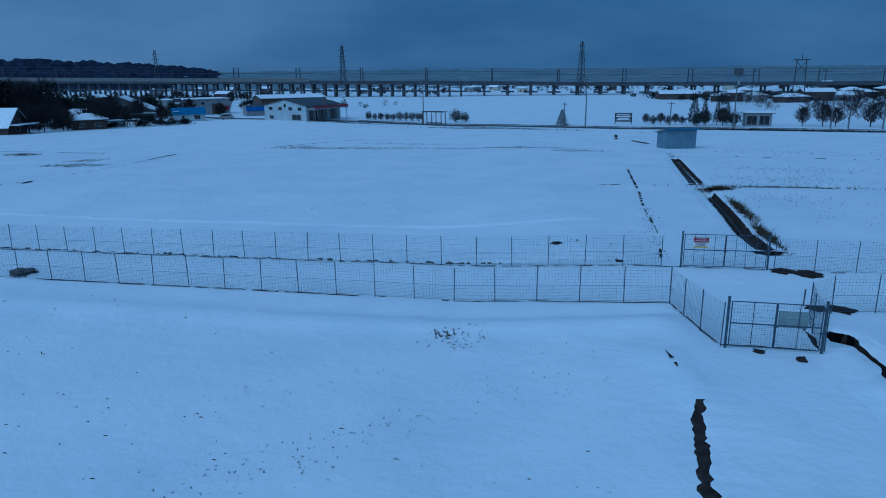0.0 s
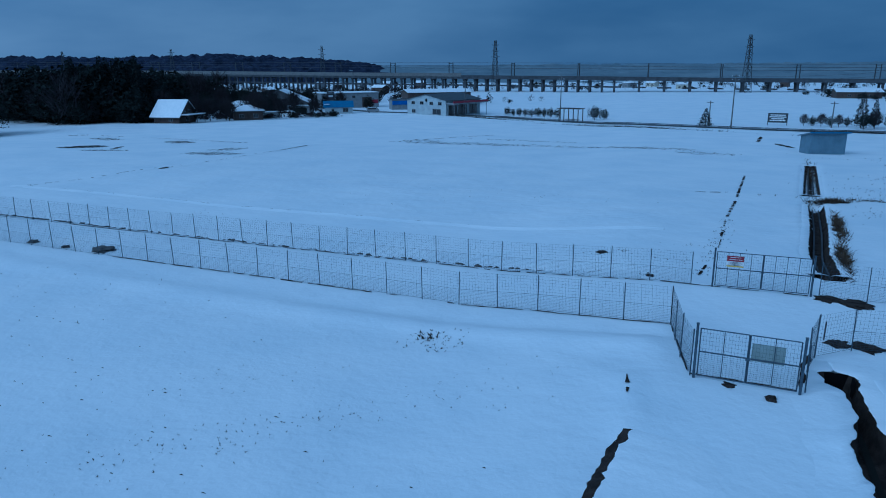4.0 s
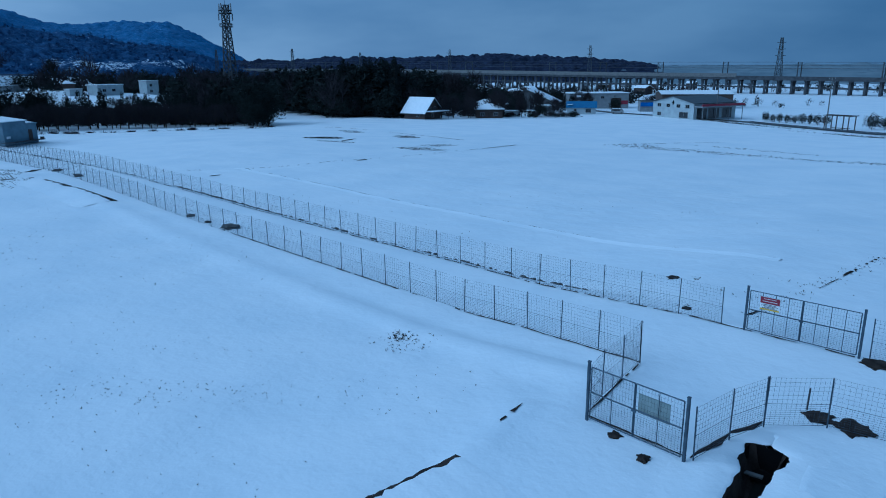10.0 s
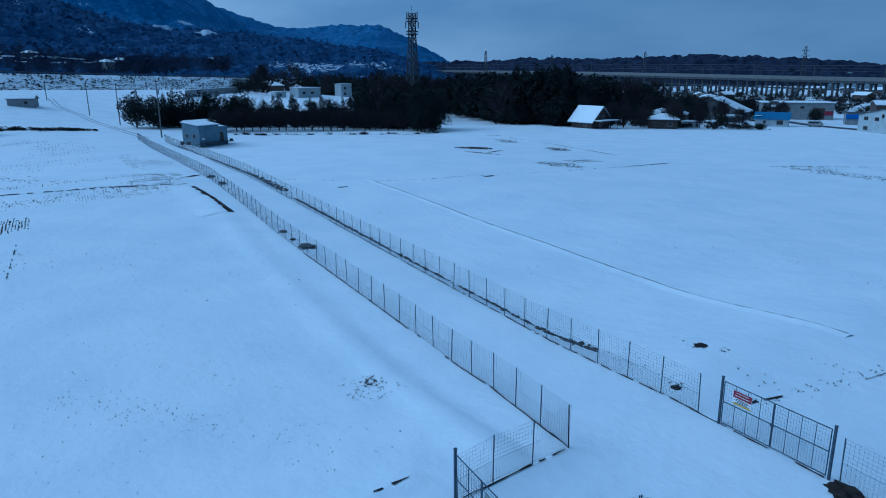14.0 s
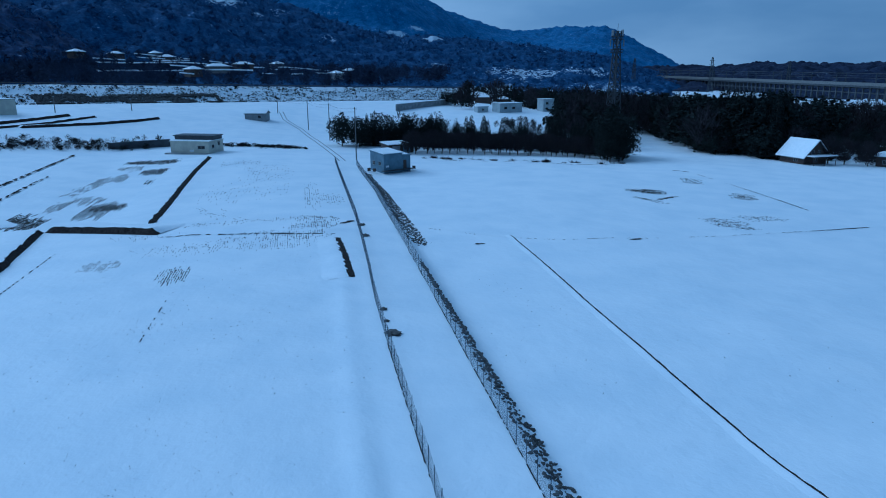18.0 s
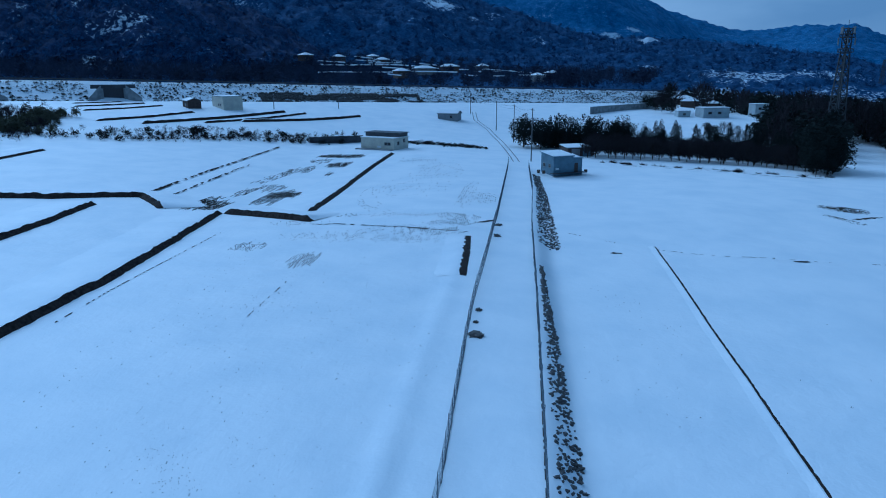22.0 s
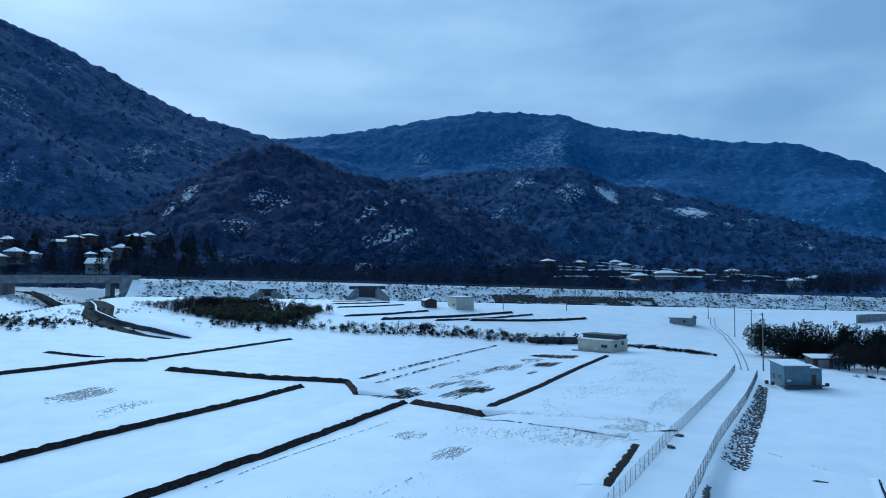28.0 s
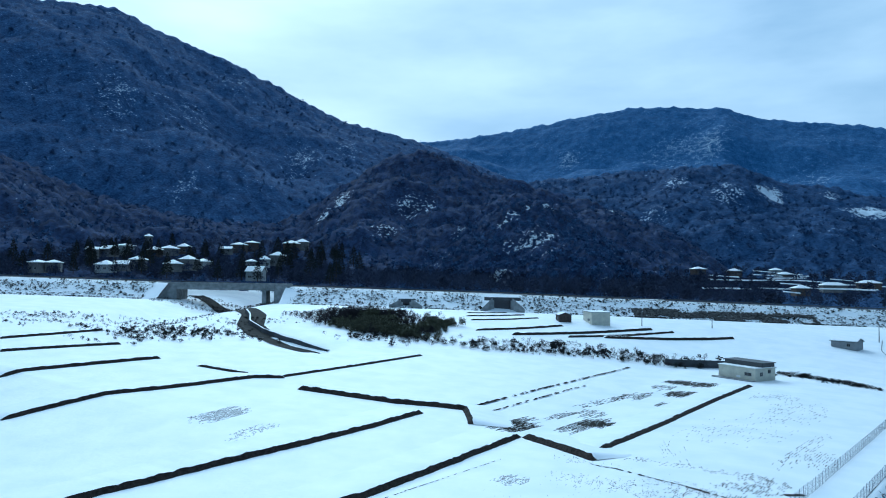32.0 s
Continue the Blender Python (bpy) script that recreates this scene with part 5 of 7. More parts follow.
LEAF = {"cedar": CEDAR, "round": EVERGREEN, "bare": TWIGS}
TREES = {k: [(tree_tris(k, n, s), trunk_tris(s, k)) for s in range(4)] for k, n in (("cedar", 1300), ("round", 1700), ("bare", 430))}
TINY_TREES = {k: [tree_tris(k, n, 60 + s) for s in range(6)] for k, n in (("cedar", 13), ("round", 13), ("bare", 26))}
LIGHT_TREES = {k: [tree_tris(k, n, 20 + s) for s in range(5)] for k, n in (("cedar", 60), ("round", 60), ("bare", 70))}
DENSE_TREES = {k: [tree_tris(k, n, 40 + s) for s in range(5)] for k, n in (("cedar", 260), ("round", 300), ("bare", 190))}
TREE_MESH = {k: [(fast_mesh("crown", c, LEAF[k]), fast_mesh("trunk", t, BARK)) for c, t in v] for k, v in TREES.items()}


def tree(kind, x, y, high, label, rng, wide=1.0, group="", name=None, z=None):
    top = thing(name or {"cedar": "cedar_tree", "round": "evergreen_tree", "bare": "bare_tree"}[kind], pose(x, y, sz(x, y) if z is None else z, 0, 0, rng.uniform(0, 360)) @ Matrix.Diagonal((high * wide, high * wide, high, 1)), label, "tree", group)
    crown, trunk = rng.choice(TREE_MESH[kind])
    part("trunk", trunk, None, top)
    part("crown", crown, None, top)
    return top


def wood(name, spots, label, mat, seed, category="woodland", dense=False, tiny=False):
    """Far woodland as one object: spots are (x, y, z, height, width, kind)."""
    rng = random.Random(seed)
    out = []
    for x, y, z, high, wide, kind in spots:
        t = rng.choice((TINY_TREES if tiny else DENSE_TREES if dense else LIGHT_TREES)[kind])
        w = rng.uniform(0, 6.28)
        c, s = math.cos(w), math.sin(w)
        m = np.array([[c * high * wide, -s * high * wide, 0], [s * high * wide, c * high * wide, 0], [0, 0, high]])
        out.append(t @ m.T + np.array([x, y, z]))
    tris = np.concatenate(out)
    o = np.array(spots[0][:3])
    ob = new(name, fast_mesh(name, tris - o, mat))
    ob.location = o
    return tagged(ob, label, category, kind="stuff")


# ---- buildings ----
def opening(parent, side, w, d, at_x, at_z, ww, hh, kind="window"):
    """A window or door set into a wall: a frame standing a little proud and a dark pane or leaf behind it."""
    turn = {"S": 0, "E": 90, "N": 180, "W": 270}[side]
    out = d / 2 if side in "SN" else w / 2
    m = pose(0, 0, 0, 0, 0, turn) @ pose(at_x, -out, at_z)
    fr = Shape()
    t = 0.08
    for cx, cz, sx, sz_ in ((-ww / 2, 0, t, hh + t), (ww / 2, 0, t, hh + t), (0, hh / 2, ww, t), (0, -hh / 2, ww, t), (0, 0, t * 0.6, hh)):
        if kind == "door" and cx == 0 and cz == 0:
            continue
        fr.box(cx, -0.03, cz, sx, 0.1, sz_)
    holder = part(kind, fr, FRAME, parent)
    holder.matrix_local = m
    part("pane" if kind == "window" else "door_leaf", Shape().box(0, -0.012, 0, ww, 0.03, hh), GLASS if kind == "window" else BROWN, holder)
    return holder


def roof_shape(kind, w, d, h, rh, over, thick):
    """A roof slab with its own thickness; ridge along x (gable_x), along y (gable_y), one slope (mono) or flat."""
    sh = Shape()
    a, b = w / 2 + over, d / 2 + over
    if kind == "gable_x":
        drop = rh * over / (d / 2)
        out = [(-b, h - drop), (0, h + rh), (b, h - drop), (b, h - drop + thick), (0, h + rh + thick), (-b, h - drop + thick)]
        n = len(out)
        v = [(x, y, z) for x in (-a, a) for y, z in out]
        sh.add(v, [(i, (i + 1) % n, n + (i + 1) % n, n + i) for i in range(n)] + [(0, 5, 4, 1), (1, 4, 3, 2), (6, 7, 10, 11), (7, 8, 9, 10)])
    elif kind == "gable_y":
        drop = rh * over / (w / 2)
        out = [(-a, h - drop), (0, h + rh), (a, h - drop), (a, h - drop + thick), (0, h + rh + thick), (-a, h - drop + thick)]
        n = len(out)
        v = [(x, y, z) for y in (-b, b) for x, z in out]
        sh.add(v, [(i, (i + 1) % n, n + (i + 1) % n, n + i) for i in range(n)] + [(0, 1, 4, 5), (1, 2, 3, 4), (6, 11, 10, 7), (7, 10, 9, 8)])
    elif kind == "hip":
        k = max(a - b, 0.1) * 0.9
        v = [(-a, -b, h), (a, -b, h), (a, b, h), (-a, b, h), (-k, 0, h + rh), (k, 0, h + rh), (-a, -b, h + thick), (a, -b, h + thick), (a, b, h + thick), (-a, b, h + thick), (-k, 0, h + rh + thick), (k, 0, h + rh + thick)]
        sh.add(v, [(6, 7, 11, 10), (7, 8, 11), (8, 9, 10, 11), (9, 6, 10), (0, 1, 7, 6), (1, 2, 8, 7), (2, 3, 9, 8), (3, 0, 6, 9), (3, 2, 1, 0)])
    else:
        up = rh if kind == "mono" else 0.0
        v = [(-a, -b, h), (a, -b, h), (a, b, h + up), (-a, b, h + up)]
        sh.add(v + [(x, y, z + thick) for x, y, z in v], [(3, 2, 1, 0), (4, 5, 6, 7), (0, 1, 5, 4), (1, 2, 6, 5), (2, 3, 7, 6), (3, 0, 4, 7)])
    return sh


def walls_shape(kind, w, d, h, rh, base=0.8):
    sh = Shape()
    if kind == "gable_x":
        v = [(x, y, z) for x in (-w / 2, w / 2) for y, z in ((-d / 2, -base), (d / 2, -base), (d / 2, h), (0, h + rh), (-d / 2, h))]
        return sh.add(v, [(0, 4, 3, 2, 1), (5, 6, 7, 8, 9), (0, 5, 9, 4), (1, 2, 7, 6), (0, 1, 6, 5), (2, 3, 8, 7), (3, 4, 9, 8)])
    if kind == "gable_y":
        v = [(x, y, z) for y in (-d / 2, d / 2) for x, z in ((-w / 2, -base), (w / 2, -base), (w / 2, h), (0, h + rh), (-w / 2, h))]
        return sh.add(v, [(0, 1, 2, 3, 4), (5, 9, 8, 7, 6), (0, 4, 9, 5), (1, 6, 7, 2), (0, 5, 6, 1), (2, 7, 8, 3), (3, 8, 9, 4)])
    up = rh if kind == "mono" else 0.0
    v = [(-w / 2, -d / 2, -base), (w / 2, -d / 2, -base), (w / 2, d / 2, -base), (-w / 2, d / 2, -base), (-w / 2, -d / 2, h), (w / 2, -d / 2, h), (w / 2, d / 2, h + up), (-w / 2, d / 2, h + up)]
    return sh.add(v, [(3, 2, 1, 0), (4, 5, 6, 7), (0, 1, 5, 4), (1, 2, 6, 5), (2, 3, 7, 6), (3, 0, 4, 7)])


def building(name, x, y, turn, w, d, h, kind, rh, wall, roof, label, openings=(), over=0.45, snow=0.18, category="house", z=None, group=""):
    top = thing(name, pose(x, y, gz(x, y) if z is None else z, 0, 0, turn), label, category, group)
    part("wall", walls_shape(kind, w, d, h, rh), wall, top)
    r = part("roof", roof_shape(kind, w, d, h, rh, over, 0.14), roof, top)
    if snow:
        s = part("snow_layer", roof_shape(kind, w, d, h, rh, over - 0.08, snow), ROOF_SNOW, r)
        s.location = (0, 0, 0.145)
    for o in openings:
        opening(top, o[0], w, d, *o[1:])
    return top


# the tool shed at the end of the stone edge: a main room and a lean-to
shed = building("tool_shed", -149.4, 29.6, 109.5, 5.4, 6.0, 3.9, "mono", 0.6, BLUEGREY, BLUEGREY, "blue-grey sheet metal tool shed with snow on its roof", [("W", 1.2, 1.6, 1.0, 0.9), ("W", -1.4, 1.6, 1.0, 0.9)], 0.3, 0.16, "shed", gz(-149.4, 29.6) + 0.35)
lean = part("lean_to", walls_shape("mono", 2.6, 4.6, 3.3, 0.5), BLUEGREY, shed)
lean.location = (4.0, -0.6, 0)
lr = part("lean_to_roof", roof_shape("mono", 2.6, 4.6, 3.3, 0.5, 0.2, 0.12), BLUEGREY, lean)
part("snow_layer", roof_shape("mono", 1.9, 3.4, 3.42, 0.4, 0.1, 0.16), ROOF_SNOW, lr)
part("door", Shape().box(3.6, -2.93, 1.1, 0.95, 0.06, 2.2), BROWN, shed, "dark closed door")
part("name_plate", Shape().box(-1.7, -3.03, 1.0, 0.9, 0.03, 0.45), PAINT, shed)
part("apron", Shape().box(1.2, -3.6, 0.02, 9.5, 1.5, 0.1), DARK_CONCRETE, shed, "wet dark concrete apron")
for dx, dy, dz in ((6.6, -2.6, 0.4), (-4.2, -1.0, 0.5), (-4.6, 0.8, 0.5)):
    part("oil_drum", Shape().rod((dx, dy, -0.2), (dx, dy, dz), 0.4, n=10), BROWN, shed)
# open garage behind the shed
garage = building("garage", -193, 44.5, 104, 8.6, 5.0, 2.5, "mono", 0.5, BROWN, DARKROOF, "open dark garage with snow on a tin roof", [], 0.4, 0.2, "garage")
part("shutter", Shape().box(2.1, -2.53, 1.1, 2.6, 0.06, 2.3), BLUEGREY, garage, "pale roller shutter")
part("shutter", Shape().box(-1.6, -2.53, 1.1, 2.8, 0.06, 2.3), GREY, garage, "grey roller shutter")

# cream pump house
pump = building("pump_house", -199.5, -14.5, 60, 12.0, 8.5, 3.5, "flat", 0, CREAM, CREAM, "cream pump house with a raised dark roof band", [("S", 3.7, 1.9, 2.2, 0.9), ("E", -1.8, 2.0, 1.1, 1.0), ("E", 1.6, 2.6, 1.1, 1.0)], 0.25, 0.14, "pump house")
part("roof_band", Shape().box(-0.2, 1.4, 4.3, 12.2, 5.2, 1.1), DARKROOF, pump, "dark blue clerestory band")
part("upper_roof", Shape().box(-0.2, 1.4, 4.95, 12.9, 5.9, 0.2), DARKROOF, pump)
part("plinth", Shape().box(-0.6, -5.1, 0.1, 13.0, 1.6, 0.4), CONCRETE, pump)
part("notice", Shape().box(0.6, -4.27, 0.9, 1.3, 0.03, 0.6), PAINT, pump)

# hut by the northern ditch
hut = building("metal_hut", 28.0, 93.2, 8, 5.6, 4.2, 3.6, "mono", -0.9, BLUEGREY, BLUEGREY, "small blue-grey metal hut with a sloping roof", [], 0.45, 0.0, "hut")
part("roof_trim", Shape().box(0, -2.62, 3.7, 6.5, 0.08, 0.22), BLUEROOF, hut)
for k in range(7):
    part("rib", Shape().box(-2.4 + k * 0.8, -2.12, 1.7, 0.05, 0.05, 3.5), BLUEGREY, hut)

# chalet and the houses beside it
chalet = building("timber_chalet", -137.4, 151.2, 0, 8.6, 8.4, 2.6, "gable_x", 4.0, BROWN, DARKROOF, "dark timber chalet with a steep snowy roof", [("E", -1.2, 3.4, 1.0, 1.1), ("E", 1.2, 3.4, 1.0, 1.1), ("E", 0, 1.2, 1.4, 1.2), ("S", 1.5, 1.3, 1.2, 1.0)], 1.0, 0.25)
part("porch_roof", Shape().box(6.2, 0, 2.5, 3.6, 9.0, 0.12), DARKROOF, chalet)
part("porch_snow", Shape().box(6.2, 0, 2.66, 3.5, 8.8, 0.2), ROOF_SNOW, chalet)
for dy in (-4, 0, 4):
    part("porch_post", Shape().rod((7.7, dy, -0.5), (7.7, dy, 2.5), 0.09), BROWN, chalet)
W = [("S", -2.2, 1.4, 1.4, 1.1), ("S", 2.2, 1.4, 1.4, 1.1)]
building("farmhouse", -124, 171, 35, 9, 7, 2.8, "hip", 1.6, BROWN, DARKROOF, "brown farmhouse under a snowy hipped roof", W, 0.8, 0.22)
building("farmhouse", -140, 196, 30, 13, 8, 3.2, "hip", 1.8, BROWN, DARKROOF, "brown farmhouse under a snowy hipped roof", W, 0.8, 0.22)
barn = building("barn", -143.5, 233, 18, 24, 14, 3.2, "gable_y", 5.2, DULL, DARKROOF, "grey barn with a dark gable and open ground floor", [("S", -5.4, 1.3, 3.6, 2.0), ("S", 3.4, 1.3, 3.6, 2.0), ("S", -2.2, 4.4, 1.8, 1.2), ("S", 2.2, 4.4, 1.8, 1.2), ("S", 8.4, 1.3, 2.0, 1.8)], 0.9, 0.0, "barn")
part("snow_slope", Shape().add([(0.5, -7.7, 8.4), (12.7, -7.7, 3.1), (12.7, 7.7, 3.1), (0.5, 7.7, 8.4), (0.5, -7.7, 8.65), (12.7, -7.7, 3.35), (12.7, 7.7, 3.35), (0.5, 7.7, 8.65)], [(3, 2, 1, 0), (4, 5, 6, 7), (0, 1, 5, 4), (1, 2, 6, 5), (2, 3, 7, 6), (3, 0, 4, 7)]), ROOF_SNOW, barn)
building("carport", -129, 219, 20, 8, 5, 2.4, "flat", 0, GREY, GREY, "long low carport with snow on top", [("S", 0, 1.1, 6.6, 1.8)], 0.4, 0.2, "carport")
building("garden_shed", -122.5, 184, 35, 5.5, 3, 1.7, "flat", 0, WHITE, GREY, "low white garden shed with snow on top", [("S", 0, 0.9, 1.2, 0.8)], 0.2, 0.25, "shed")
cabin = building("cabin", -110.3, 214.5, 24, 10.5, 6.5, 2.7, "gable_x", 1.9, WHITE, BLUEROOF, "white cabin with a bright blue metal roof", [("S", 2.6, 1.4, 2.0, 1.4), ("S", -2.2, 1.5, 0.9, 0.9), ("W", 0, 1.4, 1.0, 1.0)], 0.5, 0.0, "cabin")
part("snow_patch", Shape().box(-4.3, -0.6, 3.6, 1.9, 5.0, 0.14), ROOF_SNOW, cabin)
hall = building("warehouse", -126, 261, 38, 26, 14, 6.4, "flat", 0, GREY, GREY, "long grey warehouse with a snowy roof and a square sign", [("S", 7.5, 2.4, 4.5, 4.4, "door"), ("S", -4, 4.8, 1.4, 1.0), ("S", 1.5, 4.8, 1.4, 1.0)], 0.4, 0.2, "warehouse")
part("sign_panel", Shape().box(-9.0, -7.2, 5.4, 3.4, 0.3, 3.4), INK, hall, "dark square sign with a pale plain shape")
part("sign_mark", Shape().box(-9.0, -7.37, 5.4, 1.9, 0.05, 0.8), PAINT, hall)
part("poster", Shape().box(11.2, -7.05, 2.6, 3.0, 0.06, 1.6), MAROON, hall)
building("warehouse", -92, 290, 28, 30, 18, 6.0, "gable_x", 1.2, BROWN, DARKROOF, "dark green warehouse with snow along its roof", [], 0.4, 0.2, "warehouse")
lot = building("storage_shed", -88, 251, 28, 26, 8, 4.6, "mono", -0.5, GREY, DARKROOF, "low grey storage shed with blue tarpaulins", [], 0.5, 0.0, "shed")
part("tarpaulin", Shape().box(-1, -4.3, 3.0, 24, 0.3, 1.6), BLUESHEET, lot, "bright blue tarpaulin")
part("tarpaulin", Shape().box(6, -5.6, 2.1, 10, 2.4, 0.25), BLUESHEET, lot, "bright blue tarpaulin")
# large white workshop
shop = building("workshop", -69.8, 219, -28, 19.5, 19, 5.4, "gable_y", 2.0, WHITE, DARKROOF, "white workshop with a dark roof and glazed open side", [("S", -6.6, 4.3, 1.7, 1.1), ("S", -2.2, 4.3, 1.7, 1.1), ("S", 2.6, 4.3, 1.7, 1.1), ("S", 6.8, 4.3, 1.7, 1.1), ("S", -6.4, 1.3, 1.8, 1.2), ("S", 5.2, 1.4, 4.0, 1.9), ("E", -6, 2.0, 4.4, 3.4), ("E", -0.5, 2.0, 4.8, 3.4), ("E", 5.5, 2.0, 4.4, 3.4)], 0.5, 0.0, "workshop")
part("canopy", Shape().box(11.6, 0, 4.4, 4.0, 19.4, 0.35), GREY, shop)
part("fascia", Shape().box(13.4, 0, 4.9, 0.3, 19.2, 0.8), MAROON, shop)
part("leaf_mark", Shape().add([(0.1, -9.56, 4.5), (0.7, -9.56, 5.3), (-0.5, -9.56, 5.3), (0.1, -9.56, 6.2)], [(0, 1, 2), (2, 1, 3)]), EVERGREEN, shop)
for dy in (-9, -3, 3, 9):
    part("canopy_post", Shape().rod((13.2, dy, -0.5), (13.2, dy, 4.3), 0.12), GREY, shop)

# bus shelter, information board and gazebo across the road
shelter = building("waiting_hut", 70.2, 159.4, -12, 6.8, 4.0, 3.6, "flat", 0, GREY, DARKROOF, "grey waiting hut with snow on its flat roof", [("S", -1.7, 1.7, 2.6, 2.4), ("S", 1.5, 1.7, 2.6, 2.4)], 0.7, 0.35, "hut")
board = thing("information_board", pose(36.8, 174.2, gz(36.8, 174.2), 0, 0, -12), "wide dark information board with pale lines", "sign")
for px in (-2.4, 2.4):
    part("leg", Shape().box(px, 0, 0.9, 0.2, 0.2, 3.2), LATTICE, board)
bp = part("panel", Shape().box(0, -0.12, 2.0, 5.0, 0.12, 2.6), LATTICE, board)
for z, w in ((2.75, 3.8), (2.25, 4.2), (1.75, 3.2), (1.3, 3.9)):
    part("text_bar", Shape().box(0, -0.2, z, w, 0.03, 0.26), PAINT, bp)
gaz = thing("gazebo", pose(-20.5, 188, gz(-20.5, 188), 0, 0, -20), "open timber gazebo with a slatted roof", "gazebo")
for px in (-3.2, 0, 3.2):
    for py in (-1.8, 1.8):
        part("post", Shape().box(px, py, 1.7, 0.22, 0.22, 4.2), BROWN, gaz)
for k in range(9):
    part("slat", Shape().box(-3.6 + k * 0.9, 0, 3.95, 0.14, 4.6, 0.2), BROWN, gaz)
part("seat", Shape().box(0, 0.6, 0.5, 5.0, 0.8, 0.12), BROWN, gaz)

# small stone and metal huts on the western fields
building("field_hut", -279.5, 9.5, 70, 8.6, 6.0, 2.5, "gable_x", 1.0, GREY, DARKROOF, "small grey field hut with snow on its gable roof", [("S", 1.6, 1.2, 1.2, 1.0)], 0.4, 0.3, "hut")
building("white_hut", -260.5, -78.5, 34, 13.0, 7.5, 4.4, "flat", 0, CREAM, GREY, "white block hut with two small windows", [("S", 1.2, 1.3, 1.2, 0.9), ("S", 3.2, 1.3, 1.2, 0.9)], 0.3, 0.16, "hut")
building("brown_hut", -253.5, -90, 34, 6.5, 5.0, 2.6, "gable_x", 0.9, BROWN, DARKROOF, "small brown hut beside the white hut", [("S", 0.5, 1.2, 1.2, 1.0)], 0.3, 0.1, "hut")
# white houses behind the hedge
building("white_house", -309, 135.5, 100, 13.5, 7, 4.2, "flat", 0, WHITE, GREY, "low white house with a flat snowy roof", [("S", -3.4, 2.0, 1.8, 1.1), ("S", 1.5, 2.0, 1.8, 1.1)], 0.3, 0.25)
building("white_house", -316, 161, 95, 6.6, 6.0, 6.4, "flat", 0, WHITE, GREY, "tall narrow white house with a flat roof", [("S", -1, 4.4, 1.5, 1.2), ("S", -1, 1.6, 1.5, 1.2)], 0.2, 0.15)
building("white_house", -311, 122, 95, 6, 4, 2.6, "flat", 0, WHITE, GREY, "small white outbuilding in the snow", [("S", 0, 1.2, 1.2, 0.9)], 0.2, 0.2)
building("brown_house", -300, 171, 95, 9, 6, 2.8, "gable_x", 1.4, BROWN, DARKROOF, "low brown house with snow on its roof", W, 0.5, 0.2)

# ---- bridge and underpasses of the motorway ----
deck_o = Vector((*motorway_point(125, 0), 19.0))
turn_m = math.degrees(math.atan2(-0.86, 0.51))
bridge = thing("road_bridge", Matrix.Translation(deck_o) @ pose(0, 0, 0, 0, 0, turn_m), "pale concrete motorway bridge over a stream", "bridge")
part("deck", Shape().box(0, -6.5, 0.2, 62, 14.5, 1.0), CONCRETE, bridge)
part("girder", Shape().box(0, 0.6, -1.1, 50, 0.8, 1.8), CONCRETE, bridge)
part("parapet", Shape().box(0, 0.9, 1.0, 64, 0.3, 0.9), CONCRETE, bridge)
for sx in (-1, 1):
    part("abutment", Shape().box(sx * 25.5, -6, -7.2, 4.5, 14, 14.4), CONCRETE, bridge)
    part("wing_wall", Shape().add([(sx * 23.4, 1.2, -14), (sx * 35, 6.0, -12), (sx * 35, 3.0, -1.5), (sx * 27.5, 1.2, 0.5), (sx * 23.4, 1.2, 0.5), (sx * 23.4, 0.4, -14), (sx * 35, 5.2, -12), (sx * 35, 2.2, -1.5), (sx * 27.5, 0.4, 0.5), (sx * 23.4, 0.4, 0.5)], [(0, 1, 2, 3, 4), (9, 8, 7, 6, 5), (0, 5, 6, 1), (1, 6, 7, 2), (2, 7, 8, 3), (3, 8, 9, 4), (4, 9, 5, 0)]), CONCRETE, bridge)
part("bearing_pier", Shape().box(-18.5, -3, -7.2, 2.0, 8, 14.4), CONCRETE, bridge)


def underpass(u, w, h, label):
    o = Vector((*motorway_point(u, -11.4), float(bank_level(u)) - 7.3))
    top = thing("underpass", Matrix.Translation(o) @ pose(0, 0, 0, 0, 0, turn_m), label, "underpass")
    for sx in (-1, 1):
        part("side_wall", Shape().box(sx * (w / 2 + 0.4), -2, h / 2 - 0.4, 0.8, 9, h + 0.8), CONCRETE, top)
        part("wing_wall", Shape().add([(sx * (w / 2 + 0.8), 2.5, -0.5), (sx * (w / 2 + 6), 6.5, -0.5), (sx * (w / 2 + 6), 6.0, 1.0), (sx * (w / 2 + 0.8), 2.5, h + 1.2), (sx * (w / 2 + 0.8), 2.0, -0.5), (sx * (w / 2 + 6), 6.0, -0.5), (sx * (w / 2 + 6), 5.5, 1.0), (sx * (w / 2 + 0.8), 2.0, h + 1.2)], [(0, 1, 2, 3), (7, 6, 5, 4), (0, 4, 5, 1), (1, 5, 6, 2), (2, 6, 7, 3), (3, 7, 4, 0)]), CONCRETE, top)
    part("lintel", Shape().box(0, 2.1, h + 0.6, w + (9 if w > 4 else 4), 0.8, 1.5), DARK_CONCRETE, top)
    # flat dark panel closes the opening and stands for the shade within
    part("tunnel_shade", Shape().box(0, 1.2, h / 2, w, 0.3, h), INK, top, "dark panel in place of the shade inside the underpass")


underpass(-6, 7.5, 4.8, "pale concrete box underpass below the motorway")
underpass(38, 3.0, 2.6, "small concrete culvert below the motorway")


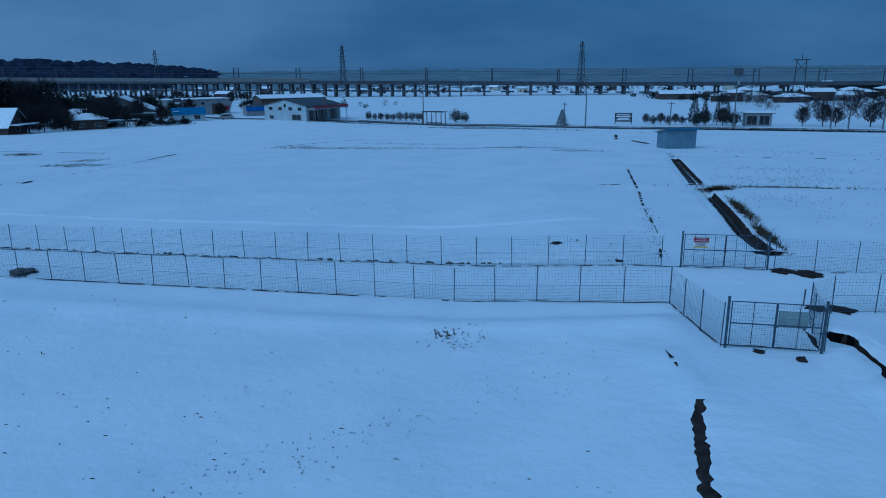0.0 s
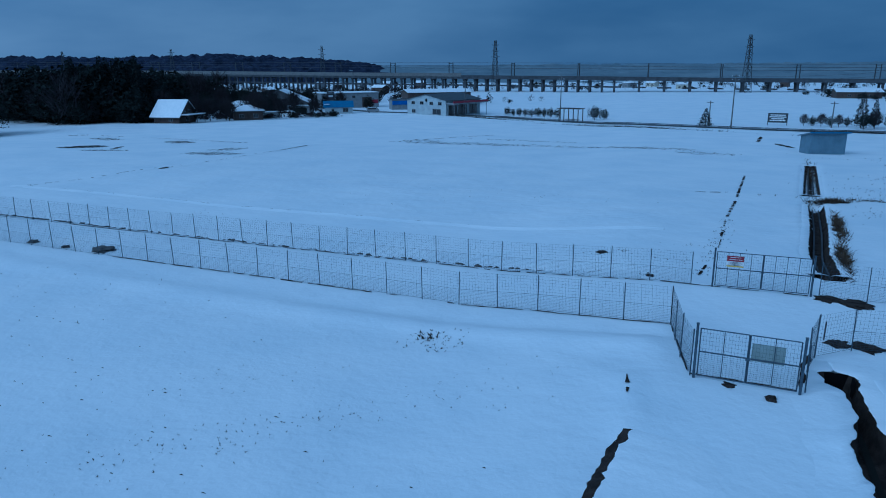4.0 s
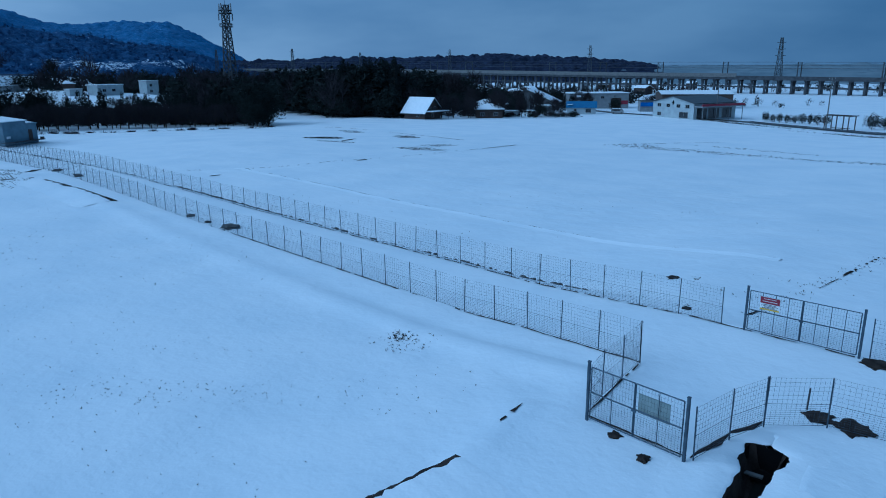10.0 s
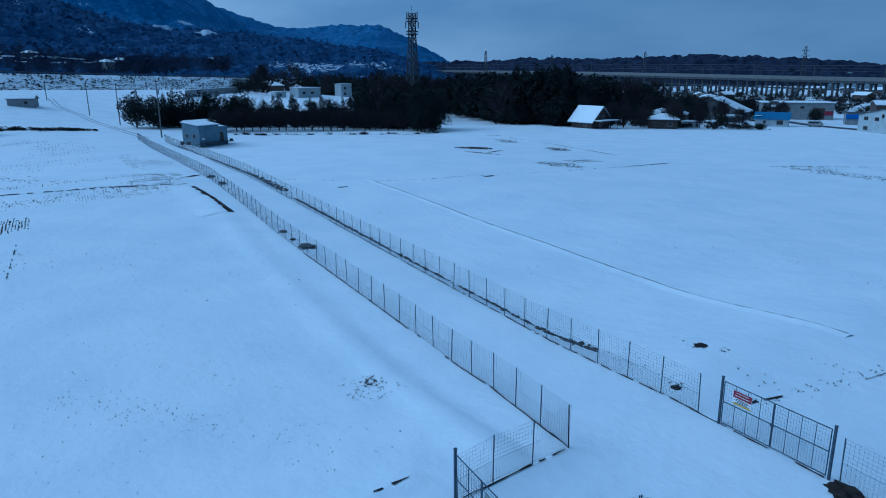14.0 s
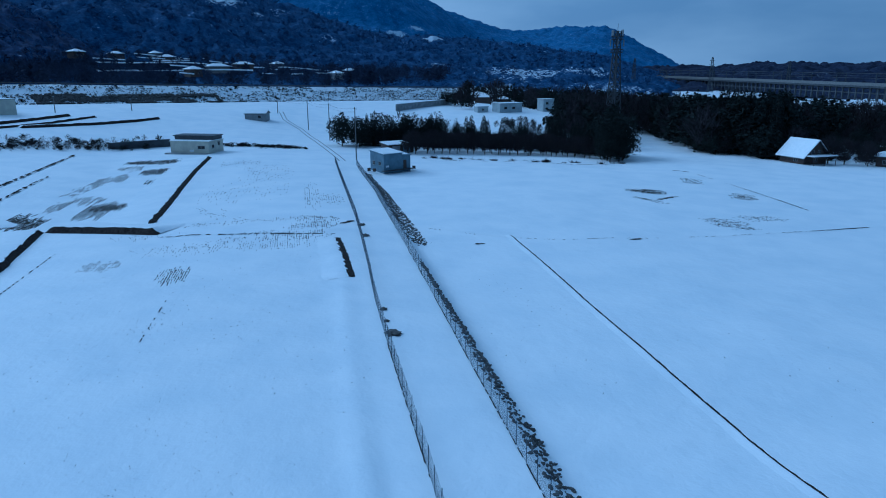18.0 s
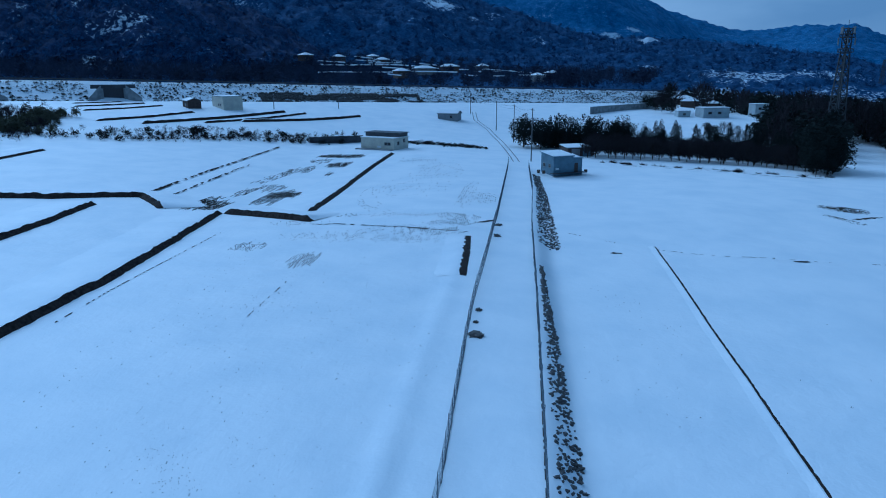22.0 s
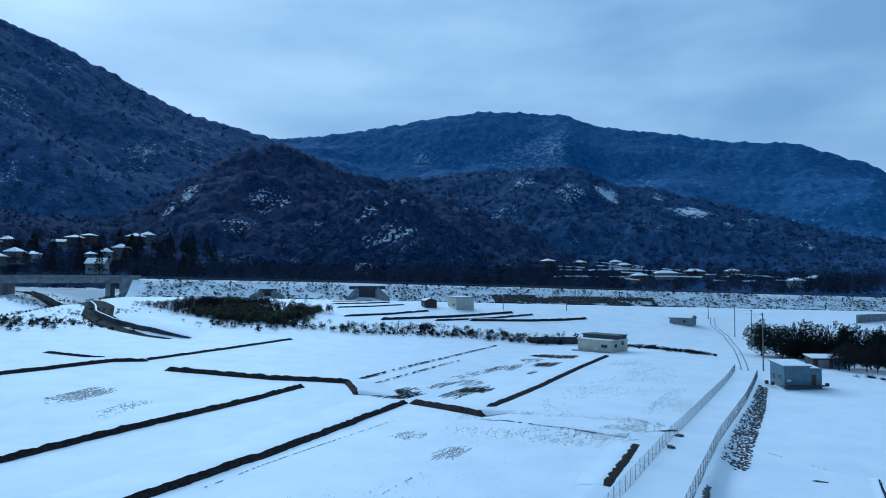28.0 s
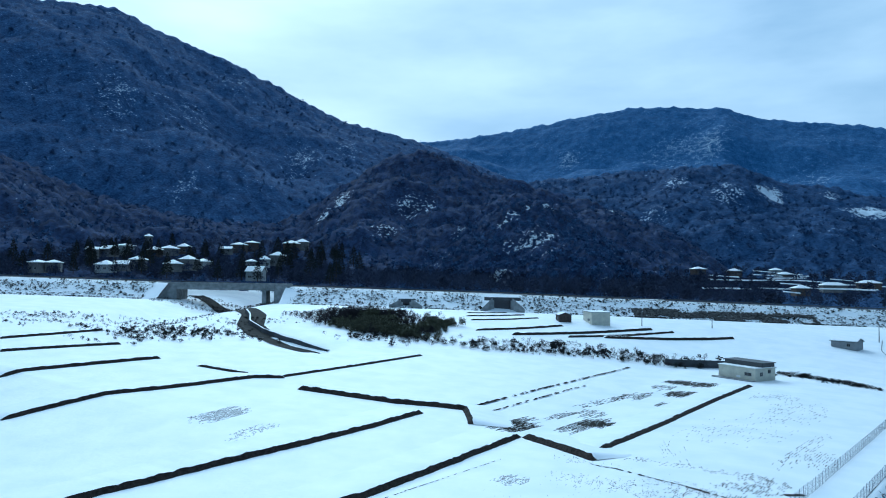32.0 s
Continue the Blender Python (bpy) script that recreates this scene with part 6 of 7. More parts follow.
gx, gy = motorway_point(-76, 27)
hall = thing("greenhouse", pose(gx, gy, gz(gx, gy), 0, 0, turn_m), "snow-covered vaulted greenhouse beyond the motorway", "greenhouse")
arch = [(-5.5 * math.cos(w), 4.6 * math.sin(w) + 2.4) for w in [math.pi * k / 10 for k in range(11)]]
for name, mat, grow in (("vault", DULL, 0.0), ("snow_layer", ROOF_SNOW, 0.2)):
    shell = Shape()
    shell.add([(sx * (16 + grow), y * (1 + grow * 0.02), z + grow) for sx in (-1, 1) for y, z in arch], [(k, k + 1, k + 12, k + 11) for k in range(10)])
    part(name, shell, mat, hall)
for sx in (-1, 1):
    part("end_wall", Shape().add([(sx * 15.9, y, z) for y, z in arch] + [(sx * 15.9, 5.5, -0.5), (sx * 15.9, -5.5, -0.5)], [tuple(range(13))]), DULL, hall)
    part("side_wall", Shape().box(0, sx * 5.4, 0.95, 31.8, 0.2, 2.9), DULL, hall)


# ---- railway viaduct ----
DECK = [Vector(p) for p in ((420, 523, -4.0), (278, 518, -3.6), (178, 515, -3.0), (77, 512, -2.0), (-23, 512, -0.3), (-130, 519, 0.9), (-230, 528, 1.8), (-340, 541, 3.2), (-450, 560, 4.4), (-620, 596, 5.4), (-900, 665, 6.5))]
VIA_A, VIA_B = DECK[0], DECK[-1]


def deck_points(step):
    """Even steps along the viaduct: the spot and its turn."""
    out, left = [], 0.0
    for p, q in zip(DECK, DECK[1:]):
        run = (q - p).length
        while left < run:
            out.append((p.lerp(q, left / run), math.atan2(q.y - p.y, q.x - p.x)))
            left += step
        left -= run
    return out


viaduct = thing("railway_viaduct", Matrix.Translation(VIA_A), "long concrete railway viaduct on many piers", "viaduct")


def deck_strip(name, off, low, high, thick, mat, label="", start=0, stop=None):
    sh, v, line = Shape(), [], DECK[start:stop]
    for i, e in enumerate(line):
        d = (line[min(i + 1, len(line) - 1)] - line[max(i - 1, 0)]).normalized()
        side = Vector((-d.y, d.x, 0))
        for s_, z in ((-1, low), (1, low), (1, high), (-1, high)):
            v.append(e - VIA_A + side * (off + s_ * thick / 2) + Vector((0, 0, z)))
    n = len(v)
    sh.add(v, [(a + c, a + (c + 1) % 4, a + 4 + (c + 1) % 4, a + 4 + c) for a in range(0, n - 4, 4) for c in range(4)] + [(3, 2, 1, 0), (n - 4, n - 3, n - 2, n - 1)])
    return part(name, sh, mat, viaduct, label)


deck_strip("deck", 0, -1.6, -0.2, 11.5, DARK_CONCRETE)
for off in (-5.7, 5.7):
    deck_strip("parapet", off, -0.25, 1.0, 0.25, DARK_CONCRETE)
deck_strip("noise_barrier", 5.95, 0.1, 2.9, 0.16, POLE, "grey noise barrier", 5)
deck_strip("side_wall", -4.0, -8.5, -1.5, 0.6, DARK_CONCRETE, "dark solid wall under the deck", 0, 2)
pier_mesh = Shape().box(0, 3.4, -7.0, 1.5, 1.3, 12.0, 0, 0.15).box(0, -3.4, -7.0, 1.5, 1.3, 12.0, 0, 0.15).box(0, 0, -2.0, 1.7, 9.4, 1.2).box(0, 3.4, -6.6, 9.9, 0.7, 0.9).box(0, -3.4, -6.6, 9.9, 0.7, 0.9).mesh("pier", DARK_CONCRETE)
for k, (p, w) in enumerate(deck_points(9.0)):
    if p.x > -20 and k % 2:
        continue
    ob = part("pier", pier_mesh, None, viaduct)
    ob.matrix_local = Matrix.Translation(p - VIA_A) @ Matrix.Rotation(w, 4, "Z")
mast_mesh = Shape().rod((0, 4.9, -0.5), (0, 4.9, 11.0), 0.42, 0.34, 6).rod((0, -4.9, -0.5), (0, -4.9, 11.0), 0.42, 0.34, 6).rod((0, 4.9, 8.6), (0, 2.0, 8.9), 0.16, n=4).rod((0, -4.9, 8.6), (0, -2.0, 8.9), 0.16, n=4).rod((0, 4.9, 10.2), (0, -4.9, 10.2), 0.16, n=4).mesh("catenary_mast", LATTICE)
mast_spots = deck_points(51.0)
for p, w in mast_spots:
    ob = part("catenary_mast", mast_mesh, None, viaduct)
    ob.matrix_local = Matrix.Translation(p - VIA_A) @ Matrix.Rotation(w, 4, "Z")
for off, z in ((2.4, 6.6), (-2.4, 6.6), (2.4, 8.6), (4.9, 10.8), (-4.9, 10.8)):
    sh = Shape()
    for (p, w), (q, _) in zip(mast_spots, mast_spots[1:]):
        side = Vector((-math.sin(w), math.cos(w), 0)) * off + Vector((0, 0, z)) - VIA_A
        sh.rod(p + side, q + side, 0.09, n=4)
    part("contact_wire", sh, INK, viaduct)


# ---- pylons, the mast and poles ----
def lattice(sh, r0, r1, z0, z1, levels, thick):
    for k in range(levels):
        f0, f1 = k / levels, (k + 1) / levels
        a, b = r0 + (r1 - r0) * f0, r0 + (r1 - r0) * f1
        za, zb = z0 + (z1 - z0) * f0, z0 + (z1 - z0) * f1
        ca = [(a, a, za), (-a, a, za), (-a, -a, za), (a, -a, za)]
        cb = [(b, b, zb), (-b, b, zb), (-b, -b, zb), (b, -b, zb)]
        for i in range(4):
            j = (i + 1) % 4
            sh.rod(ca[i], cb[i], thick, n=4).rod(ca[i], cb[j], thick * 0.6, n=3).rod(ca[j], cb[i], thick * 0.6, n=3).rod(cb[i], cb[j], thick * 0.6, n=3)
    return sh


mast = thing("telecom_mast", pose(-242.9, 155.1, gz(-242.9, 155.1), 0, 0, 20), "tall dark lattice telecom mast with two platforms", "mast")
part("tower", lattice(Shape(), 2.6, 1.1, -0.5, 33, 11, 0.26), LATTICE, mast)
for z in (33.5, 38.8):
    ring = Shape()
    n = 10
    for k in range(n):
        w0, w1 = 2 * math.pi * k / n, 2 * math.pi * (k + 1) / n
        for dz in (0, 1.2):
            ring.rod((2.6 * math.cos(w0), 2.6 * math.sin(w0), z + dz), (2.6 * math.cos(w1), 2.6 * math.sin(w1), z + dz), 0.13, n=4)
        ring.rod((2.6 * math.cos(w0), 2.6 * math.sin(w0), z), (2.6 * math.cos(w0), 2.6 * math.sin(w0), z + 1.2), 0.1, n=4)
        ring.rod((0, 0, z), (2.6 * math.cos(w0), 2.6 * math.sin(w0), z), 0.1, n=4)
    part("platform", ring, LATTICE, mast)
part("head_frame", lattice(Shape(), 1.1, 1.1, 33, 42, 3, 0.24), LATTICE, mast)
for k in range(8):
    w = 2 * math.pi * k / 8
    part("antenna", Shape().box(2.75 * math.cos(w), 2.75 * math.sin(w), 37.3 if k % 2 else 41.3, 0.45, 0.3, 2.6, w), GREY, mast)
part("lightning_rod", Shape().rod((0, 0, 42), (0, 0, 45), 0.08, n=5), LATTICE, mast)


def pylon_mesh(high):
    sh = lattice(Shape(), high * 0.07, high * 0.018, -0.5, high, 9, 0.2)
    for f in (0.66, 0.78, 0.9):
        w = high * 0.11 * (1.2 - f * 0.5)
        for s in (-1, 1):
            sh.rod((0, 0, high * f), (s * w, 0, high * f + 0.6), 0.18, n=4)
    return sh.mesh("lattice_frame", LATTICE)


PYLON = pylon_mesh(40)
for n, (x, y, s) in enumerate(((-299, 625, 1.0), (-111, 556, 1.0), (79, 502, 0.98), (-669, 565, 1.0), (-577, 589, 1.0), (-466, 617, 1.0), (-760, 520, 1.0))):
    p = thing("power_pylon", pose(x, y, gz(x, y), 0, 0, 30) @ Matrix.Scale(s, 4), "tall grey lattice power pylon beyond the viaduct", "pylon", "power pylons along the plain")
    part("lattice_frame", PYLON, None, p)
hf = thing("portal_pylon", pose(168, 344, gz(168, 344), 0, 0, -20), "twin-leg steel portal pylon", "pylon")
for sx in (-1, 1):
    part("leg", lattice(Shape().rod((sx * 3.0, 0, 0), (sx * 2.2, 0, 22), 0.3, n=6), 0.2, 0.2, 0, 0.5, 1, 0.02), LATTICE, hf)
part("cross_beam", Shape().box(0, 0, 21.6, 8.0, 0.5, 0.6).rod((-2.6, 0, 15), (2.6, 0, 21), 0.15, n=4).rod((2.6, 0, 15), (-2.6, 0, 21), 0.15, n=4).rod((0, 0, 21), (0, 0, 25), 0.25, 0.1, n=5), LATTICE, hf)


def utility_pole(x, y, top_z, label, arms=2, box=False, turn=0.0):
    z0 = gz(x, y)
    high = top_z - z0
    p = thing("utility_pole", pose(x, y, z0, 0, 0, turn), label, "utility pole")
    part("shaft", Shape().rod((0, 0, -0.5), (0, 0, high), 0.19, 0.12, 8), POLE, p)
    for k in range(arms):
        a = part("crossarm", Shape().box(0, 0, high - 0.5 - k * 0.9, 1.8, 0.12, 0.12), LATTICE, p)
        for sx in (-0.8, 0.0, 0.8):
            part("insulator", Shape().rod((sx, 0, high - 0.44 - k * 0.9), (sx, 0, high - 0.2 - k * 0.9), 0.06, n=6), PAINT, a)
    if box:
        part("transformer", Shape().rod((0.35, 0, high - 3.6), (0.35, 0, high - 2.5), 0.32, n=10), GREY, p)
    return Vector((x, y, top_z))


P = "grey concrete utility pole with crossarms beside the road"
tops = [utility_pole(-24, 190, 7.1, P, 2, False, -20), utility_pole(22.5, 157, 7.5, P, 2, False, -20), utility_pole(60, 149.4, 9.0, "tall utility pole with a square sign box", 2, True, -20), utility_pole(95, 143, 9.8, P, 2, True, -20), utility_pole(140, 130, 9.5, P, 2, False, -20)]
low = [utility_pole(-60, 212, 5.0, P, 1, False, -20), utility_pole(18.6, 170.7, 0.3, "short utility pole in the snow", 1, False, -20), utility_pole(48, 165, 0.5, "short utility pole in the snow", 1, False, -20)]
lane = [utility_pole(-172, 27.0, 10.8, "concrete utility pole beside the shed", 1, True, 20), utility_pole(-229, 30.0, 9.2, "concrete utility pole beside the lane", 1, False, 20), utility_pole(-262, 27.5, 9.2, "concrete utility pole beside the lane", 1, False, 20), utility_pole(-300, 20, 9.0, "thin utility pole near the embankment", 1, False, 20)]
utility_pole(-285, -38, 10.0, "thin utility pole on the western fields", 1), utility_pole(-268, -62, 12.0, "thin utility pole on the western fields", 1)
utility_pole(84, 147, 2.5, "leaning wooden stay pole beside the road", 0), utility_pole(88, 146, 2.5, "leaning wooden stay pole beside the road", 0)
signbox = thing("sign_box", pose(60, 149.2, 8.9, 0, 0, -20), "square dark sign box on a tall pole", "sign")
part("panel", Shape().box(0, -0.2, -0.2, 2.2, 0.3, 1.7, chamfer=0.03), LATTICE, signbox)


def cable(a, b, sag, drop, label="thin sagging overhead cable between poles"):
    pts = []
    n = 14
    for i in range(n + 1):
        f = i / n
        pts.append(a.lerp(b, f) + Vector((0, 0, -drop - sag * 4 * f * (1 - f))))
    o = pts[0].copy()
    sh = Shape()
    for p, q in zip(pts, pts[1:]):
        sh.rod(p - o, q - o, 0.022, n=3)
    ob = part("overhead_cable", sh, INK)
    ob.location = o
    tagged(ob, label, "cable", "overhead cables")


for chain in (tops, lane):
    for a, b in zip(chain, chain[1:]):
        for drop in (0.3, 1.2):
            cable(a, b, 0.7, drop)


# ---- road, track and van ----
def ribbon(points, wide, mat, label, name, lift, step=3.0, kind="structure", category="road"):
    x0, y0 = points[0]
    o = Vector((x0, y0, gz(x0, y0)))
    v = []
    rows = offset_line(points, step, 1)
    for x, y, sx, sy in rows:
        for off in (-wide / 2, -wide / 4, 0, wide / 4, wide / 2):
            px, py = x + sx * off, y + sy * off
            v.append((px - o.x, py - o.y, sz(px, py) + lift - o.z))
    ob = part(name, Shape().add(v, [(a + c, a + c + 1, a + c + 6, a + c + 5) for a in range(0, 5 * (len(rows) - 1), 5) for c in range(4)]), mat)
    ob.location = o
    return tagged(ob, label, category, kind=kind)


ROAD = [(-150, 262), (-100, 226), (-47, 206), (-6, 172), (31, 153), (59, 145), (100, 128), (170, 105)]
ribbon(ROAD, 5.0, ASPHALT, "dark wet country road cleared of snow", "road", 0.12)
tufts("verge_grass", -3, 158, 30, 1.4, -32, 420, 0.5, "dry brown grass on the road verge", 401, STRAW, 0.08)
tufts("verge_grass", -52, 199, 26, 1.4, -36, 320, 0.55, "dry brown grass on the road verge", 402, STRAW, 0.08)
tufts("verge_grass", 70, 138, 40, 2, -22, 500, 0.7, "dry brown grass on the road verge", 403, STRAW, 0.08)
for off, seed in ((-0.8, 1), (0.8, 2)):
    pts = [(-170, 22.6), (-182, 23.4), (-205, 24.5), (-232, 25.5), (-262, 24.5), (-283, 21), (-305, 22)]
    ribbon([(x, y + off) for x, y in pts], 0.3, SLUSH, "dark wheel track on the snowy lane", "wheel_track", 0.05, 2.0)
guard_o = Vector((-47, 204, gz(-47, 204)))
fence_rail = thing("road_guard_rail", Matrix.Translation(guard_o), "low grey guard rail along the country road", "guard rail")
guard_line = offset_line([(p[0], p[1] - 3.2) for p in ROAD[2:]], 4.0, 1)
for x, y, sx, sy in guard_line:
    part("post", Shape().rod((x - guard_o.x, y - guard_o.y, gz(x, y) - guard_o.z - 0.3), (x - guard_o.x, y - guard_o.y, gz(x, y) - guard_o.z + 0.8), 0.06, n=5), LATTICE, fence_rail)
rails = Shape()
for (x, y, _, _), (x2, y2, _, _) in zip(guard_line, guard_line[1:]):
    rails.rod((x - guard_o.x, y - guard_o.y, gz(x, y) - guard_o.z + 0.65), (x2 - guard_o.x, y2 - guard_o.y, gz(x2, y2) - guard_o.z + 0.65), 0.09, n=4)
part("rail", rails, LATTICE, fence_rail)


def van(x, y, turn, paint, label):
    v = thing("van", pose(x, y, gz(x, y), 0, 0, turn), label, "van")
    prof = [(-2.3, 0.35), (2.2, 0.35), (2.35, 0.8), (2.2, 1.15), (1.5, 1.9), (1.2, 2.0), (-2.1, 2.0), (-2.35, 1.6)]
    part("body", Shape().prism(prof, -0.85, 0.85), paint, v)
    part("side_glass", Shape().box(-0.4, -0.86, 1.5, 3.0, 0.03, 0.5), GLASS, v)
    part("side_glass", Shape().box(-0.4, 0.86, 1.5, 3.0, 0.03, 0.5), GLASS, v)
    part("windscreen", Shape().add([(2.22, -0.75, 1.18), (2.22, 0.75, 1.18), (1.56, 0.7, 1.86), (1.56, -0.7, 1.86)], [(0, 1, 2, 3)]), GLASS, v)
    for wx in (-1.5, 1.5):
        for wy in (-0.8, 0.8):
            wheel = part("wheel", Shape().rod((wx, wy - 0.1, 0.33), (wx, wy + 0.1, 0.33), 0.33, n=14), TYRE, v)
            part("rim", Shape().rod((wx, wy - 0.12, 0.33), (wx, wy + 0.12, 0.33), 0.18, n=10), FRAME, wheel)
    for wy in (-0.6, 0.6):
        part("headlight", Shape().box(2.32, wy, 0.85, 0.06, 0.3, 0.18), PAINT, v)
    part("snow_cap", Shape().box(-0.4, 0, 2.04, 3.2, 1.5, 0.1, chamfer=0.2), ROOF_SNOW, v)


van(-119, 190.5, -10, PAINT, "white van parked in the snow by the houses")
van(-99, 222, 20, GREY, "grey van parked beside the cabin")

# ---- trees near and far ----
rng = random.Random(7)
HL = "dark evergreen tree in the hedge behind the field"
for x, y, high, wide in ((-212, 31, 11.5, 1.15), (-208, 36, 10.5, 1.1), (-214, 38, 10, 1.1), (-217, 32, 10, 1.0)):
    tree("round", x, y, high, "large dark round evergreen beside the lane", rng, wide, "hedge trees")
line = [(-214, 42), (-212, 55), (-208, 69), (-204, 84), (-195, 97), (-183, 104), (-170, 108)]
for i, (x, y) in enumerate(along(line, 1.9)):
    tree(rng.choice(["round", "cedar", "cedar"]), x + rng.uniform(-2, 2), y + rng.uniform(-2, 2), rng.uniform(9.2, 12.6) * (1.0 if i < 12 else 0.92), HL, rng, rng.uniform(0.9, 1.2), "hedge trees")
ORCHARD = "bare orchard tree with dark twigs standing in the snow"
for row in ([(-187, 47), (-188, 60), (-186.5, 73), (-181, 87), (-172, 97), (-165, 100)], [(-195, 50), (-196, 62), (-193, 76), (-187, 90), (-178, 99)]):
    for x, y in along(row, 2.7):
        tree("bare", x + rng.uniform(-1.2, 1.2), y + rng.uniform(-0.8, 0.8), rng.uniform(5.0, 6.6), ORCHARD, rng, rng.uniform(1.1, 1.5), "orchard trees")
for i, (x, y) in enumerate(along([(-176, 45), (-172, 55), (-165.5, 68), (-160, 77), (-153.5, 86), (-148.5, 97)], 2.1)):
    if rng.random() < 0.62:
        tufts("dry_shrub", x + rng.uniform(-3.5, 1), y + rng.uniform(-0.5, 2.5), 1.3, 0.7, 40, rng.choice((12, 24, 46)), rng.uniform(0.35, 0.8), "dry brown shrub at the edge of the snowy field", 500 + i, TWIGS, 0.07)
for i, (x, y) in enumerate(((-160, 100), (-158, 104), (-162, 105), (-166, 103), (-168, 108), (-157, 99), (-173, 107), (-155.5, 101))):
    tree("round", x, y, rng.uniform(11, 15) if i < 5 else rng.uniform(6, 10), "dark evergreen with bamboo at the end of the hedge", rng, 1.1, "hedge trees")

spots = []
for i in range(230):
    f = rng.random()
    x = float(np.interp(f, [0, 0.2, 0.45, 0.7, 1], [-217, -212, -207, -197, -170])) + rng.gauss(0, 1.5)
    y = float(np.interp(f, [0, 0.2, 0.45, 0.7, 1], [38, 53, 74, 98, 111])) + rng.gauss(0, 1.5)
    spots.append((x, y, gz(x, y) - 0.2, rng.uniform(3, 6), 1.3, rng.choice(["round", "bare", "round"])))
for kind in ("round", "bare"):
    wood("hedge", [s for s in spots if s[5] == kind], "dense dark hedge behind the snowy field", LEAF[kind], 14, "hedge", True)

earth_strip([(-171, 52), (-163, 70.6), (-158, 78), (-152.7, 83), (-147, 96.5)], 0.5, "dark ragged edge of the snowy field below the orchard", 59, gaps=0.3, step=0.6)
# the wood behind the chalet
GLADE = [(-146, 96), (-160, 105), (-186, 120), (-250, 161), (-232, 168), (-186, 148), (-164, 136), (-143, 114)]


def glade(x, y):
    """Inside the open snow between the hedge and the wood."""
    inside = False
    for (x0, y0), (x1, y1) in zip(GLADE, GLADE[1:] + GLADE[:1]):
        if (y0 > y) != (y1 > y) and x < x0 + (x1 - x0) * (y - y0) / (y1 - y0):
            inside = not inside
    return inside or min(math.dist((x, y), q) for q in GLADE) < 2.5


def open_view(x, y):
    """The low ground before the white houses."""
    w = math.degrees(math.atan2(10 - x, y + 25))
    return x > -326 and 58.6 < w < 66.8


front_a, front_b, back = Vector((-163, 137, 0)), Vector((-143, 147, 0)), Vector((-0.66, 0.75, 0))
FL = "tall dark cedar at the edge of the wood"
spots = []
for i in range(420):
    f, dpt = rng.random(), rng.random() ** 0.8
    p = front_a.lerp(front_b, f * 1.15 - 0.05) + back * (dpt * 85) + Vector((-0.75, -0.66, 0)) * (dpt * rng.uniform(-20, 50))
    kind = rng.choice(["cedar", "round", "bare", "cedar", "round"])
    high = rng.uniform(11, 19) if kind != "bare" else rng.uniform(9, 13)
    if dpt < 0.12:
        high *= 0.6
    if not glade(p.x, p.y):
        spots.append((p.x, p.y, gz(p.x, p.y) - 0.3, high, 1.25, kind))
for kind in ("cedar", "round", "bare"):
    wood("woodland", [s for s in spots if s[5] == kind], "dense dark winter wood behind the fields", LEAF[kind], 3, "woodland", True)
for i in range(34):
    f, dpt = rng.random(), rng.random()
    p = front_a.lerp(front_b, f) + back * (10 + dpt * 40)
    if glade(p.x, p.y):
        continue
    tree("cedar", p.x, p.y, rng.uniform(15, 21), FL, rng, rng.uniform(0.75, 1.0), "cedars of the wood")
spots = []
for i in range(620):
    x, y = rng.uniform(-330, -165), rng.uniform(110, 235)
    s = 0.75 * x + 0.66 * y
    if glade(x, y) or -0.66 * (x + 190) + 0.75 * (y - 95) < 14 or (-325 < x < -275 and y < 178) or math.dist((x, y), (-243, 155)) < 6:
        continue
    kind = rng.choice(["cedar", "round", "bare", "bare"])
    spots.append((x, y, gz(x, y) - 0.3, rng.uniform(9, 16) * (0.35 if open_view(x, y) else 1.0), 1.2, kind))
for kind in ("cedar", "round", "bare"):
    wood("woodland", [s for s in spots if s[5] == kind], "dark mixed winter wood round the telecom mast", LEAF[kind], 4, "woodland", True)
spots = []
for i in range(300):
    x, y = rng.uniform(-440, -338), rng.uniform(168, 310)
    spots.append((x, y, gz(x, y) - 0.3, rng.uniform(8, 14), 1.2, rng.choice(["cedar", "round", "bare"])))
for kind in ("cedar", "round", "bare"):
    wood("woodland", [q for q in spots if q[5] == kind], "dark mixed winter wood behind the white houses", LEAF[kind], 35)
# trees among the houses and up to the viaduct
spots = []
for i in range(760):
    a, t = rng.uniform(0, 1), rng.random()
    x, y = -235 + 215 * a + rng.uniform(-10, 10), 215 + 150 * t - 40 * a
    if (x > -126 and y < 305) or math.dist((x, y), (-143, 233)) < 16 or math.dist((x, y), (-108, 216)) < 14 or math.dist((x, y), (-66, 225)) < 22 or math.dist((x, y), (-118, 204)) < 12 or math.dist((x, y), (-116, 254)) < 24 or math.dist((x, y), (-90, 270)) < 34 or (x > -55 and y < 330) or math.dist((x, y), (-140, 196)) < 12:
        continue
    kind = rng.choice(["bare", "bare", "round", "round", "cedar"])
    spots.append((x, y, gz(x, y) - 0.3, (rng.uniform(4, 8) if kind == "bare" else rng.uniform(4, 9)) * (0.62 if y > 265 else 1.0), 1.4, kind))
for kind in ("cedar", "round", "bare"):
    wood("woodland", [s for s in spots if s[5] == kind], "bare brown trees and evergreens round the houses", LEAF[kind], 5)
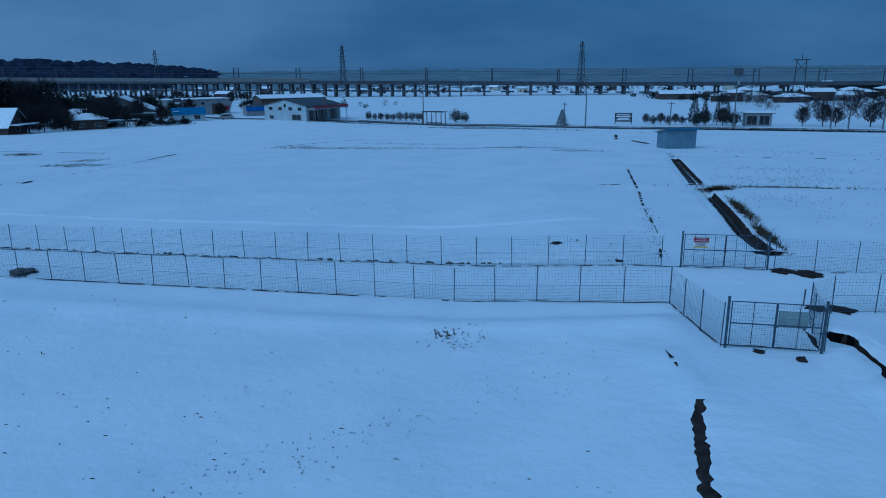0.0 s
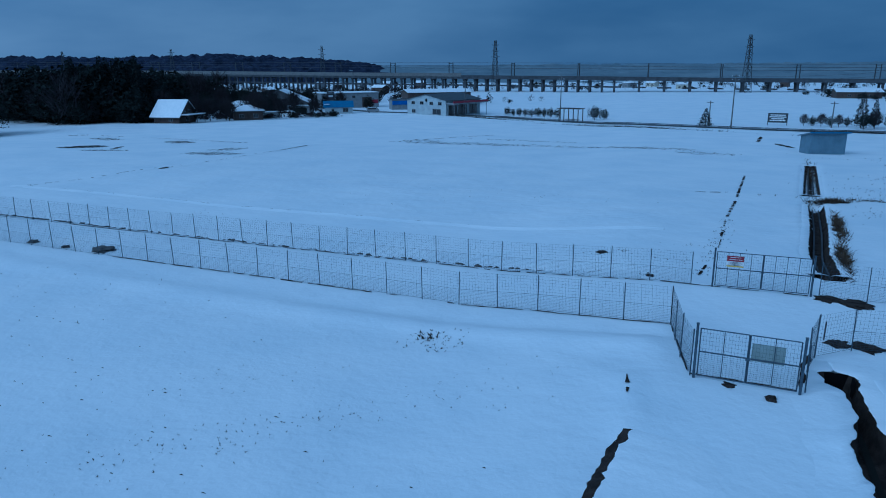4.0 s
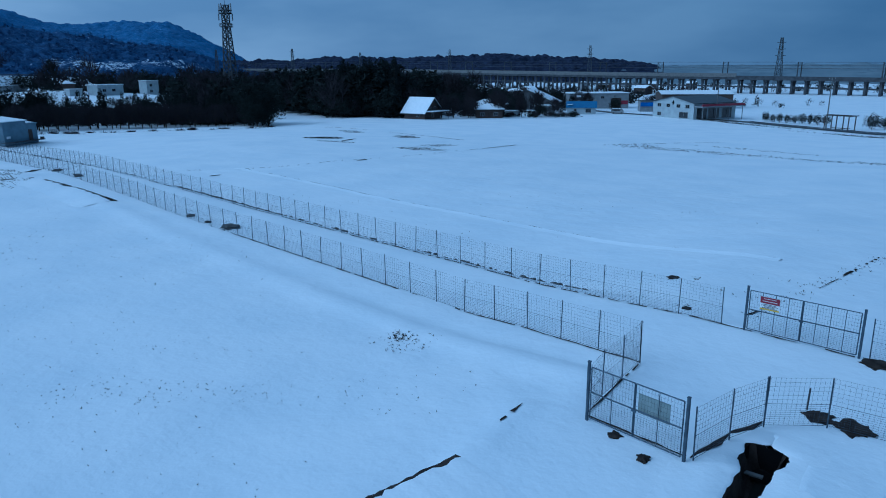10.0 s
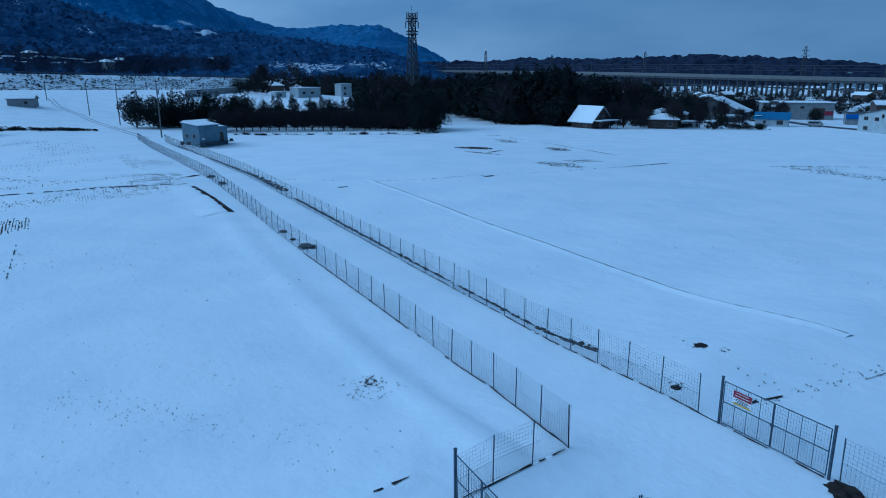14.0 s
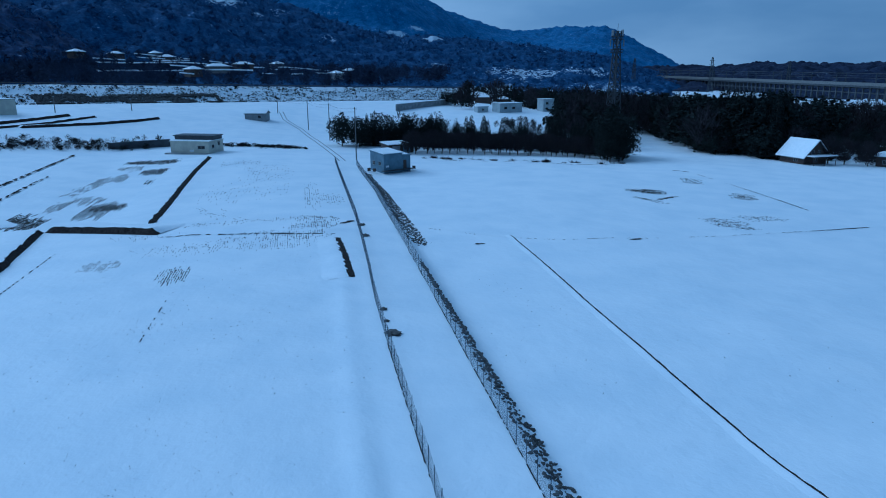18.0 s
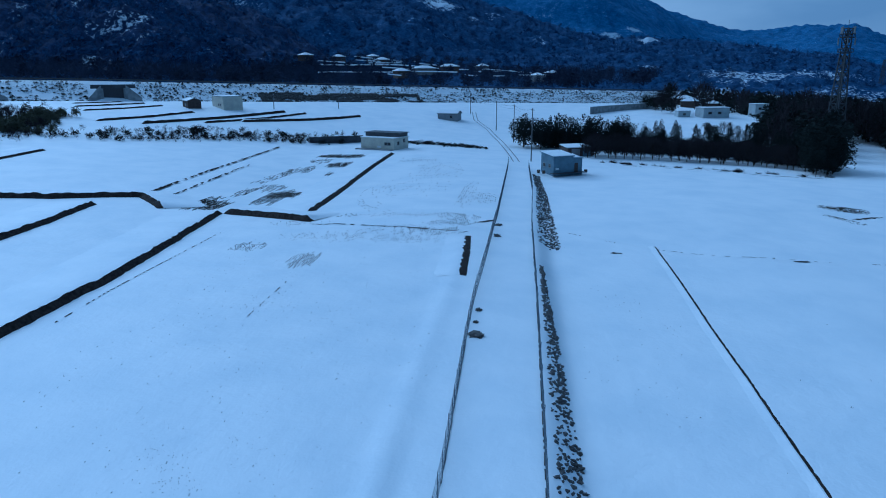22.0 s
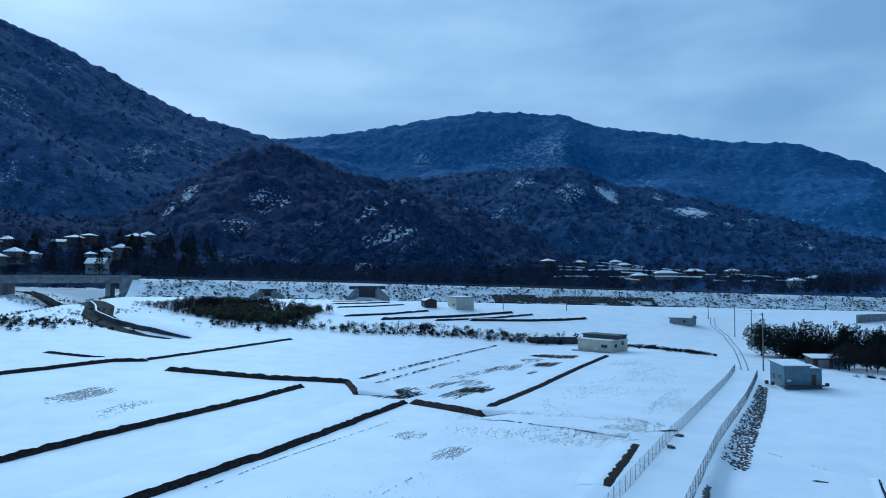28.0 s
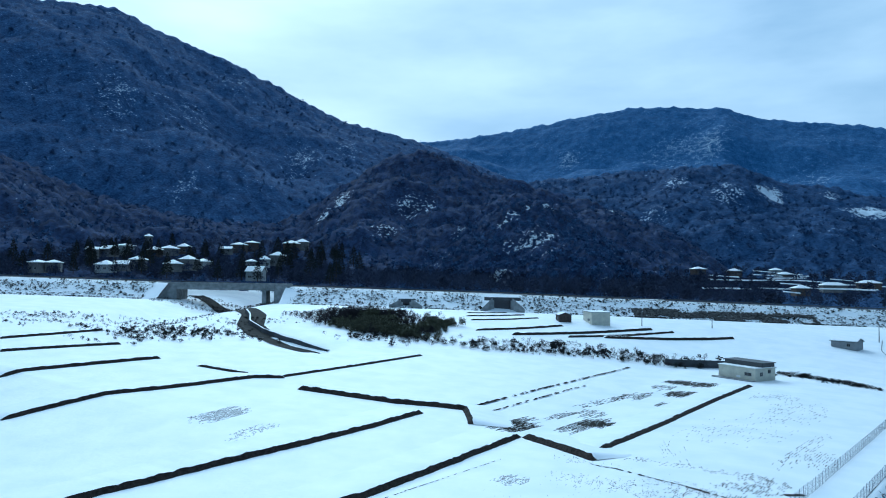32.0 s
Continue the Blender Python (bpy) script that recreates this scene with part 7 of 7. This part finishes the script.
for x, y, h, k in ((-131, 160, 7, "bare"), (-126, 163, 6, "bare"), (-124, 176, 8.5, "bare"), (-136, 178, 6, "round"), (-146, 172, 8, "round"), (-150, 178, 9, "cedar"), (-141, 186, 7, "bare"), (-152, 190, 9, "round"), (-158, 182, 10, "cedar"), (-160, 196, 8, "bare"), (-134, 190, 5, "round"), (-145, 156, 9, "bare"), (-149, 150, 10, "round"), (-152, 226, 10, "cedar"), (-160, 214, 11, "cedar"), (-150, 163, 13, "cedar"), (-133, 156, 7.5, "bare"), (-129, 166, 6.5, "bare"), (-120, 172, 8, "bare"), (-117, 181, 6, "bare"), (-128, 183, 7, "bare"), (-114, 200, 6, "bare"), (-132, 203, 7, "bare"), (-126, 208, 8, "bare"), (-138, 214, 8, "bare"), (-112, 186, 5, "round"), (-154, 204, 9, "bare"), (-148, 214, 10, "round"), (-120, 240, 7, "bare"), (-106, 236, 6, "round")):
    tree(k, x, y, h, {"bare": "bare brown tree beside the houses", "round": "dark evergreen beside the houses", "cedar": "dark pointed cedar behind the houses"}[k], rng, 1.2, "trees round the houses")
spots = []
for i in range(900):
    x, y = rng.uniform(-420, -150), rng.uniform(262, 500)
    spots.append((x, y, gz(x, y) - 0.3, rng.uniform(3.0, 6.0), 1.5, rng.choice(["bare", "bare", "bare", "round"])))
for i in range(300):
    x, y = rng.uniform(105, 330), rng.uniform(345, 455)
    spots.append((x, y, gz(x, y) - 0.3, rng.uniform(2.5, 5.5), 1.5, rng.choice(["bare", "round", "round"])))
for kind in ("round", "bare"):
    wood("woodland", [q for q in spots if q[5] == kind], "brown bare trees and dark shrubs before the viaduct", LEAF[kind], 15)
spots = []
for i in range(150):
    f = rng.random()
    x, y = -148 + 44 * f + rng.gauss(0, 2.5), 158 + 38 * f + rng.gauss(0, 2.5)
    spots.append((x, y, gz(x, y) - 0.2, rng.uniform(0.6, 2.6), 1.6, rng.choice(["bare", "bare", "round"])))
for i in range(120):
    x, y = rng.uniform(-200, -128), rng.uniform(180, 262)
    if math.dist((x, y), (-143, 233)) > 17 and math.dist((x, y), (-140, 196)) > 9:
        spots.append((x, y, gz(x, y) - 0.2, rng.uniform(4, 9), 1.3, rng.choice(["bare", "round", "cedar"])))
for kind in ("cedar", "round", "bare"):
    wood("garden_shrubs", [q for q in spots if q[5] == kind], "dark shrubs and bare bushes round the houses", LEAF[kind], 33, "shrub", True)
# pruned shrubs by the gazebo
for i in range(9):
    f = i / 8
    tree("round", -45 + 18.5 * f, 214 - 7 * f, rng.uniform(2.6, 3.4), "small clipped round tree in a row", rng, 1.15, "clipped trees in a row")
tree("round", -13.5, 196, 4.6, "dark evergreen shrub beside the gazebo", rng, 1.3), tree("round", -10.5, 197, 3.6, "dark evergreen shrub beside the gazebo", rng, 1.3)
tree("cedar", 16.5, 160, 5.0, "small dark conifer beside the road", rng, 1.7)
for x, y, h, k in ((43, 172, 3.0, "bare"), (45, 171.5, 2.8, "round"), (47, 171, 3.2, "bare"), (49, 170.5, 2.8, "round"), (51, 170, 3.0, "bare"), (53, 170, 2.6, "round"), (55.5, 167.5, 9, "cedar"), (59, 169, 7.5, "cedar"), (62, 167, 7, "cedar"), (64.5, 166, 6.5, "cedar"), (57, 162, 4.2, "bare"), (61, 160, 5, "bare"), (63, 157, 4.5, "round"), (54, 160, 4.2, "round"), (82, 158, 5, "bare"), (86, 155, 6, "bare"), (90, 156, 5, "bare"), (97, 152, 6, "bare"), (102, 150, 5.5, "bare"), (108, 149, 5, "bare")):
    tree(k, x, y, h, {"bare": "bare shrub beside the road", "round": "dark evergreen shrub beside the road", "cedar": "dark columnar conifer beside the road"}[k], rng, 1.0 if k == "cedar" else 1.3, "roadside trees")

# bamboo and scrub along the stream
spots, brown = [], []
for i in range(900):
    f, g = rng.random(), rng.random()
    x, y = -167 - 36 * g - 8 * f + rng.gauss(0, 2), -150 + 40 * f - 6 * g + rng.gauss(0, 2)
    olive = f > 0.2 and noise.noise(Vector((x * 0.09, y * 0.09, 5))) > -0.12
    high = rng.uniform(1.2, 3.0) * (1.2 + 0.7 * noise.noise(Vector((x * 0.14, y * 0.14, 1))))
    (spots if olive else brown).append((x, y, gz(x, y) - 0.3, high, 1.2, "round" if olive else "bare"))
for i in range(700):
    x, y = -172 - 50 * rng.random(), -168 + 26 * rng.random()
    brown.append((x, y, gz(x, y) - 0.3, rng.uniform(0.9, 2.4), 1.4, "bare"))
wood("stream_scrub", brown, "brown thicket of bare shrubs behind the bamboo", TWIGS, 26, "scrub")
wood("bamboo_thicket", spots, "olive bamboo thicket beside the stream", BAMBOO, 6, "bamboo", True)
spots = []
for i in range(430):
    f = rng.random()
    x, y = np.interp(f, [0, 0.3, 0.6, 1.0], [-158, -178, -204, -222]), np.interp(f, [0, 0.3, 0.6, 1.0], [-128, -101, -74, -24])
    x, y = float(x) + rng.gauss(0, 4.0), float(y) + rng.gauss(0, 3.0)
    spots.append((x, y, gz(x, y) - 0.2, rng.uniform(0.7, 2.2), 1.5, rng.choice(["bare", "bare", "bare", "round"])))
wood("stream_scrub", [s for s in spots if s[5] == "bare"], "brown scrub along the stream", TWIGS, 7, "scrub")
wood("stream_scrub", [s for s in spots if s[5] == "round"], "dark scrub along the stream", EVERGREEN, 8, "scrub")
# shrubs on the slope below the bridge
spots = []
for i in range(260):
    f = rng.random()
    x, y = -100 - 36 * f + rng.gauss(0, 4), -160 + 8 * f + rng.gauss(0, 7)
    spots.append((x, y, sz(x, y) - 0.1, rng.uniform(0.5, 1.5), 1.7, rng.choice(["bare", "round"])))
for i in range(120):
    f = rng.random()
    x, y = -72 - 60 * f + rng.gauss(0, 2), -212 + 18 * f + rng.gauss(0, 2.5)
    spots.append((x, y, sz(x, y) - 0.1, rng.uniform(0.5, 1.4), 1.7, "bare"))
for i in range(1300):
    x, y = rng.uniform(-168, -88), rng.uniform(-210, -146)
    if noise.noise(Vector((x * 0.07, y * 0.07, 2))) > -0.04 and (x + 150) * 0.5 + (y + 160) * -0.3 > -12:
        spots.append((x, y, sz(x, y) - 0.1, rng.uniform(0.3, 1.0), 1.6, rng.choice(["bare", "bare", "bare", "round"])))
wood("slope_shrubs", [q for q in spots if q[5] == "bare"], "brown bare shrubs on a snowy slope by the stream", TWIGS, 27, "shrub")
wood("slope_shrubs", [q for q in spots if q[5] == "round"], "dark low shrubs on a snowy slope by the stream", EVERGREEN, 28, "shrub")
spots = []
for i in range(800):
    u, p = rng.uniform(98, 152), rng.uniform(-26, 34)
    x, y = motorway_point(u, p)
    if noise.noise(Vector((u * 0.12, p * 0.12, 4))) > -0.05:
        spots.append((x, y, sz(x, y) - 0.1, rng.uniform(0.4, 1.5), 1.6, "bare"))
wood("slope_shrubs", spots, "brown bare shrubs along the stream under the bridge", TWIGS, 36, "shrub")
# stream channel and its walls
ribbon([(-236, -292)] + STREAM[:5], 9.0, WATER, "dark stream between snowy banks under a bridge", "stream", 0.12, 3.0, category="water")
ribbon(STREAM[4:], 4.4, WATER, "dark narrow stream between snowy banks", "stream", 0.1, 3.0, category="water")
STREAM_WALL = [(-176, -190), (-167, -178.5), (-157.5, -168.5), (-149, -153), (-144, -139), (-141.6, -128), (-140.4, -118)]
wall_top = Vector((*STREAM_WALL[0], gz(*STREAM_WALL[0])))
side = thing("stream_wall", Matrix.Translation(wall_top), "curved dark stone wall beside the stream", "wall")
v, caps = [], []
rows = offset_line(STREAM_WALL, 2.0, 1)
for i, (x, y, sx, sy) in enumerate(rows):
    up = float(np.interp(i / (len(rows) - 1), [0, 0.5, 0.85, 1], [1.5, 1.4, 1.2, 0.4]))
    for off, z in ((-0.3, -0.6), (0.0, up), (0.7, up), (0.9, -0.6)):
        v.append((x + sx * off - wall_top.x, y + sy * off - wall_top.y, sz(x, y) + z - wall_top.z))
    for off, z in ((0.12, up + 0.01), (0.3, up + 0.16), (0.7, up + 0.02)):
        caps.append((x + sx * off - wall_top.x, y + sy * off - wall_top.y, sz(x, y) + z - wall_top.z))
n = len(rows)
part("wall", Shape().add(v, [(a + c, a + c + 1, a + c + 5, a + c + 4) for a in range(0, 4 * (n - 1), 4) for c in range(3)]), DARK_CONCRETE, side)
part("snow_layer", Shape().add(caps, [(a + c, a + c + 1, a + c + 4, a + c + 3) for a in range(0, 3 * (n - 1), 3) for c in range(2)]), ROOF_SNOW, side)
wall_o = thing("retaining_wall", pose(-213, -31, gz(-213, -31), 0, 0, 110), "dark concrete retaining wall below the fields", "wall")
part("wall", Shape().box(0, 0, 0.7, 18, 0.5, 3.0), DARK_CONCRETE, wall_o)
canal = thing("canal_wall", pose(-346, 104, gz(-346, 104), 0, 0, 135), "pale concrete canal wall with snow on its top", "wall")
part("wall", Shape().box(0, 0, 0.9, 66, 0.6, 4.2), CONCRETE, canal)
part("snow_layer", Shape().box(0, 0, 3.1, 66, 0.7, 0.2), ROOF_SNOW, canal)
for x, y, h in ((-356, 124, 9), (-360, 130, 10), (-352, 128, 8), (-364, 122, 9), (-349, 122, 6), (-362, 136, 7)):
    tree("round", x, y, h, "dark evergreen beside the canal wall", rng, 1.2, "canal trees")
spots = []
for i in range(260):
    f = rng.random()
    x, y = -216 + 12 * f + rng.gauss(0, 1.6), -8 + 24 * f + rng.gauss(0, 2.0)
    spots.append((x, y, sz(x, y) - 0.1, rng.uniform(0.4, 1.1), 2.0, rng.choice(["bare", "round"])))
for i in range(300):
    f = rng.random()
    x, y = float(np.interp(f, [0, 0.5, 1], [-180, -202, -213])) + rng.gauss(0, 2.2), float(np.interp(f, [0, 0.5, 1], [-90, -62, -30])) + rng.gauss(0, 3.0)
    spots.append((x, y, gz(x, y) - 0.2, rng.uniform(0.6, 1.8), 1.5, rng.choice(["bare", "bare", "bare", "round"])))
for kind, m in (("bare", TWIGS), ("round", EVERGREEN)):
    wood("stream_scrub", [q for q in spots if q[5] == kind], "low brown scrub in the snow by the pump house", m, 29, "scrub")
# dark stone revetment at the foot of the embankment, and shrubs on the slope
spots, stones_low = [], Shape()
for i in range(24000):
    u, p = rng.uniform(-400, 380), rng.uniform(-17.5, -1.0)
    if 92 < u < 158 or abs(u + 6) < 9:
        continue
    if 0.6 * noise.noise(Vector((u * 0.05, p * 0.22, 3))) + 0.5 * noise.noise(Vector((u * 0.2, p * 0.5, 8))) < -0.14 + 0.008 * p:
        continue
    x, y = motorway_point(u, p)
    z = float(bank_level(u)) - 7.5 + float(np.interp(p, [-15, -1.5], [0, 7.2]))
    spots.append((x, y, z - 0.2, rng.uniform(0.3, 1.0), 1.7, rng.choice(["bare", "bare", "round"])))
LIGHT_TREES.update(bare=[t[:26] * np.array([1.0, 1.0, 1.0]) for t in LIGHT_TREES["bare"]], full=LIGHT_TREES["bare"])
wood("slope_shrubs", [s for s in spots if s[5] == "bare"], "dark bare shrubs on the snowy embankment", TWIGS, 9, "shrub")
wood("slope_shrubs", [s for s in spots if s[5] == "round"], "dark low shrubs on the snowy embankment", EVERGREEN, 10, "shrub")
LIGHT_TREES["bare"] = LIGHT_TREES.pop("full")
for i in range(2600):
    u, p = rng.uniform(-150, -66), rng.uniform(-16.5, -8.5)
    if noise.noise(Vector((u * 0.06, p * 0.3, 6))) < -0.12 - 0.05 * (p + 14):
        continue
    x, y = motorway_point(u, p)
    z = float(bank_level(u)) - 7.5 + max(0.0, float(np.interp(p, [-15, -1.5], [0, 7.2])))
    r = rng.uniform(0.45, 1.0)
    me = rng.choice(STONE_SHAPES)
    m = pose(x + 262, y + 40, z + 0.35, rng.uniform(-30, 30), rng.uniform(-30, 30), rng.uniform(0, 360)) @ Matrix.Scale(r, 4)
    stones_low.add([m @ v.co for v in me.vertices], [tuple(q.vertices) for q in me.polygons])
rv = part("stone_revetment", stones_low, ROCK)
rv.location = (-262, -40, 0)
tagged(rv, "dark stone revetment at the foot of the embankment", "stones", kind="stuff")

# woods at the foot of the hills
spots = []
for i in range(3400):
    az, r = radians(rng.uniform(58, 172)), rng.uniform(352, 620)
    x, y = -math.sin(az) * r, math.cos(az) * r
    p = -0.86 * (x + 279) - 0.51 * (y + 138)
    deg = math.degrees(az)
    if p < 18 or (deg < 71 and rng.random() < 0.85) or (132 < deg < 152 and p < 75) or (82 < deg < 93 and p < 140 and rng.random() < 0.45):
        continue
    u = 0.51 * (x + 279) - 0.86 * (y + 138)
    lift = max(0.0, r - 430) * 0.1
    z = float(bank_level(max(-600, min(500, u)))) - 2 + lift * 0.6 + min(p, 40) * 0.04
    kind = rng.choice(["bare", "bare", "bare", "cedar", "round"])
    spots.append((x, y, z, rng.uniform(6, 11), 1.25, kind))
for kind in ("cedar", "round", "bare"):
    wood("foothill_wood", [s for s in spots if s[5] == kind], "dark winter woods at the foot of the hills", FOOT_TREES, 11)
# village between the motorway and the mountain
for n in range(70):
    u, p = rng.uniform(70, 260), rng.uniform(20, 120)
    tree("cedar", *motorway_point(u, p), rng.uniform(7, 15), "dark cedar among the village houses", rng, 1.2, "village trees", None, float(bank_level(u)) + p * 0.15 - 1.5)
for n in range(24):
    u, p = 118 + 140 * ((n * 0.755) % 1.0), 26 + 150 * ((n * 0.618) % 1.0) ** 1.3
    x, y = motorway_point(u, p)
    z = float(bank_level(u)) + p * 0.15 - 1.5
    w = rng.uniform(5.5, 9)
    building("village_house", x, y, turn_m + 180 + rng.uniform(-25, 25), w, rng.uniform(6, 9), rng.uniform(2.8, 5.4), rng.choice(["hip", "gable_x", "hip"]), rng.uniform(1.2, 2.4), rng.choice([DULL, BROWN, DULL, GREY]), DARKROOF, "village house with snow on its roof below the mountain", [("S", -w * 0.25, 1.5, 1.6, 1.1), ("S", w * 0.25, 1.5, 1.6, 1.1)], 0.6, 0.3, "house", z, "village houses below the mountain")
for n, (u, p, w) in enumerate(((-255, 120, 13), (-225, 170, 10), (-195, 185, 9), (-240, 215, 8), (-290, 60, 9), (-180, 60, 8), (-215, 90, 14), (-300, 140, 9), (-170, 190, 9), (-330, 90, 10))):
    x, y = motorway_point(u, p)
    building("hillside_house", x, y, turn_m + 180 + rng.uniform(-15, 15), w, 7, 3.4, "hip", 1.7, rng.choice([GREY, DULL, BROWN]), DARKROOF, "hillside house with a snowy roof among dark woods", [("S", -2, 1.5, 1.6, 1.1), ("S", 2, 1.5, 1.6, 1.1)], 0.6, 0.3, "house", float(bank_level(u)) + p * 0.09, "hillside houses")
spots = []
for i in range(300):
    u, p = rng.uniform(95, 275), rng.uniform(16, 190)
    x, y = motorway_point(u, p)
    spots.append((x, y, float(bank_level(u)) + p * 0.15 - 2.0, rng.uniform(3.5, 8), 1.3, rng.choice(["bare", "bare", "round", "cedar"])))
for i in range(220):
    u, p = rng.uniform(-340, -120), rng.uniform(45, 220)
    x, y = motorway_point(u, p)
    spots.append((x, y, float(bank_level(u)) + p * 0.1 - 0.5, rng.uniform(3, 7), 1.3, rng.choice(["bare", "bare", "round"])))
for kind in ("cedar", "round", "bare"):
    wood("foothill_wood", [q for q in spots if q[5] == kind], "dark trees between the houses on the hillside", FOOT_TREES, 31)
# snowy terraces on the hillside
for n, (u0, u1, p) in enumerate(((-300, -170, 95), (-290, -150, 120), (-270, -160, 145), (-260, -190, 170), (-310, -230, 70), (-230, -150, 75), (-200, -120, 52), (-330, -280, 110), (-255, -205, 195))):
    v = []
    us = np.arange(u0, u1 + 1, 6.0)
    for u in us:
        for dp, dz in ((0, 0), (0.4, 0.7), (2.0 + 1.4 * math.sin(u * 0.21) + 0.8 * math.sin(u * 0.77), 0.8)):
            x, y = motorway_point(u, p + dp + 5.0 * math.sin(u * 0.05 + n) + 2 * math.sin(u * 0.13 + 2 * n))
            v.append((x, y, float(bank_level(u)) + p * 0.1 + 1.0 + dz + 0.8 * math.sin(u * 0.06 + 1.7 * n)))
    o = Vector(v[0])
    ob = part("snow_terrace", Shape().add([Vector(q) - o for q in v], [(a + c, a + c + 1, a + c + 4, a + c + 3) for a in range(0, 3 * (len(us) - 1), 3) for c in range(2) if noise.noise(Vector((a * 0.11, n * 3.7, 1))) > -0.12]), ROOF_SNOW)
    ob.location = o
    tagged(ob, "narrow snow-covered terrace on the hillside", "terrace", kind="structure")
# houses beyond the road and along the viaduct
def far_house(x, y, w, d, h, kind, wall, turn, label="far house with snow on its roof on the plain"):
    building("far_house", x, y, turn, w, d, h, kind, 1.6, wall, DARKROOF, label, [("S", -w * 0.22, 1.5, 1.8, 1.1), ("S", w * 0.22, 1.5, 1.8, 1.1)], 0.6, 0.25, "house", None, "far houses on the plain")


for x, y, w, h, wall, turn in ((131, 353, 9, 3.0, BROWN, 10), (138, 352, 8, 4.6, BROWN, 30), (147, 349, 12, 3.2, GREY, -10), (160, 334, 14, 2.8, BROWN, 15), (153, 380, 8, 5.2, BROWN, 0), (184, 357, 16, 4.8, BROWN, -8), (196, 350, 10, 2.8, GREY, -8), (207, 372, 12, 3.0, BROWN, 20), (222, 392, 11, 4.6, GREY, 0), (238, 408, 13, 3.0, BROWN, 10), (260, 420, 12, 4.6, BROWN, 0), (120, 398, 22, 3.4, BROWN, -5)):
    far_house(x, y, w, w * 0.7, h, "hip" if w < 15 else "gable_x", wall, turn)
for n in range(34):
    if n < 10:
        x, y = rng.uniform(-420, -180), rng.uniform(300, 480)
    elif n < 22:
        x, y = rng.uniform(-420, 330), rng.uniform(560, 640)
    else:
        az, q = radians(rng.uniform(58, 70)), rng.uniform(420, 600)
        x, y = -math.sin(az) * q, math.cos(az) * q
    far_house(x, y, rng.uniform(7, 12), rng.uniform(6, 8), rng.uniform(2.8, 5.0), rng.choice(["hip", "gable_x"]), rng.choice([CREAM, GREY, BROWN, BROWN]), rng.uniform(0, 360))
spots = []
for i in range(620):
    x, y = rng.uniform(-700, 420), rng.uniform(545, 700)
    spots.append((x, y, gz(x, y) - 0.3, rng.uniform(2, 5.5), 1.5, rng.choice(["bare", "bare", "round"])))
for kind in ("round", "bare"):
    wood("plain_trees", [s for s in spots if s[5] == kind], "scattered dark trees on the snowy plain", LEAF[kind], 12)
spots = [(x, y, gz(x, y) - 0.3, rng.uniform(4, 8), 1.5, "bare") for x, y in ((rng.uniform(100, 300), rng.uniform(150, 330)) for _ in range(160)) if (x - 95) * 0.5 + (y - 165) > 0]
wood("plain_trees", spots, "scattered bare trees among far houses", TWIGS, 13)

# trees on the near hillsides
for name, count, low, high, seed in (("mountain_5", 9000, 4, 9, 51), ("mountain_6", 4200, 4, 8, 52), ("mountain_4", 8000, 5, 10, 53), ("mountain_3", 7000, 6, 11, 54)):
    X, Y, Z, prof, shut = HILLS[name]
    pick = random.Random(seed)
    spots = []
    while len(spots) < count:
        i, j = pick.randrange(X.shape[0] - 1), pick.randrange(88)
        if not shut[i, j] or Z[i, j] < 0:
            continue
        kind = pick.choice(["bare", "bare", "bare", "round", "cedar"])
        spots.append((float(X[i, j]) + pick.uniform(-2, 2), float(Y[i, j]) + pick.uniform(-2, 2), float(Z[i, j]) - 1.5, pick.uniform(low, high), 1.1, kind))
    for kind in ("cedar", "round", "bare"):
        wood("hill_trees", [q for q in spots if q[5] == kind], "winter trees on the hillside, tinted with blue haze", HILL_TREES, seed, tiny=True)
